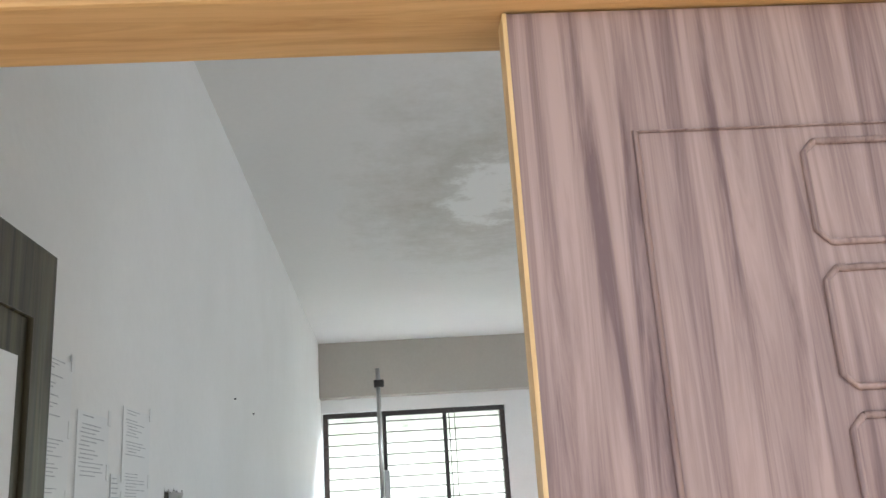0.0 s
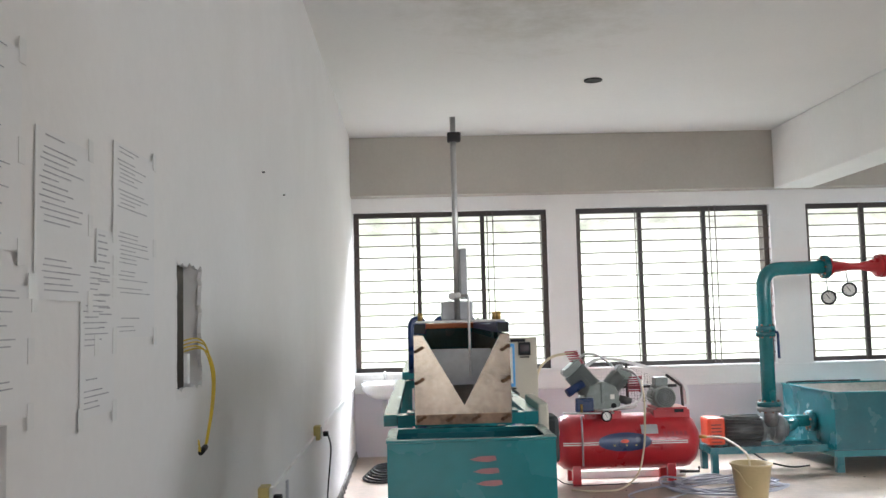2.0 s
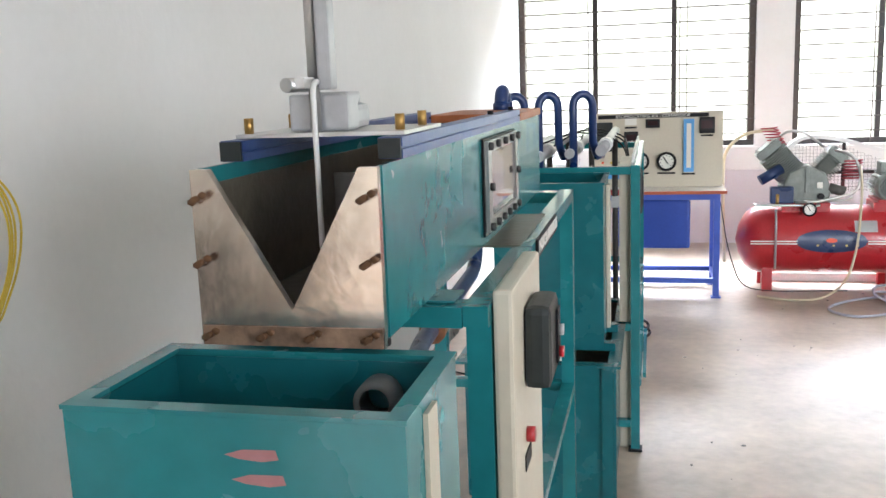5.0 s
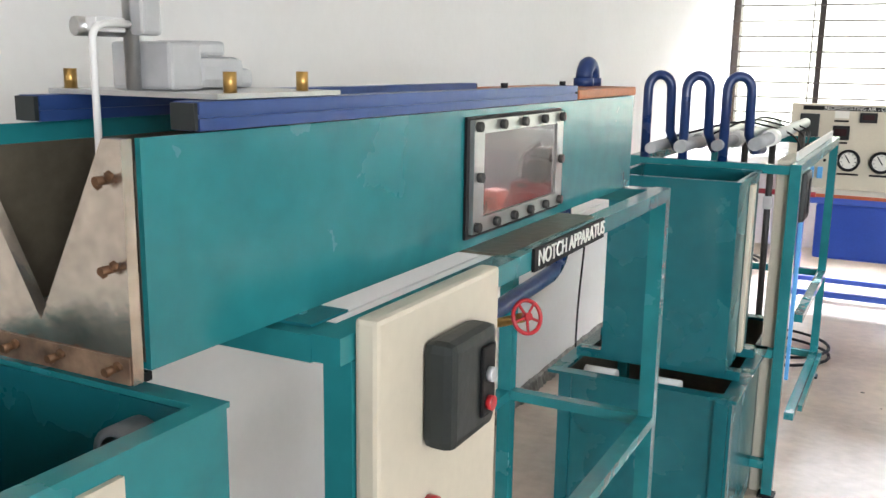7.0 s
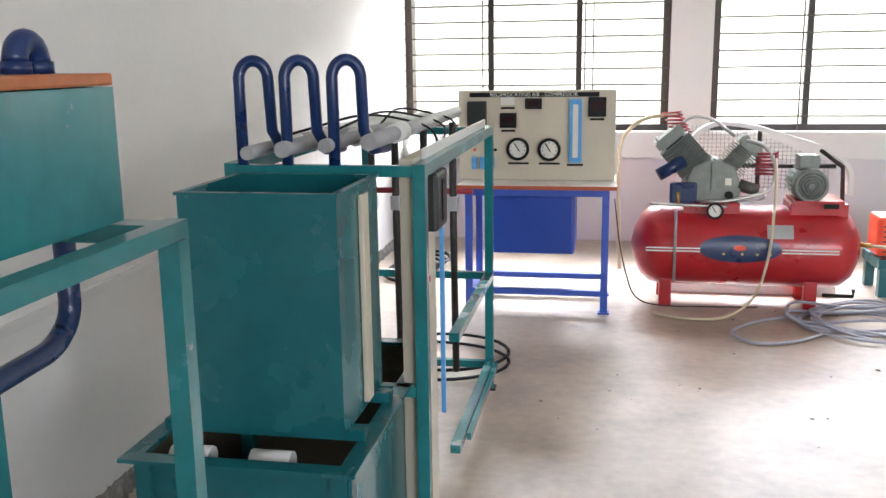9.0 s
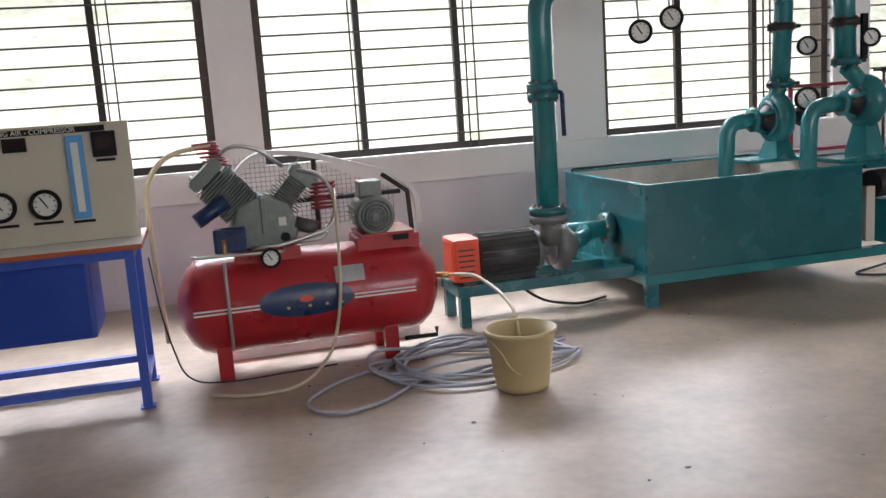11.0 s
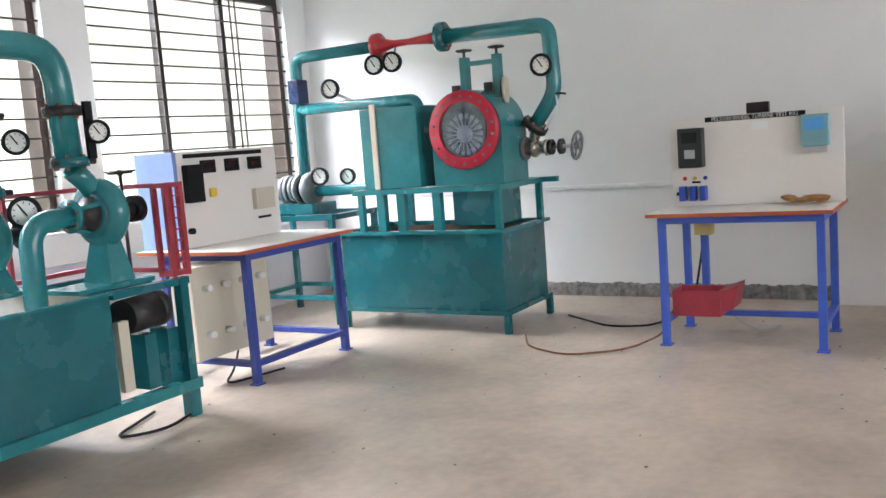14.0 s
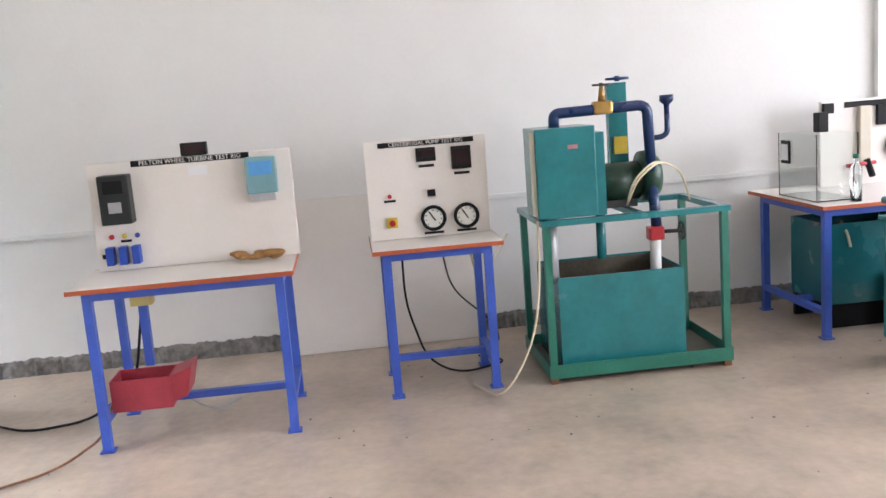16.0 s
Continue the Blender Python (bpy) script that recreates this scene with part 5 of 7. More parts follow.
for p in gd_pts:
    inn = p + (mid - p).normalized() * 0.028
    cur = [gr.verts.new((a.x, y, a.z)) for a, y in ((p, 10.33), (p, 10.43), (inn, 10.43), (inn, 10.33))]
    if prev:
        for k in range(4):
            gr.faces.new((prev[k], prev[(k + 1) % 4], cur[(k + 1) % 4], cur[k]))
    prev = cur
bmesh.ops.recalc_face_normals(gr, faces=gr.faces)
guard = part("belt_guard", gr, PVC, co, "pale belt guard rim")
GUARD_WIRE = mat("dark_guard_wire", (0.03, 0.03, 0.03), 0.6, vary=0.2)
for pts in ([(2.0, 10.40, ZT + 0.05), (2.0, 10.40, ZT + 0.40)], [(2.42, 10.40, ZT + 0.04), (2.42, 10.40, ZT + 0.43)], [(2.0, 10.40, ZT + 0.20), (2.86, 10.40, ZT + 0.20)], [(2.90, 10.36, ZT + 0.0), (2.89, 10.36, ZT + 0.2), (2.76, 10.36, ZT + 0.30)]):
    part("guard_bar", tube(pts, 0.013, 8), GUARD_WIRE, guard)
gm = bmesh.new()
for k in range(34):
    x = 2.03 + 0.024 * k
    top = ZT + 0.44 - max(0, x - 2.3) * 0.42
    tube([(x, 10.41, ZT + 0.06), (x, 10.41, top)], 0.0012, 4, bm=gm)
for k in range(15):
    z = 0.07 + 0.024 * k
    tube([(2.03, 10.414, ZT + z), (min(2.82, 2.3 + (0.44 - z) / 0.42), 10.414, ZT + z)], 0.0012, 4, bm=gm)
gmo = part("guard_mesh", gm, GUARD_WIRE, guard)
tagged(gmo, kind="stuff")
gauge((2.13, 9.92, ZT + 0.0), (0, -1, 0.1), 0.046, co)
part("air_line", tube([(2.2, 10.1, ZT + 0.03), (2.2, 9.95, ZT + 0.02), (1.8, 9.95, ZT + 0.03), (1.78, 9.97, ZT + 0.03)], 0.008, 8, bend=0.03), STEEL, co)
part("delivery_pipe", tube([(2.42, 10.1, ZT + 0.10), (2.4, 9.98, ZT + 0.06), (2.25, 9.96, ZT + 0.05)], 0.008, 8, bend=0.04), STEEL, co)
part("safety_valve", cyl((1.93, 9.96, ZT + 0.02), (1.93, 9.96, ZT + 0.10), 0.012, 10), BRASS, co)
part("drain_pipe", tube([(1.92, 9.93, ZT + 0.0), (1.92, 9.90, ZT - 0.1), (1.92, 9.905, 0.18)], 0.008, 8, bend=0.03), GALV, co)
part("outlet_valve", tube([(2.96, 10.15, 0.36), (3.02, 10.12, 0.36)], 0.014, 10), BRASS, co)
part("drain_cock", tube([(2.74, 9.98, 0.10), (2.90, 9.97, 0.10), (2.90, 9.97, 0.14)], 0.011, 8), IRON, co)
yl = tube([(2.46, 10.04, ZT + 0.28), (2.44, 9.86, ZT + 0.15), (2.43, 9.87, 0.35), (2.36, 9.8, 0.12), (2.2, 9.72, 0.012), (1.95, 9.70, 0.012), (1.80, 9.8, 0.012)], 0.008, 8, bend=0.15)
solo("yellow_tube", yl, PALE_HOSE, "pale yellow plastic tube hanging from the compressor", "hose", at=(2.2, 9.8, 0))
yl = tube([(1.62, 10.3, 0.15), (1.6, 10.28, 0.6), (1.60, 10.25, 0.95), (1.72, 10.2, 1.08), (1.92, 10.18, 1.10)], 0.012, 8, bend=0.15)
solo("yellow_tube", yl, PALE_HOSE, "pale yellow plastic tube rising beside the compressor", "hose", at=(1.62, 10.3, 0))

# ---- bucket and hose ----
bk = thing("plastic_bucket", (3.10, 9.30, 0), "beige plastic bucket on the floor", "bucket")
part("pail", lathe((3.10, 9.30, 0), (0, 0, 1), [(0.0, 0.001), (0.0, 0.095), (0.012, 0.105), (0.012, 0.112), (0.03, 0.115), (0.25, 0.148), (0.255, 0.158), (0.27, 0.158), (0.27, 0.145), (0.03, 0.108), (0.02, 0.001)], 40), BUCKET, bk)
part("bail_handle", tube([(2.95, 9.27, 0.24), (2.97, 9.18, 0.21), (3.0, 9.16, 0.14), (3.05, 9.17, 0.10)], 0.004, 6, bend=0.03), BUCKET, bk)
rh = random.Random(12)
run = []
for k in range(7):
    cx, cy = 3.05 + rh.uniform(-0.12, 0.15), 9.72 + rh.uniform(-0.08, 0.1)
    ax, ay = rh.uniform(0.28, 0.56), rh.uniform(0.2, 0.36)
    run += [(cx + ax * math.cos(i * math.pi / 16), cy + ay * math.sin(i * math.pi / 16), 0.012 + 0.010 * k * (0.6 + 0.4 * math.sin(i * 0.6 + k))) for i in range(2, 31)]
run += rounded([(2.95, 9.95, 0.012), (2.7, 9.9, 0.012), (2.35, 9.72, 0.012), (2.16, 9.48, 0.012), (2.28, 9.27, 0.012), (2.5, 9.35, 0.012), (2.75, 9.62, 0.012), (3.0, 9.55, 0.02)], 0.18)
hz = tube(run, 0.0085, 8)
sp_ = tube([(3.02, 10.12, 0.36), (3.12, 10.02, 0.37), (3.17, 9.8, 0.33), (3.15, 9.5, 0.30), (3.12, 9.37, 0.20), (3.12, 9.32, 0.06)], 0.009, 8, bend=0.12)
solo("drain_hose", sp_, PALE_HOSE, "pale plastic hose from the compressor outlet into the bucket", "hose", at=(3.1, 9.7, 0))
hose = solo("garden_hose", hz, HOSE, "loose coils of pale blue-grey plastic hose on the floor", "hose", at=(3.05, 9.7, 0))

# ---- pump test rig with sump tank ----
su = thing("pump_sump_tank", (4.8, 10.8, 0), "large teal open steel sump tank on short legs", "water tank")
SX0, SX1, SY0, SY1, SZ0, SZ1 = 4.21, 5.62, 10.27, 11.40, 0.19, 0.695
part("body", hollow(SX0, SY0, SZ0, SX1, SY1, SZ1 - 0.012, 0.008), TEAL_DARK, su)
part("lining", hollow(SX0 + 0.0085, SY0 + 0.0085, SZ0 + 0.01, SX1 - 0.0085, SY1 - 0.0085, SZ1 - 0.016, 0.003), SUMP_IN, su)
part("rim", rim(SX0 - 0.012, SY0 - 0.012, SZ1 - 0.011, SX1 + 0.012, SY1 + 0.012, SZ1, 0.035), TEAL, su)
part("base_frame", rim(SX0 - 0.03, SY0 - 0.03, SZ0 - 0.055, 6.10, SY1 + 0.03, SZ0 - 0.001, 0.055), TEAL, su)
for x in (SX0 - 0.01, 6.02):
    for y in (SY0 - 0.02, SY1 - 0.04):
        part("leg", box(x, y, 0, x + 0.065, y + 0.06, SZ0 - 0.056), TEAL_DARK, su)
part("end_post", box(6.03, SY0 - 0.02, SZ0, 6.08, SY0 + 0.03, 0.69), TEAL_DARK, su)
part("end_post", box(6.03, SY1 - 0.03, SZ0, 6.08, SY1 + 0.02, 0.69), TEAL_DARK, su)
part("deck_rail", box(SX1 + 0.013, SY0 - 0.012, 0.66, 6.10, SY0 + 0.03, 0.695), TEAL_DARK, su)
part("deck_rail", box(SX1 + 0.013, SY0 + 0.25, 0.66, 6.10, SY0 + 0.30, 0.695), TEAL_DARK, su)
part("deck_rail", box(SX1 + 0.013, SY0 + 0.62, 0.66, 6.10, SY0 + 0.66, 0.695), TEAL_DARK, su)
part("cream_panel", box(5.66, SY0 + 0.01, 0.22, 5.72, SY0 + 0.05, 0.55, 0.004), CREAM, su)
part("suction_stub", tube([(SX0 - 0.36, 10.72, 0.40), (SX0, 10.72, 0.40)], 0.055, 18), TEAL, su)
flange((SX0 - 0.03, 10.72, 0.40), (1, 0, 0), 0.095, su)
part("lower_motor", cyl((5.75, 10.36, 0.55), (5.97, 10.40, 0.55), 0.085, 22), IRON, su, "dark electric motor")
part("motor_fan_cover", cyl((5.971, 10.40, 0.55), (6.02, 10.405, 0.55), 0.09, 22), IRON, su)
for x in (5.82, 5.96):
    part("motor_bracket", box(x, 10.30, SZ0, x + 0.07, 10.42, 0.455), TEAL_DARK, su)

mp = thing("main_pump_set", (3.65, 10.4, 0), "electric pump with orange-red fan cover on a teal frame", "pump")
part("bed", rim(3.13, 10.36, 0.17, 4.17, 10.72, 0.23, 0.06), TEAL_DARK, mp)
for x, y in ((3.14, 10.36), (3.14, 10.66)):
    part("leg", box(x, y, 0, x + 0.055, y + 0.055, 0.169), TEAL_DARK, mp)
mm = bmesh.new()
cyl((3.28, 10.5, 0.365), (3.62, 10.5, 0.365), 0.118, 28, bm=mm)
mbody = part("motor_body", mm, MOTOR, mp, "dark finned motor body")
for k in range(22):
    mm = bmesh.new()
    a = math.pi * 2 * k / 22
    c = Vector((3.45, 10.5 + 0.122 * math.cos(a), 0.365 + 0.122 * math.sin(a)))
    bmesh.ops.create_cube(mm, size=1, matrix=Matrix.Translation(c) @ Matrix.Rotation(a, 4, 'X') @ Matrix.Diagonal((0.32, 0.018, 0.005, 1)))
    part("fin", mm, MOTOR, mbody)
part("fan_cover", box(3.12, 10.385, 0.245, 3.277, 10.615, 0.485, 0.025), ORANGE, mp, "orange-red fan cover")
for k in range(6):
    part("vent_slot", box(3.15, 10.383, 0.27 + 0.03 * k, 3.24, 10.3845, 0.278 + 0.03 * k), IRON, mp)
part("motor_foot", box(3.32, 10.42, 0.231, 3.60, 10.58, 0.26), IRON, mp)
part("bearing_bracket", lathe((3.62, 10.5, 0.365), (1, 0, 0), [(0, 0.11), (0.03, 0.11), (0.05, 0.05), (0.09, 0.045), (0.095, 0.10), (0.12, 0.10), (0.12, 0.001)], 24), CAST, mp)
vol = bmesh.new()
tube([(3.78, 10.5 + 0.085 * math.cos(k * math.pi / 10), 0.37 + 0.085 * math.sin(k * math.pi / 10)) for k in range(21)], 0.055, 12, bm=vol)
cyl((3.74, 10.5, 0.37), (3.86, 10.5, 0.37), 0.08, 20, bm=vol)
part("volute", vol, CAST, mp, "grey cast pump volute")
part("suction_pipe", tube([(3.86, 10.5, 0.38), (3.95, 10.55, 0.39), (4.0, 10.66, 0.40)], 0.05, 14, bend=0.06), TEAL, mp)
part("outlet_neck", cyl((3.70, 10.42, 0.42), (3.68, 10.36, 0.56), 0.06, 16), CAST, mp)

dp = thing("delivery_pipework", (4.6, 10.5, 0), "teal delivery pipes with flanges, valves and a red venturi", "pipework")
PR = 0.062
PV = (3.665, 10.35)
part("riser", tube([(PV[0], PV[1], 0.59), (PV[0], PV[1], 1.79), (4.25, 10.42, 1.80)], PR, 20, bend=0.17), TEAL, dp)
flange((PV[0], PV[1], 0.60), (0, 0, 1), 0.105, dp, 8)
flange((PV[0], PV[1], 0.56), (0, 0, 1), 0.105, dp, 8, material=CAST)
flange((PV[0], PV[1], 1.215), (0, 0, 1), 0.085, dp, 6)
flange((PV[0], PV[1], 1.265), (0, 0, 1), 0.085, dp, 6)
part("valve_lever", tube([(PV[0] + 0.05, PV[1] - 0.03, 1.24), (PV[0] + 0.09, PV[1] - 0.05, 1.23), (PV[0] + 0.09, PV[1] - 0.055, 1.0)], 0.012, 8, bend=0.02), BLUE_PIPE, dp, "blue valve lever")
flange((4.26, 10.42, 1.80), (1, 0, 0), 0.105, dp, 8)
part("venturi", lathe((4.29, 10.42, 1.80), (1, 0, 0), [(0, 0.085), (0.02, 0.085), (0.025, 0.062), (0.20, 0.032), (0.28, 0.032), (0.44, 0.062), (0.445, 0.10), (0.47, 0.10), (0.47, 0.01)], 28), RED, dp, "red venturi meter")
flange((4.79, 10.42, 1.80), (1, 0, 0), 0.105, dp, 8, material=RED)
part("cross_pipe", tube([(4.82, 10.42, 1.80), (5.62, 10.45, 1.80), (5.65, 10.46, 1.27)], PR, 20, bend=0.16), TEAL, dp)
part("second_riser", tube([(4.95, 10.55, 1.765), (5.34, 10.74, 1.76), (5.47, 10.80, 1.72), (5.47, 10.84, 1.19)], 0.058, 18, bend=0.14), TEAL, dp)
for p, z in (((5.636, 10.455), 1.52), ((5.65, 10.46), 1.29), ((5.47, 10.83), 1.53), ((5.47, 10.84), 1.175)):
    flange((p[0], p[1], z), (0, 0, 1), 0.085, dp, 6, material=IRON if z > 1.4 else TEAL_DARK)
    part("valve_lug", tube([(p[0] - 0.11, p[1] - 0.02, z), (p[0] + 0.12, p[1] - 0.02, z)], 0.014, 8), IRON, dp)
part("gauge_plate", box(5.70, 10.38, 1.30, 5.74, 10.40, 1.56), BLACK, dp)
for x, z in ((4.262, 1.525), (4.452, 1.59)):
    part("gauge_line", tube([(x, 10.42, 1.76), (x, 10.39, z + 0.05)], 0.006, 8), GALV, dp)
    gauge((x, 10.375, z), (-0.3, -1, 0), 0.066, dp)
gauge((5.74, 10.36, 1.42), (-0.4, -1, 0), 0.055, dp)
gauge((5.53, 10.66, 1.40), (-0.4, -1, 0), 0.06, dp)


def small_pump(name, c, bend, neck):
    """A centrifugal pump: round volute, open bearing bracket, bolted inlet, suction bend and stool."""
    t = thing(name, (c[0], c[1], 0.695), "teal centrifugal pump with a suction bend into the sump", "pump", "pumps on the sump")
    x, y, z = c
    part("volute", lathe((x - 0.01, y, z), (1, 0, 0), [(0, 0.09), (0.0, 0.125), (0.015, 0.15), (0.04, 0.162), (0.07, 0.162), (0.095, 0.15), (0.11, 0.125), (0.11, 0.001)], 32), TEAL, t)
    part("back_plate", lathe((x - 0.011, y, z), (-1, 0, 0), [(0, 0.115), (0.012, 0.115), (0.014, 0.09), (0.014, 0.001)], 28), TEAL_DARK, t)
    hubp = part("bearing_housing", lathe((x - 0.026, y, z), (-1, 0, 0), [(0, 0.085), (0.03, 0.05), (0.07, 0.045), (0.075, 0.06), (0.09, 0.06), (0.09, 0.001)], 22), IRON, t, "dark bearing housing")
    for k in range(3):
        a = 2 * math.pi * k / 3 + 0.5
        u = Vector((0, math.cos(a), math.sin(a)))
        part("bracket_arm", tube([Vector((x - 0.02, y, z)) + u * 0.09, Vector((x - 0.115, y, z)) + u * 0.062], 0.013, 8), TEAL, hubp)
    flange((x - 0.125, y, z), (1, 0, 0), 0.078, t, 6, 0.01, TEAL)
    part("outlet", tube([(x + 0.03, y, z + 0.08), (x + 0.03 + neck * 0.4, y, z + 0.15), (x + 0.03 + neck, y, z + 0.215)], 0.05, 16, bend=0.03), TEAL, t)
    st = bmesh.new()
    lo = [(x - 0.02, y - 0.10), (x + 0.12, y - 0.10), (x + 0.12, y + 0.10), (x - 0.02, y + 0.10)]
    hi = [(x + 0.01, y - 0.055), (x + 0.09, y - 0.055), (x + 0.09, y + 0.055), (x + 0.01, y + 0.055)]
    frame_loops([[(px, py, 0.72) for px, py in lo], [(px, py, z - 0.12) for px, py in hi]], False, st)
    part("stool", st, TEAL, t)
    part("base_flange", box(x - 0.22, y - 0.12, 0.6955, x + 0.22, y + 0.12, 0.719, 0.004), TEAL, t)
    part("shaft_housing", cyl((x + 0.10, y, z), (x + 0.22, y, z), 0.04, 16), IRON, t)
    part("coupling", cyl((x + 0.221, y, z), (x + 0.27, y, z), 0.065, 20), BLACK, t)
    part("suction_bend", tube([(x - 0.135, y, z)] + bend, 0.05, 18, bend=0.12), TEAL, t)
    return t


p1 = small_pump("centrifugal_pump", (5.75, 10.47, 1.045), [(5.40, 10.46, 1.03), (5.375, 10.45, 0.45)], -0.12)
p2 = small_pump("centrifugal_pump", (5.39, 10.84, 0.965), [(5.08, 10.83, 0.955), (5.05, 10.82, 0.45)], 0.05)
gauge((5.50, 10.62, 1.08), (-0.4, -1, 0), 0.075, p2)
bg = thing("belt_guard", (6.1, 10.4, 0.695), "dark red mesh belt guard beside the pumps", "guard")
GA, GB, GC, GD = 6.04, 6.16, 10.30, 10.40
for x in (GA, GB - 0.025):
    for y in (GC, GD - 0.022):
        part("guard_post", box(x, y, 0.696, x + 0.025, y + 0.022, 1.16), RED_DULL, bg)
for z in (0.70, 1.135):
    for y in (GC, GD - 0.022):
        part("guard_rail", box(GA + 0.0255, y, z, GB - 0.0255, y + 0.022, z + 0.024), RED_DULL, bg)
    for x in (GA, GB - 0.025):
        part("guard_rail", box(x, GC + 0.0225, z, x + 0.025, GD - 0.0225, z + 0.024), RED_DULL, bg)
for k in range(7):
    part("guard_wire", box(GA + 0.02, GC + 0.006, 0.76 + 0.055 * k, GB - 0.02, GC + 0.010, 0.767 + 0.055 * k), RED_DULL, bg)
for k in range(3):
    part("guard_wire", box(6.075 + 0.022 * k, GC + 0.0105, 0.725, 6.080 + 0.022 * k, GC + 0.0145, 1.134), RED_DULL, bg)
for z in (0.72, 1.14):
    part("long_rail", box(5.62, 10.92, z, 6.04, 10.945, z + 0.022), RED_DULL, bg)
    part("side_rail", box(6.0405, 10.4005, z, 6.063, 10.945, z + 0.022), RED_DULL, bg)
part("hand_wheel_stem", tube([(6.0, 10.55, 0.7), (6.0, 10.55, 1.22)], 0.009, 8), IRON, bg)
handwheel((6.0, 10.55, 1.225), (0, 0, 1), 0.055, bg, IRON)
part("end_post", box(5.60, 10.92, 0.696, 5.6195, 10.945, 1.162), RED_DULL, bg)

# ---- pump test panel table ----
pt = thing("pump_test_table", (7.05, 10.65, 0), "white-topped table on blue steel legs with a cream load box below", "table")
leg_frame(pt, 6.58, 10.32, 7.45, 10.98, 0.735, 0.04, NAVY, low=0.10)
laminate_top(pt, 6.48, 10.27, 7.52, 11.05, 0.76, 0)
part("load_box", box(6.40, 10.56, 0.16, 7.02, 10.72, 0.68, 0.006), CREAM, pt, "cream resistance load box")
for i in range(4):
    for z in (0.30, 0.56):
        part("porcelain_knob", cyl((6.49 + 0.145 * i, 10.559, z), (6.49 + 0.145 * i, 10.51, z), 0.018, 10), PVC, pt)
pp2 = thing("pump_instrument_console", (6.95, 10.8, 0.76), "cream instrument panel with black meters and switches", "instrument panel")
QY = 10.75
part("panel", box(6.57, QY, 0.762, 7.41, QY + 0.03, 1.31, 0.003), BOARD, pp2)
part("side_cheek", box(6.54, QY + 0.0, 0.762, 6.568, QY + 0.30, 1.31), LAVENDER, pp2, "light blue panel side")
part("title_strip", box(6.62, QY - 0.004, 1.272, 7.28, QY - 0.0005, 1.296), BLACK, pp2)
part("starter", box(6.60, QY - 0.05, 1.02, 6.72, QY - 0.0005, 1.235, 0.006), BLACK, pp2)
for x in (6.80, 7.0, 7.2):
    mt = part("meter", box(x - 0.055, QY - 0.02, 1.18, x + 0.055, QY - 0.0005, 1.255, 0.003), BLACK, pp2, "black panel meter")
    part("display", box(x - 0.04, QY - 0.022, 1.205, x + 0.04, QY - 0.0202, 1.24), SCREEN, mt)
part("selector_switch", box(6.80, QY - 0.015, 1.04, 6.85, QY - 0.0005, 1.09), YELLOW, pp2)
part("energy_meter", box(7.16, QY - 0.04, 0.93, 7.33, QY - 0.0005, 1.06, 0.006), CREAM, pp2)
part("caption", box(7.2, QY - 0.003, 0.87, 7.32, QY - 0.0005, 0.885), BLACK, pp2)
for x, z in ((6.55, 0.86), (6.62, 0.86), (6.55, 0.94)):
    part("selector_knob", cyl((x, QY - 0.03, z), (x, QY - 0.0005, z), 0.018, 12), BLACK, pp2)

# ---- pelton turbine rig ----
pe = thing("turbine_sump_tank", (8.37, 10.1, 0), "large teal steel tank on angle-iron legs", "water tank")
part("body", hollow(8.035, 9.49, 0.15, 8.71, 10.745, 0.655, 0.008), TEAL_DARK, pe)
part("lining", hollow(8.0435, 9.4985, 0.2, 8.7015, 10.7365, 0.65, 0.003), TANK_IN, pe)
part("rim", rim(8.0, 9.455, 0.656, 8.74, 10.78, 0.68, 0.045), TEAL, pe)
part("bottom_frame", rim(8.015, 9.465, 0.12, 8.73, 10.765, 0.149, 0.03), TEAL_DARK, pe)
for x in (8.012, 8.69):
    for y in (9.462, 10.73):
        part("leg", box(x, y, 0, x + 0.04, y + 0.04, 0.119), TEAL_DARK, pe)
tf = thing("angle_iron_stand", (8.37, 10.0, 0.68), "teal angle-iron frame on the tank rim", "frame")
for x in (8.02, 8.66):
    for y in (9.48, 10.53):
        part("post", box(x, y, 0.681, x + 0.04, y + 0.04, 0.929), TEAL, tf)
for y in (9.92, 10.2, 10.36):
    part("bracket", box(8.03, y, 0.681, 8.08, y + 0.06, 0.929), TEAL, tf)
part("platform_rim", rim(8.0, 9.46, 0.93, 8.72, 10.6, 0.965, 0.045), TEAL, tf)
part("back_rail", box(8.67, 9.36, 0.93, 8.715, 9.459, 0.965), TEAL, tf)
part("discharge_chute", box(8.1, 9.56, 0.70, 8.5, 9.86, 0.929), TEAL_DARK, tf)
part("drain_plate", box(8.05, 9.93, 0.935, 8.66, 10.5, 0.94), TANK_IN, tf)

wt = thing("weir_tank", (8.28, 10.28, 0.965), "teal covered tank with a cream level scale", "water tank")
part("body", box(8.05, 10.065, 0.967, 8.52, 10.52, 1.51, 0.006), TEAL, wt)
part("scale_strip", box(8.035, 10.385, 0.967, 8.049, 10.425, 1.54), CREAM, wt)

tb = thing("pelton_turbine", (8.3, 9.72, 0.965), "teal pelton turbine casing with a red bolted window ring", "turbine")
NOZZLE = mat("dull_polished_steel", (0.42, 0.38, 0.32), 0.28, metal=0.9, vary=0.25, scale=15)
TCY, TCZ, TR = 9.72, 1.322, 0.255
part("casing_lower", box(8.08, TCY - TR, 0.967, 8.45, TCY + TR, TCZ), TEAL, tb)
cs = bmesh.new()
n = 24
for s in range(n):
    a0, a1 = math.pi * s / n, math.pi * (s + 1) / n
    v = [cs.verts.new((x, TCY + TR * math.cos(a), TCZ + TR * math.sin(a))) for x, a in ((8.08, a0), (8.45, a0), (8.45, a1), (8.08, a1))]
    f = cs.faces.new(v)
    f.smooth = True
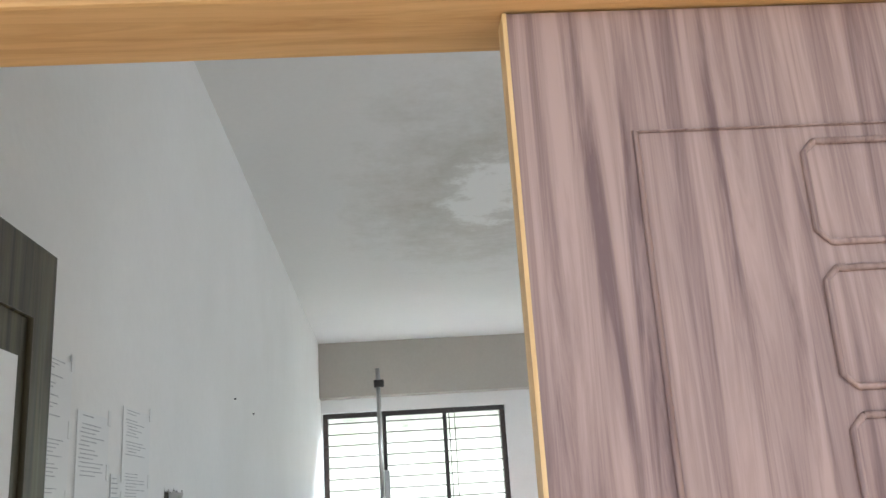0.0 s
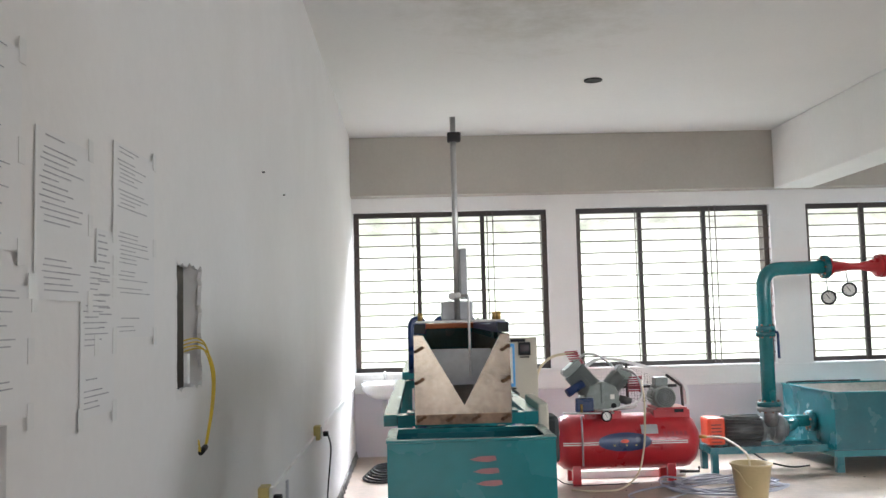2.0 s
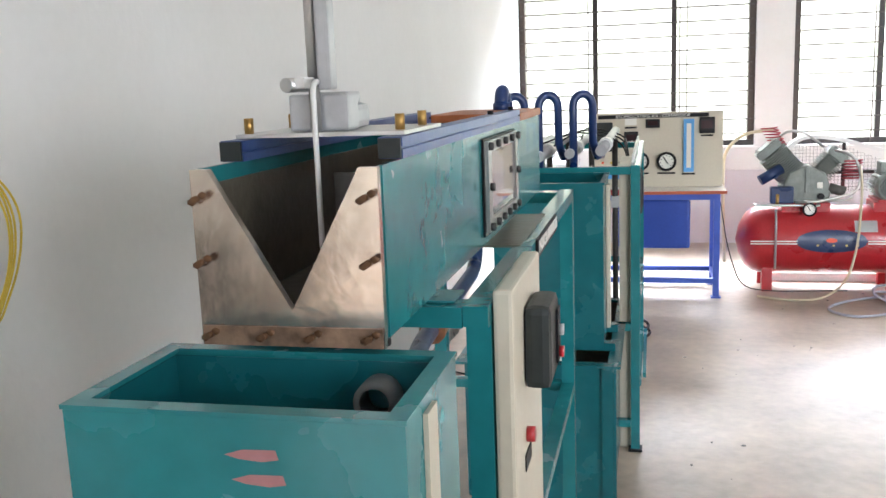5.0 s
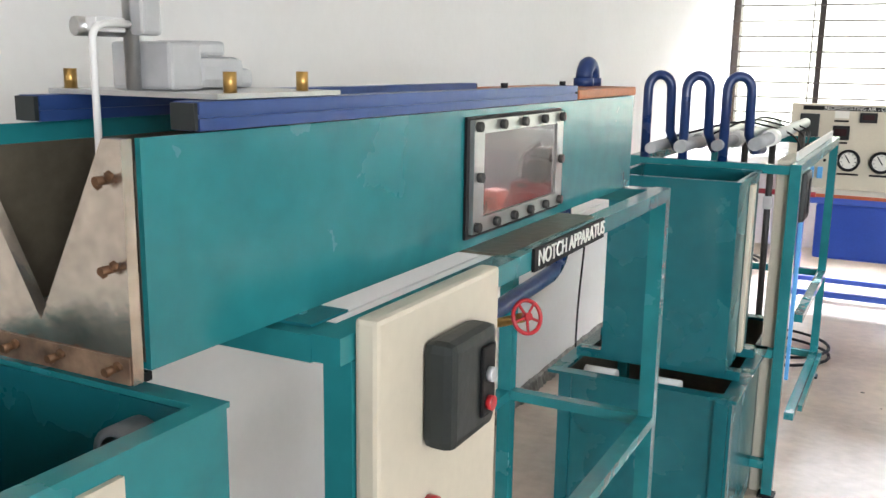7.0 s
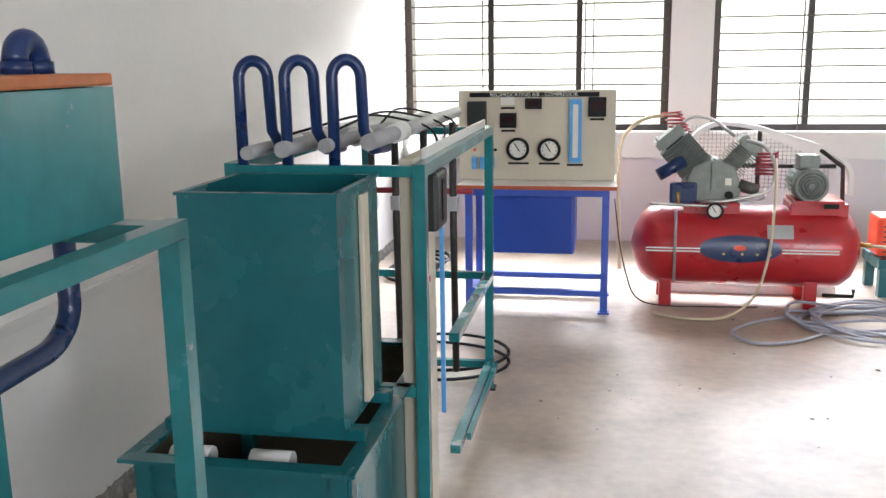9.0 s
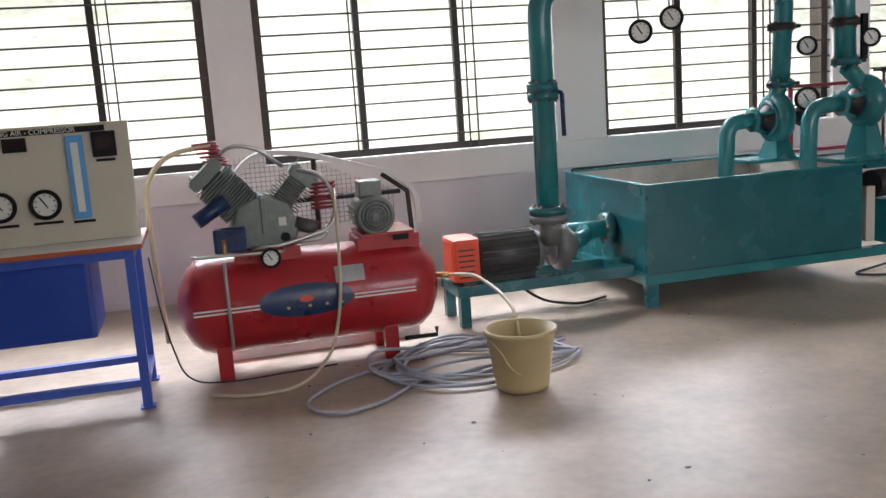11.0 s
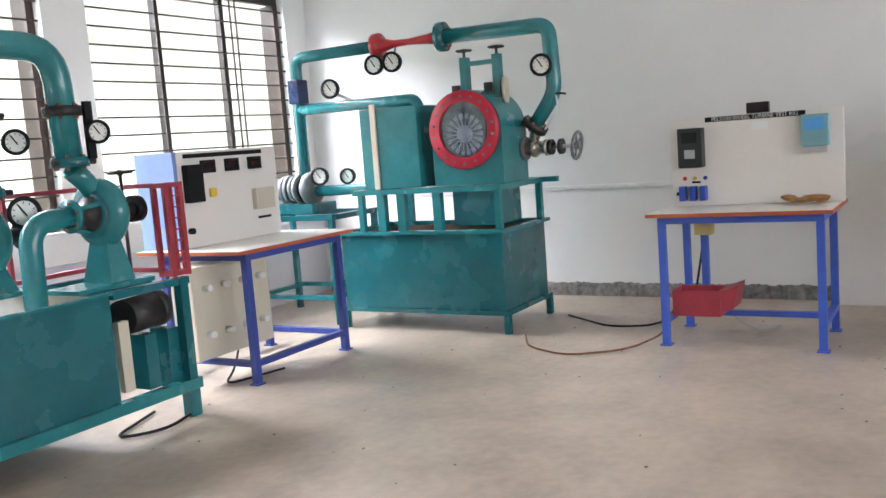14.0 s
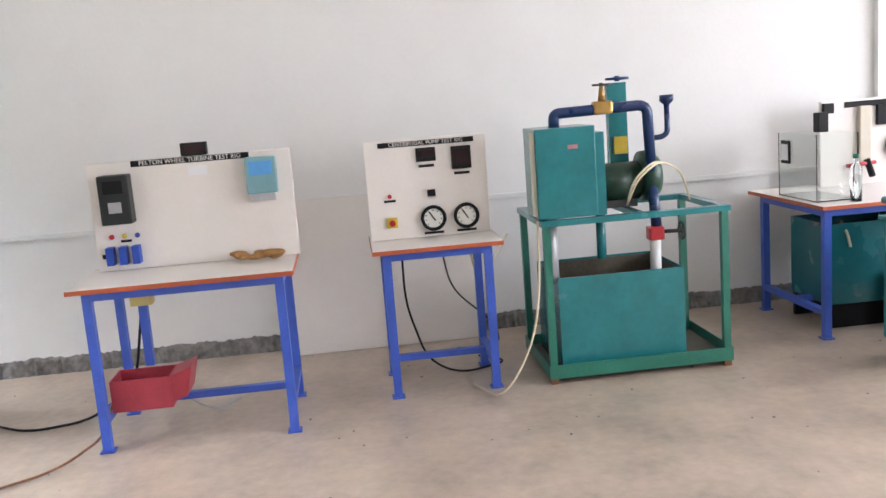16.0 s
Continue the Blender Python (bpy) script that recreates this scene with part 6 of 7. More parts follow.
for x in (8.081, 8.449):
    cs.faces.new([cs.verts.new((x, TCY + TR * math.cos(math.pi * k / n), TCZ + TR * math.sin(math.pi * k / n))) for k in range(n + 1)])
bmesh.ops.remove_doubles(cs, verts=cs.verts, dist=1e-4)
bmesh.ops.recalc_face_normals(cs, faces=cs.faces)
part("casing_top", cs, TEAL, tb)
RING_RED = mat("crimson_ring_paint", (0.50, 0.018, 0.045), 0.38, vary=0.15, scale=10)
rg2 = part("window_ring", ring((8.060, TCY, TCZ), (1, 0, 0), 0.25, 0.178, 0.032, 48), RING_RED, tb, "crimson bolted window ring")
for k in range(18):
    a = 2 * math.pi * (k + 0.5) / 18
    p = Vector((8.0435, TCY + 0.215 * math.cos(a), TCZ + 0.215 * math.sin(a)))
    part("ring_bolt", cyl(p - Vector((0.010, 0, 0)), p, 0.009, 6), CAST, rg2)
part("window_back", cyl((8.072, TCY, TCZ), (8.0785, TCY, TCZ), 0.177, 36), mat("window_inside", (0.05, 0.08, 0.13), 0.35, vary=0.6, scale=9, bump=0.01, fine=18, stain=(0.22, 0.28, 0.38), stain_amt=0.6, stain_scale=5), tb)
RUNNER = mat("pale_blue_runner", (0.40, 0.50, 0.68), 0.22, metal=0.4, vary=0.3)
RZ = TCZ - 0.03
hub = part("runner_hub", lathe((8.071, TCY, RZ), (-1, 0, 0), [(0, 0.06), (0.006, 0.06), (0.010, 0.035), (0.016, 0.03), (0.016, 0.001)], 22), RUNNER, tb, "pale blue bucketed runner behind the window")
for k in range(18):
    a = 2 * math.pi * k / 18
    u, w = Vector((0, math.cos(a), math.sin(a))), Vector((0, -math.sin(a), math.cos(a)))
    c0 = Vector((8.066, TCY, RZ))
    bk = bmesh.new()
    for sgn in (-1, 1):
        bmesh.ops.create_icosphere(bk, subdivisions=1, radius=0.012, matrix=Matrix.Translation(c0 + u * 0.118 + w * 0.007 * sgn) @ Matrix.Rotation(a, 4, 'X') @ Matrix.Diagonal((0.45, 1.9, 0.62, 1)))
    tube([c0 + u * 0.058, c0 + u * 0.10], 0.005, 6, bm=bk)
    part("bucket", bk, RUNNER, hub)
part("window_glass", cyl((8.052, TCY, TCZ), (8.056, TCY, TCZ), 0.177, 36), GLASS, tb, "clear round window glass")
for y in (9.56, 9.80):
    part("brake_post", box(8.30, y, TCZ + 0.18, 8.36, y + 0.05, 1.80), TEAL, tb)
    part("brake_screw", cyl((8.33, y + 0.025, 1.80), (8.33, y + 0.025, 1.84), 0.01, 8), IRON, tb)
    handwheel((8.33, y + 0.025, 1.845), (0, 0, 1), 0.05, tb, IRON)
    part("spring_can", cyl((8.29, y + 0.08, 1.50), (8.29, y + 0.08, 1.62), 0.03, 14), IRON, tb)
part("brake_bar", box(8.31, 9.611, 1.74, 8.35, 9.799, 1.77), TEAL, tb)
part("spring_balance", cyl((8.28, 9.525, 1.56), (8.287, 9.502, 1.56), 0.085, 28), CREAM, tb, "pale round spring balance dial")
part("shaft_end", lathe((8.40, 9.459, 1.17), (0, -1, 0), [(0, 0.045), (0.06, 0.045), (0.065, 0.06), (0.085, 0.06), (0.09, 0.042), (0.15, 0.04), (0.155, 0.055), (0.17, 0.055), (0.17, 0.001)], 22), NOZZLE, tb, "polished spear valve body")
part("spear_flange", cyl((8.40, 9.464, 1.17), (8.40, 9.44, 1.17), 0.075, 20), CAST, tb)
part("spear_rod", cyl((8.40, 9.32, 1.17), (8.40, 9.09, 1.17), 0.013, 10), STEEL, tb)
for y in (9.28, 9.21):
    part("spear_nut", cyl((8.40, y, 1.17), (8.40, y - 0.025, 1.17), 0.05, 16), IRON, tb)
handwheel((8.40, 9.09, 1.17), (0, 1, 0.15), 0.085, tb, CAST, "grey spoked handwheel")

tp = thing("turbine_pipework", (8.4, 10.3, 0.9), "teal supply pipe with a red venturi over the turbine", "pipework")
part("supply_pipe", tube([(8.4, 11.30, 1.0), (8.4, 11.30, 1.96), (8.4, 10.56, 1.965)], 0.042, 16, bend=0.09), TEAL, tp)
flange((8.4, 10.55, 1.965), (0, 1, 0), 0.09, tp, 8, material=RED)
part("venturi", lathe((8.4, 10.53, 1.965), (0, -1, 0), [(0, 0.085), (0.02, 0.05), (0.12, 0.026), (0.24, 0.022), (0.40, 0.035), (0.49, 0.05), (0.49, 0.001)], 24), RED, tp, "red venturi meter")
flange((8.4, 10.02, 1.965), (0, 1, 0), 0.10, tp, 8)
part("down_pipe", tube([(8.4, 10.0, 1.965), (8.4, 9.24, 1.95), (8.4, 9.22, 1.52), (8.4, 9.37, 1.32)], 0.05, 16, bend=0.08), TEAL, tp)
flange((8.4, 9.375, 1.315), (0, 0.6, -0.8), 0.09, tp, 8, material=IRON)
part("nozzle", cyl((8.4, 9.345, 1.345), (8.4, 9.40, 1.19), 0.042, 18, 0.034), NOZZLE, tp, "polished steel nozzle")
part("drain_lever", tube([(8.38, 9.235, 1.50), (8.36, 9.17, 1.51), (8.36, 9.13, 1.50)], 0.007, 8, bend=0.02), IRON, tp)
part("drain_tube", tube([(8.36, 9.20, 1.50), (8.35, 9.18, 1.42), (8.37, 9.26, 1.32), (8.39, 9.33, 1.26)], 0.006, 8, bend=0.05), PVC, tp)
part("bypass_pipe", tube([(8.4, 11.30, 1.575), (8.4, 10.28, 1.565), (8.4, 10.25, 1.50)], 0.042, 16, bend=0.06), TEAL, tp)
part("valve_body", box(8.34, 11.25, 1.62, 8.46, 11.35, 1.80, 0.01), BLUE_PIPE, tp)
for y, z in ((10.397, 1.835), (10.55, 1.83), (10.95, 1.70), (9.275, 1.695)):
    gauge((8.33, y, z), (-1, -0.15, 0), 0.072, tp)
for y in (10.397, 10.55):
    part("gauge_line", tube([(8.4, y, 1.95), (8.35, y, 1.85)], 0.006, 6), IRON, tp)
part("gauge_line", tube([(8.4, 10.80, 1.60), (8.36, 10.92, 1.66)], 0.012, 8), GALV, tp)
part("gauge_line", tube([(8.4, 9.22, 1.66), (8.36, 9.27, 1.69)], 0.008, 8), IRON, tp)

bp_ = thing("booster_pump", (8.35, 11.25, 0.78), "grey cast booster pump with dark motor on a teal frame", "pump")
vb = bmesh.new()
tube([(8.4 + 0.08 * math.cos(k * math.pi / 10), 11.25, 0.98 + 0.08 * math.sin(k * math.pi / 10)) for k in range(21)], 0.05, 12, bm=vb)
cyl((8.4, 11.2, 0.98), (8.4, 11.32, 0.98), 0.08, 18, bm=vb)
part("volute", vb, CAST, bp_)
for k in range(4):
    part("motor_ring", cyl((8.4, 11.34 + 0.045 * k, 0.98), (8.4, 11.37 + 0.045 * k, 0.98), 0.11 - 0.006 * (k % 2), 20), CAST, bp_)
part("motor_shell", cyl((8.4, 11.33, 0.98), (8.4, 11.60, 0.98), 0.085, 20), IRON, bp_)
part("outlet_pipe", tube([(8.4, 11.2, 0.955), (8.4, 10.7, 0.96), (8.4, 10.53, 0.985)], 0.04, 14), TEAL, bp_)
part("base_plate", box(8.25, 11.15, 0.80, 8.55, 11.6, 0.87), TEAL_DARK, bp_)
gauge((8.31, 11.10, 1.07), (-1, -0.2, 0), 0.07, bp_)
gauge((8.33, 10.86, 1.06), (-1, -0.2, 0), 0.06, bp_)
for x in (8.08, 8.62):
    for y in (10.85, 11.65):
        part("leg", box(x, y, 0, x + 0.04, y + 0.04, 0.76), TEAL_DARK, bp_)
part("stand_top", rim(8.07, 10.84, 0.761, 8.67, 11.70, 0.799, 0.06), TEAL_DARK, bp_)
part("stand_low", rim(8.07, 10.89, 0.18, 8.67, 11.64, 0.21, 0.04), TEAL, bp_)

# ---- pelton test panel table ----


def panel_table(name, label, fx, y0, y1, depth, z, trough):
    t = thing(name, (fx + depth / 2, (y0 + y1) / 2, 0), label, "table", "blue-legged tables")
    leg_frame(t, fx + 0.06, y0 + 0.05, fx + depth - 0.06, y1 - 0.05, z - 0.025, 0.04, BLUE_LEG, low=0.13, h_bar=True)
    laminate_top(t, fx, y0, fx + depth, y1, z, 0)
    return t


ta = panel_table("turbine_panel_table", "white-topped table on blue legs with a red steel trough", 7.865, 7.52, 8.50, 0.68, 0.765, True)
tr = hollow(7.985, 8.13, 0.163, 8.18, 8.40, 0.31, 0.006)
part("red_trough", tr, RED_DULL, ta, "dull red open steel trough")
fl_ = bmesh.new()
frame_loops([[(7.985, 8.129, 0.19), (8.18, 8.129, 0.19), (8.18, 8.129, 0.31), (7.985, 8.129, 0.31)],
             [(7.985, 8.06, 0.21), (8.18, 8.06, 0.21), (8.18, 8.03, 0.345), (7.985, 8.03, 0.345)]], False, fl_)
part("trough_flap", fl_, RED_DULL, ta)
part("hanging_pipe", box(8.24, 8.25, 0.3, 8.28, 8.29, 0.60), BLUE_LEG, ta)
part("junction_box", box(8.22, 8.22, 0.60, 8.30, 8.32, 0.735, 0.004), OLD_YELLOW, ta)
pa = thing("turbine_instrument_console", (8.31, 7.98, 0.765), "white instrument panel with drive unit, breakers and energy meter", "instrument panel")
BX = 8.30
part("panel", box(BX, 7.506, 0.767, BX + 0.025, 8.457, 1.282, 0.003), BOARD, pa)
ts = part("title_strip", box(BX - 0.004, 7.70, 1.252, BX - 0.0005, 8.25, 1.280), BLACK, pa, "black title strip")
TEXT_W = Euler((radians(90), 0, radians(-90))).to_matrix().to_4x4()
text_part("PELTON WHEEL TURBINE TEST RIG", 0.03, Matrix.Translation((BX - 0.0052, 7.975, 1.266)) @ TEXT_W, LETTER, ts)
dv = part("drive_unit", box(BX - 0.09, 8.255, 0.995, BX - 0.0005, 8.395, 1.225, 0.008), DARK_GREY, pa, "dark grey drive unit")
part("drive_display", box(BX - 0.0925, 8.28, 1.14, BX - 0.0902, 8.37, 1.20), BLACK, dv)
part("drive_keypad", box(BX - 0.0925, 8.295, 1.05, BX - 0.0902, 8.355, 1.10), GALV, dv)
for k in range(3):
    br = part("breaker", box(BX - 0.06, 8.25 + 0.06 * k, 0.80, BX - 0.0005, 8.285 + 0.06 * k, 0.885, 0.003), BLUE_BIN, pa, "blue breaker")
    part("lamp", cyl((BX - 0.012, 8.26 + 0.06 * k, 0.93), (BX - 0.0005, 8.26 + 0.06 * k, 0.93), 0.012, 10), (NAVY, YELLOW, RED)[k], pa)
part("caption", box(BX - 0.003, 8.29, 0.90, BX - 0.0005, 8.34, 0.912), BLACK, pa)
part("breaker_rail", box(BX - 0.02, 8.38, 0.83, BX - 0.0005, 8.43, 0.85), BLACK, pa)
me2 = part("energy_meter", box(BX - 0.06, 7.575, 1.08, BX - 0.0005, 7.72, 1.255, 0.008), mat("pale_teal_plastic", (0.20, 0.38, 0.42), 0.35, vary=0.1), pa, "pale teal energy meter")
part("meter_face", box(BX - 0.062, 7.595, 1.17, BX - 0.0602, 7.70, 1.235), LIGHT_BLUE, me2)
part("meter_base", box(BX - 0.05, 7.59, 1.045, BX - 0.0005, 7.705, 1.079), GALV, me2)
part("small_plate", box(BX - 0.003, 7.90, 1.19, BX - 0.0005, 7.99, 1.235), PAPER, pa)
part("top_display", box(BX - 0.03, 7.89, 1.284, BX + 0.02, 8.01, 1.345, 0.003), BLACK, pa, "dark display on top")
part("top_display_face", box(BX - 0.0325, 7.905, 1.30, BX - 0.0302, 7.995, 1.33), SCREEN, pa)
gl = bmesh.new()
rgl = random.Random(3)
for k in range(16):
    c = (8.20 + rgl.uniform(-0.05, 0.05), 7.70 + rgl.uniform(-0.10, 0.10), 0.785 + rgl.uniform(0, 0.022))
    bmesh.ops.create_icosphere(gl, subdivisions=2, radius=0.03, matrix=Matrix.Translation(c) @ Matrix.Rotation(rgl.uniform(0, 3), 4, 'Z') @ Matrix.Diagonal((1.5, 0.8, 0.5, 1)))
gob = solo("glove_bundle", gl, LEATHER, "crumpled brown leather gloves on the table", "gloves", at=(8.2, 7.7, 0.765))
rm = gob.modifiers.new("fused", 'REMESH')
rm.mode, rm.voxel_size, rm.use_smooth_shade = 'VOXEL', 0.006, True

tc_ = panel_table("pump_panel_table", "small white-topped table on blue legs", 8.18, 6.52, 7.16, 0.56, 0.76, False)
pb = thing("centrifugal_instrument_console", (8.51, 6.84, 0.76), "white instrument panel with two round gauges and meters", "instrument panel")
BX2 = 8.50
part("panel", box(BX2, 6.53, 0.762, BX2 + 0.025, 7.151, 1.27, 0.003), BOARD, pb)
ts = part("title_strip", box(BX2 - 0.004, 6.59, 1.232, BX2 - 0.0005, 7.08, 1.258), BLACK, pb, "black title strip")
text_part("CENTRIFUGAL PUMP TEST RIG", 0.028, Matrix.Translation((BX2 - 0.0052, 6.835, 1.245)) @ TEXT_W, LETTER, ts)
for y0, y1, z0, z1 in ((6.79, 6.89, 1.15, 1.22), (6.61, 6.71, 1.10, 1.215)):
    mt = part("meter", box(BX2 - 0.02, y0, z0, BX2 - 0.0005, y1, z1, 0.003), BLACK, pb, "black panel meter")
    part("display", box(BX2 - 0.022, y0 + 0.012, z0 + 0.025, BX2 - 0.0202, y1 - 0.012, z1 - 0.015), SCREEN, mt)
    part("caption", box(BX2 - 0.003, y0 + 0.01, z0 - 0.03, BX2 - 0.0005, y1 - 0.01, z0 - 0.016), BLACK, pb)
gauge((BX2 - 0.02, 6.825, 0.859), (-1, 0, 0), 0.066, pb)
gauge((BX2 - 0.02, 6.655, 0.858), (-1, 0, 0), 0.066, pb)
for y in (6.825, 6.655):
    part("caption", box(BX2 - 0.003, y - 0.05, 0.775, BX2 - 0.0005, y + 0.05, 0.787), BLACK, pb)
part("rotary_switch", box(BX2 - 0.02, 7.01, 0.825, BX2 - 0.0005, 7.065, 0.875), YELLOW, pb, "yellow rotary switch plate")
part("switch_knob", cyl((BX2 - 0.035, 7.0375, 0.85), (BX2 - 0.0205, 7.0375, 0.85), 0.016, 12), RED, pb)
part("red_lamp", cyl((BX2 - 0.014, 7.04, 0.985), (BX2 - 0.0005, 7.04, 0.985), 0.011, 10), RED, pb)
part("caption", box(BX2 - 0.003, 7.01, 0.955, BX2 - 0.0005, 7.07, 0.967), BLACK, pb)
part("toggle_switch", box(BX2 - 0.015, 6.805, 0.97, BX2 - 0.0005, 6.845, 1.005), BLACK, pb)

# ---- centrifugal pump stand ----
cs_ = thing("pump_stand", (8.5, 5.85, 0), "green-teal angle-iron stand with a sump tank on its base", "stand")
GX0, GX1, GY0, GY1 = 8.19, 8.80, 5.38, 6.32
for x in (GX0, GX1 - 0.035):
    for y in (GY0, GY1 - 0.035):
        part("post", box(x, y, 0.03, x + 0.035, y + 0.035, 0.80), TEAL_GREEN, cs_)
        part("foot", box(x, y, 0, x + 0.035, y + 0.035, 0.029), RUST, cs_)
part("top_frame", rim(GX0 - 0.01, GY0 - 0.01, 0.801, GX1 + 0.01, GY1 + 0.01, 0.83, 0.045), TEAL, cs_)
part("base_frame", rim(GX0 - 0.008, GY0 - 0.008, 0.03, GX1 + 0.008, GY1 + 0.008, 0.10, 0.006), TEAL_GREEN, cs_)
part("base_tray", box(GX0, GY0, 0.032, GX1, GY1, 0.045), TANK_IN, cs_)
part("cross_bar", box(GX0 + 0.04, 5.80, 0.801, GX1 - 0.04, 5.84, 0.829), TEAL, cs_)
sp = part("sump_tank", hollow(GX0 + 0.045, 5.60, 0.046, GX1 - 0.06, 6.25, 0.53, 0.008), TEAL, cs_, "teal open sump tank")
part("sump_lining", hollow(GX0 + 0.054, 5.609, 0.06, GX1 - 0.069, 6.241, 0.52, 0.003), TANK_IN, sp)
mt_ = thing("measuring_tank", (8.3, 6.2, 0.83), "teal steel measuring tank with a glass level strip", "water tank")
part("body", box(GX0 + 0.03, 6.03, 0.832, GX0 + 0.32, 6.33, 1.275, 0.006), TEAL, mt_)
part("side_plate", box(GX0 + 0.04, 5.985, 0.832, GX0 + 0.30, 6.029, 1.24), TEAL, mt_)
part("level_strip", box(GX0 + 0.05, 6.331, 0.85, GX0 + 0.10, 6.345, 1.26), CREAM, mt_)
part("red_mark", box(GX0 + 0.029, 6.12, 1.17, GX0 + 0.0298, 6.17, 1.19), PINK, mt_)
part("drain_pipe", tube([(GX0 + 0.1, 6.26, 0.83), (GX0 + 0.1, 6.26, 0.50)], 0.03, 14), GALV, mt_, "grey drain pipe")
part("drain_stub", tube([(GX0 + 0.12, 6.0, 0.83), (GX0 + 0.12, 6.0, 0.60)], 0.024, 14), TEAL, mt_)
cpu = thing("centrifugal_pump_set", (8.5, 5.8, 0.83), "dark green pump and motor with blue pipework and brass valve", "pump")
cpb = bmesh.new()
cyl((8.50, 5.98, 0.96), (8.50, 5.74, 0.96), 0.10, 22, bm=cpb)
part("motor", cpb, mat("dark_green_cast", (0.018, 0.05, 0.03), 0.45, vary=0.3, scale=15, bump=0.04), cpu)
part("motor_foot", box(8.44, 5.76, 0.831, 8.56, 5.96, 0.87), IRON, cpu)
part("volute", lathe((8.48, 5.73, 0.98), (0, -1, 0), [(0, 0.06), (0.0, 0.13), (0.05, 0.135), (0.09, 0.10), (0.09, 0.001)], 26), mat("dark_green_volute", (0.02, 0.06, 0.035), 0.4, vary=0.3), cpu)
part("delivery_pipe", tube([(8.36, 6.2, 1.276), (8.36, 6.2, 1.34), (8.36, 5.72, 1.35), (8.38, 5.70, 0.98)], 0.027, 14, bend=0.05), BLUE_PIPE, cpu, "blue delivery pipe")
part("valve", box(8.33, 5.90, 1.32, 8.39, 6.0, 1.385, 0.012), BRASS, cpu, "brass gate valve")
part("valve_bonnet", cyl((8.36, 5.95, 1.385), (8.36, 5.95, 1.46), 0.02, 12, 0.01), BRASS, cpu)
handwheel((8.36, 5.95, 1.465), (0, 0, 1), 0.04, cpu, IRON)
part("column", box(8.56, 5.76, 0.831, 8.61, 5.86, 1.47), TEAL, cpu)
handwheel((8.58, 5.80, 1.49), (0, 0, 1), 0.055, cpu, BLUE_PIPE)
part("priming_funnel", tube([(8.38, 5.70, 1.18), (8.38, 5.64, 1.18), (8.38, 5.61, 1.20), (8.38, 5.61, 1.34)], 0.014, 10, bend=0.03), BLUE_PIPE, cpu)
part("funnel_cup", lathe((8.38, 5.61, 1.34), (0, 0, 1), [(0, 0.014), (0.02, 0.035), (0.05, 0.035), (0.05, 0.028), (0.022, 0.012)], 18), BLUE_PIPE, cpu)
part("yellow_tag", box(8.54, 5.77, 1.10, 8.559, 5.84, 1.19), YELLOW, cpu)
part("suction_pipe", tube([(8.38, 5.70, 0.95), (8.36, 5.69, 0.70)], 0.027, 14), BLUE_PIPE, cpu)
part("red_valve", box(8.325, 5.66, 0.66, 8.395, 5.74, 0.73, 0.01), RED, cpu, "red gate valve")
handwheel((8.33, 5.57, 0.70), (0, 1, 0), 0.045, cpu, IRON)
part("valve_spindle", cyl((8.345, 5.66, 0.70), (8.33, 5.57, 0.70), 0.01, 8), IRON, cpu)
part("white_pipe", tube([(8.36, 5.70, 0.66), (8.36, 5.705, 0.40)], 0.028, 14), PVC, cpu, "white pvc pipe")
for k in range(2):
    part("loop_hose", tube([(8.30, 5.86, 0.86), (8.26, 5.82 + 0.02 * k, 0.98), (8.28, 5.74, 1.04 + 0.02 * k), (8.36, 5.66, 1.06), (8.44, 5.52, 1.0), (8.44, 5.48, 0.84)], 0.006, 8, bend=0.08), PALE_HOSE, cpu)
part("hanging_lead", tube([(8.22, 6.34, 0.83), (8.16, 6.36, 0.5), (8.10, 6.42, 0.25), (8.0, 6.6, 0.012), (8.3, 6.7, 0.012)], 0.006, 8, bend=0.15), PALE_HOSE, cpu)

# ---- far table with hydraulic bench panel ----
ft = thing("bench_table", (8.8, 4.2, 0), "white-topped table on blue legs with a teal tank below", "table", "blue-legged tables")
leg_frame(ft, 8.44, 3.55, 9.20, 4.74, 0.72, 0.04, BLUE_LEG, low=0.13, h_bar=True)
laminate_top(ft, 8.38, 3.50, 9.28, 4.78, 0.745, 0)
ftk = thing("under_table_tank", (8.9, 4.5, 0), "teal steel tank with a black pump under the table", "water tank")
part("body", hollow(8.62, 4.05, 0.14, 9.05, 4.62, 0.60, 0.008), TEAL_DARK, ftk)
for x in (8.64, 9.0):
    part("skid", box(x, 4.05, 0, x + 0.03, 4.62, 0.139), BLACK, ftk)
part("pump", cyl((8.55, 4.1, 0.26), (8.55, 4.28, 0.26), 0.07, 16), BLACK, ftk)
part("pump_foot", box(8.5, 4.1, 0, 8.6, 4.28, 0.2), BLACK, ftk)
part("float_lead", tube([(8.7, 4.5, 0.6), (8.6, 4.52, 0.55), (8.6, 4.5, 0.47)], 0.008, 6, bend=0.03), PALE_HOSE, ftk)
fb = thing("bench_instrument_console", (9.1, 4.1, 0.745), "white instrument panel with a rotameter and meters", "instrument panel")
part("panel", box(9.1, 3.6, 0.747, 9.125, 4.40, 1.265, 0.003), BOARD, fb)
part("title_strip", box(9.095, 3.75, 1.215, 9.0995, 4.25, 1.25), BLACK, fb)
part("meter", box(9.07, 4.33, 1.19, 9.0995, 4.39, 1.25), BLACK, fb)
part("meter", box(9.07, 3.95, 1.10, 9.0995, 4.05, 1.22), BLACK, fb)
part("rotameter", box(9.06, 4.10, 0.86, 9.0995, 4.17, 1.22, 0.006), CREAM, fb)
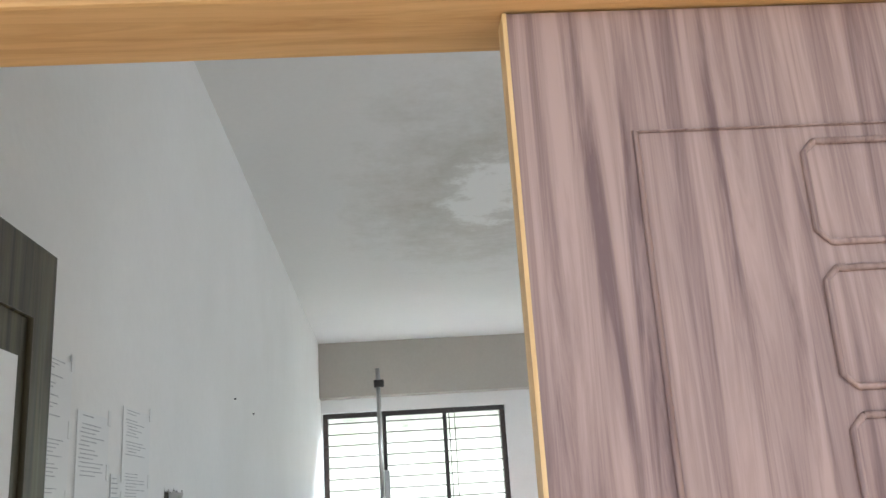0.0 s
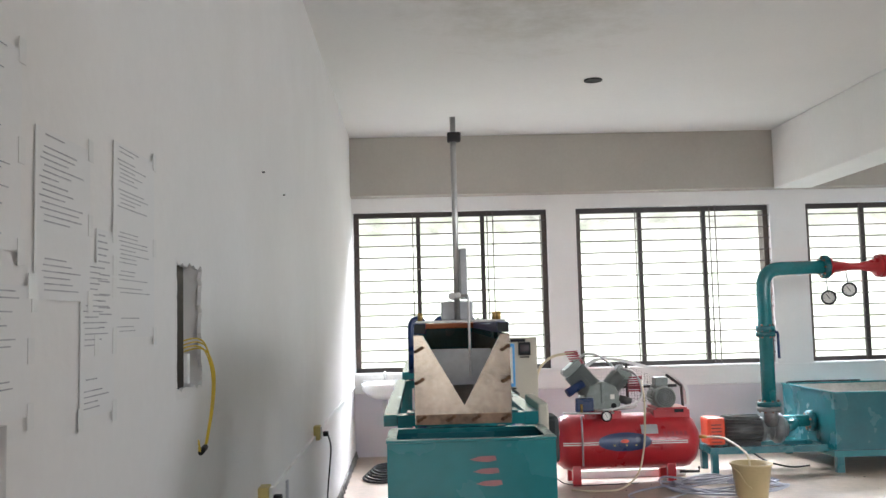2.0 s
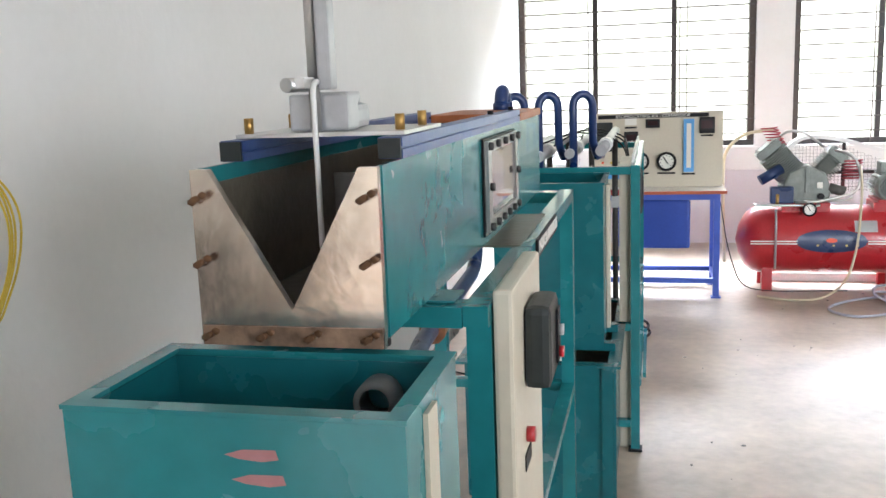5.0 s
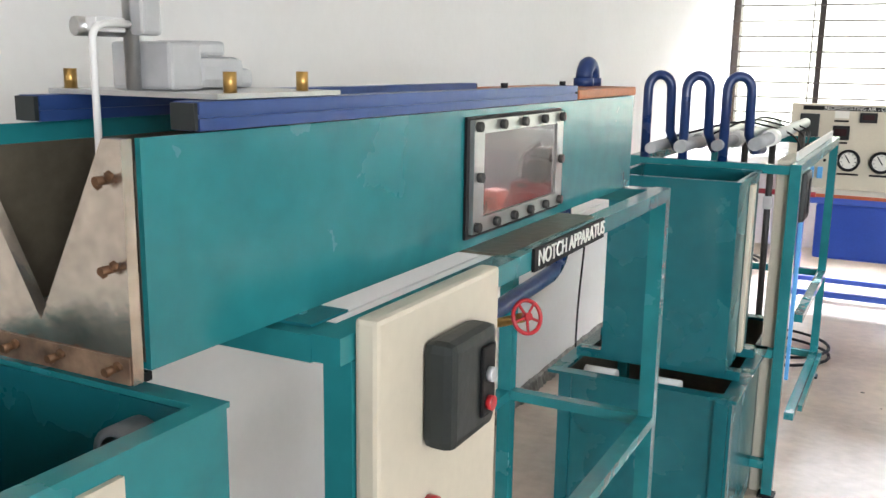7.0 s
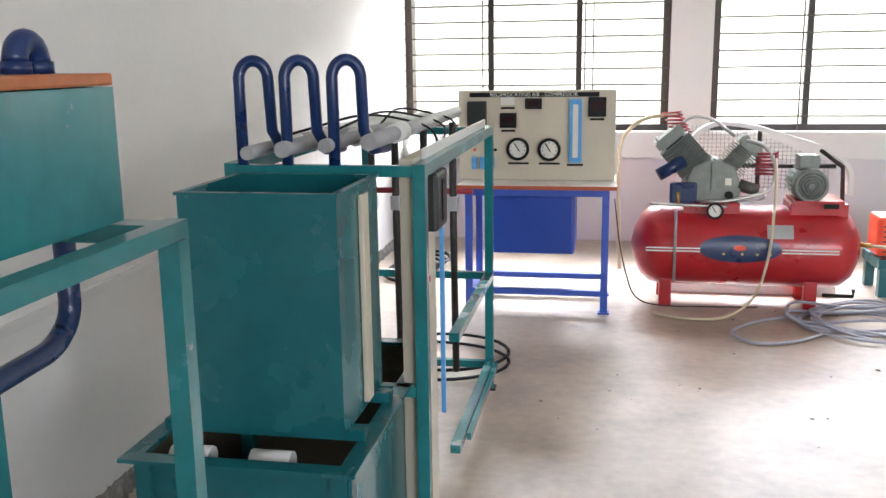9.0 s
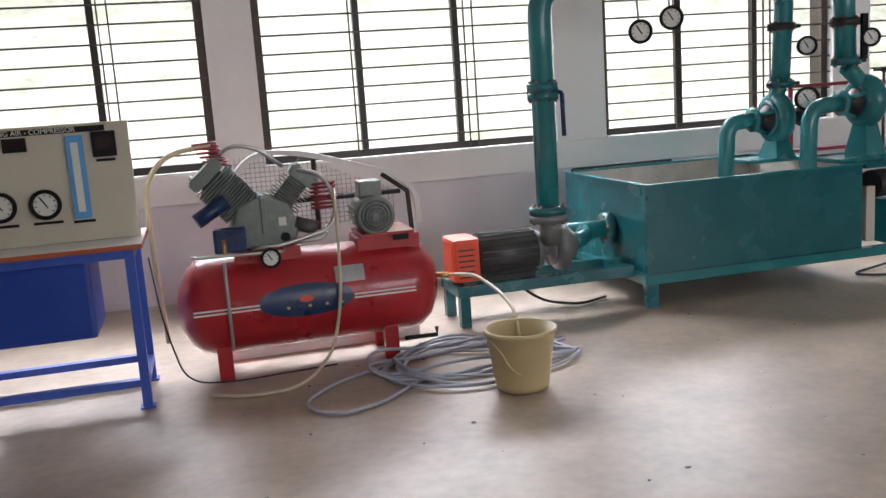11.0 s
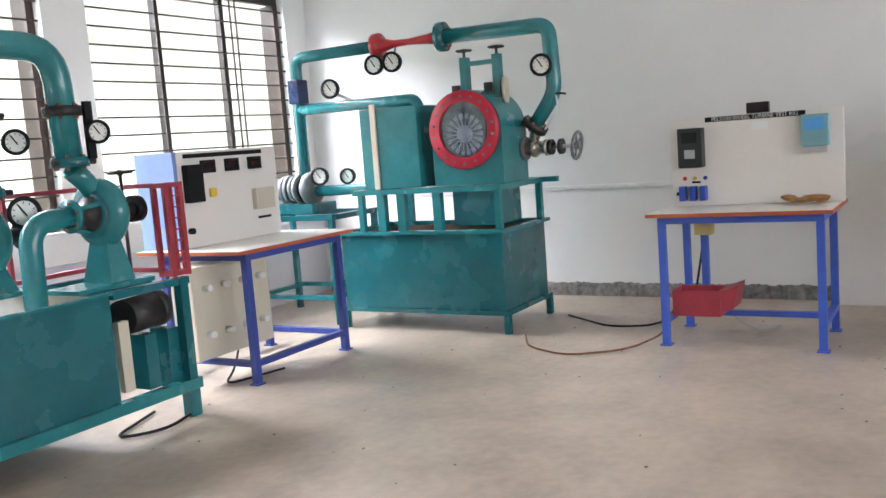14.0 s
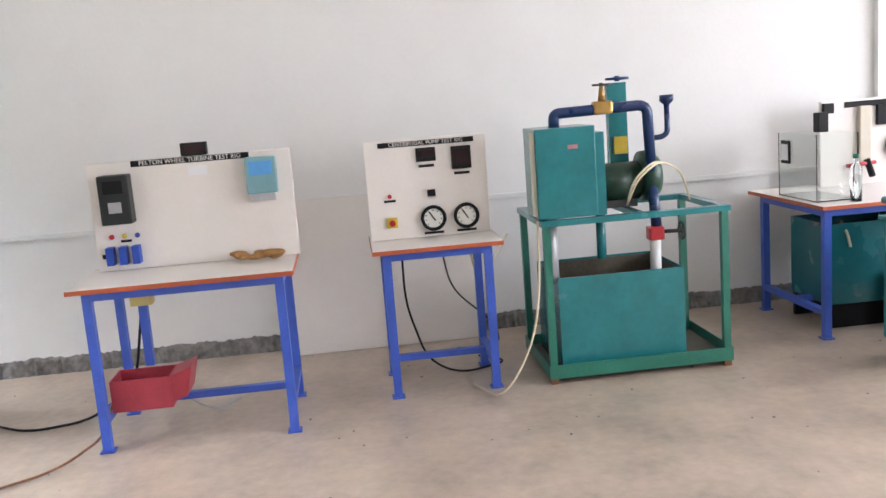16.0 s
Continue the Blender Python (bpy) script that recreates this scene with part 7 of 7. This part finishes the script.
part("red_cock", tube([(9.05, 4.08, 0.88), (9.05, 4.26, 0.87)], 0.012, 8), RED, fb)
part("black_elbow", tube([(9.06, 4.13, 0.9), (9.04, 4.12, 0.84), (9.05, 4.1, 0.80)], 0.02, 10, bend=0.03), BLACK, fb)
gauge((9.08, 3.92, 0.97), (-1, 0, 0), 0.07, fb)
cb_ = thing("clear_box", (8.75, 4.6, 0.745), "clear acrylic box with a small black valve", "acrylic box")
part("shell", hollow(8.52, 4.5, 0.747, 8.95, 4.74, 1.11, 0.006), GLASS, cb_)
part("valve_plate", box(8.80, 4.742, 0.94, 8.90, 4.75, 1.07), BLACK, cb_)
part("valve_plate_face", box(8.815, 4.751, 0.96, 8.885, 4.756, 1.05), PVC, cb_)
part("top_valve", box(8.68, 4.58, 1.112, 8.74, 4.64, 1.22, 0.006), BLACK, cb_)
part("bottle", lathe((8.46, 4.55, 0.746), (0, 0, 1), [(0, 0.001), (0, 0.03), (0.18, 0.03), (0.21, 0.012), (0.23, 0.012)], 16), GLASS, cb_)
part("bottle_cap", cyl((8.46, 4.55, 0.977), (8.46, 4.55, 1.0), 0.016, 12), TEAL_GREEN, cb_)
rt = thing("teal_floor_tank", (8.0, 4.3, 0), "teal steel tank on short legs", "water tank")
part("body", hollow(7.75, 4.0, 0.10, 8.09, 4.62, 0.70, 0.008), TEAL, rt)
part("rim", rim(7.73, 3.98, 0.701, 8.11, 4.64, 0.72, 0.03), TEAL, rt)
for x in (7.76, 8.05):
    for y in (4.01, 4.58):
        part("leg", box(x, y, 0, x + 0.03, y + 0.03, 0.099), TEAL_DARK, rt)
part("inlet_pipe", tube([(8.0, 4.55, 0.72), (8.0, 4.55, 0.78), (8.2, 4.55, 0.78)], 0.02, 12, bend=0.03), TEAL_DARK, rt)

# ---- right wall fittings ----
et = thing("wall_trunking", (RIGHT_X, 7, 0.83), "white plastic cable trunking along the wall", "trunking")
part("channel", box(RIGHT_X - 0.016, 3.95, 0.82, RIGHT_X - 0.001, 11.0, 0.85, 0.002), PVC, et)
solo("wall_pilaster", box(9.35, 2.64, 0, RIGHT_X - 0.002, 3.88, CEIL - 0.003), WHITE_WALL, "white wall pilaster", "wall", kind="structure")
lb_ = bmesh.new()
v = [lb_.verts.new(c) for c in ((9.22, 6.50, 0.003), (9.22, 7.66, 0.003), (9.375, 7.66, 0.92), (9.375, 6.50, 0.92), (9.24, 6.50, 0.003), (9.24, 7.66, 0.003), (9.392, 7.66, 0.92), (9.392, 6.50, 0.92))]
for f in ((0, 1, 2, 3), (4, 7, 6, 5), (0, 4, 5, 1), (1, 5, 6, 2), (2, 6, 7, 3), (3, 7, 4, 0)):
    lb_.faces.new([v[i] for i in f])
solo("leaning_board", lb_, BOARD, "plain white board leaning against the wall", "board", at=(9.25, 7.0, 0))

# loose cables on the floor
for pts, r, m, lab in (
    ([(8.6, 9.3, 0.012), (8.3, 8.9, 0.012), (8.4, 8.6, 0.012), (8.55, 8.42, 0.15), (8.4, 8.3, 0.62)], 0.007, BLACK, "black cable lying on the floor"),
    ([(8.0, 9.35, 0.01), (7.7, 9.2, 0.01), (7.55, 8.9, 0.01), (7.75, 8.6, 0.01), (7.98, 8.45, 0.06), (8.05, 8.41, 0.2)], 0.006, RUST, "thin brown cable lying on the floor"),
    ([(8.55, 7.0, 0.72), (8.6, 7.0, 0.4), (8.7, 6.9, 0.05), (8.5, 6.75, 0.012), (8.65, 6.45, 0.012), (8.8, 6.6, 0.012)], 0.006, BLACK, "black cable hanging from the table to the floor"),
    ([(8.5, 6.8, 0.72), (8.62, 6.75, 0.45), (8.75, 6.5, 0.2), (8.95, 6.45, 0.012), (9.0, 6.7, 0.012)], 0.005, IRON, "dark cable hanging under the table"),
    ([(8.55, 6.65, 0.72), (8.7, 6.6, 0.5), (9.0, 6.5, 0.45), (9.35, 6.3, 0.6)], 0.007, PALE_HOSE, "pale lead running to the wall"),
    ([(8.2, 8.25, 0.7), (8.3, 8.3, 0.5), (8.35, 8.27, 0.2), (8.3, 8.0, 0.012), (8.5, 7.9, 0.012)], 0.006, GALV, "grey lead under the table"),
    ([(6.3, 10.5, 0.16), (6.1, 10.3, 0.012), (5.8, 10.2, 0.012), (5.6, 10.35, 0.012), (6.0, 10.5, 0.012)], 0.008, BLACK, "black cable on the floor below the pumps"),
    ([(7.0, 10.8, 0.2), (6.7, 10.6, 0.04), (6.5, 10.5, 0.012), (6.9, 10.4, 0.012)], 0.007, BLACK, "black cable on the floor below the table"),
    ([(3.45, 10.45, 0.23), (3.6, 10.35, 0.1), (3.9, 10.5, 0.012), (4.1, 10.6, 0.012)], 0.008, BLACK, "black cable under the pump frame"),
    ([(4.22, 11.30, 0.703), (4.26, 11.42, 0.70), (4.5, 11.40, 0.704), (4.9, 11.41, 0.704), (5.0, 11.40, 0.704)], 0.008, BLACK, "black cable lying along the tank rim"),
    ([(1.58, 10.2, 0.6), (1.62, 10.05, 0.3), (1.70, 9.9, 0.05), (1.9, 9.95, 0.012), (2.4, 10.0, 0.012)], 0.004, IRON, "dark cable beside the compressor"),
):
    o = solo("floor_cable", tube(pts, r, 8, bend=0.12), m, lab, "cable", "loose cables", at=pts[0][:2] + (0,))
grit = bmesh.new()
rgr = random.Random(21)
for k in range(240):
    r_ = rgr.uniform(0.0025, 0.007)
    bmesh.ops.create_icosphere(grit, subdivisions=1, radius=r_, matrix=Matrix.Translation((rgr.uniform(1.2, 9.2), rgr.uniform(4.0, 10.4), r_ * 0.3)) @ Matrix.Diagonal((rgr.uniform(0.8, 2.0), rgr.uniform(0.8, 1.6), 0.6, 1)))
solo("floor_grit", grit, MORTAR, "scattered crumbs of mortar on the floor", "grit", kind="stuff")
pb_ = box(1.9, 10.35, 0.0, 2.9, 10.47, 0.06, 0.004)
solo("timber_batten", pb_, PVC, "pale batten on the floor behind the compressor", "batten", at=(2.4, 10.4, 0))
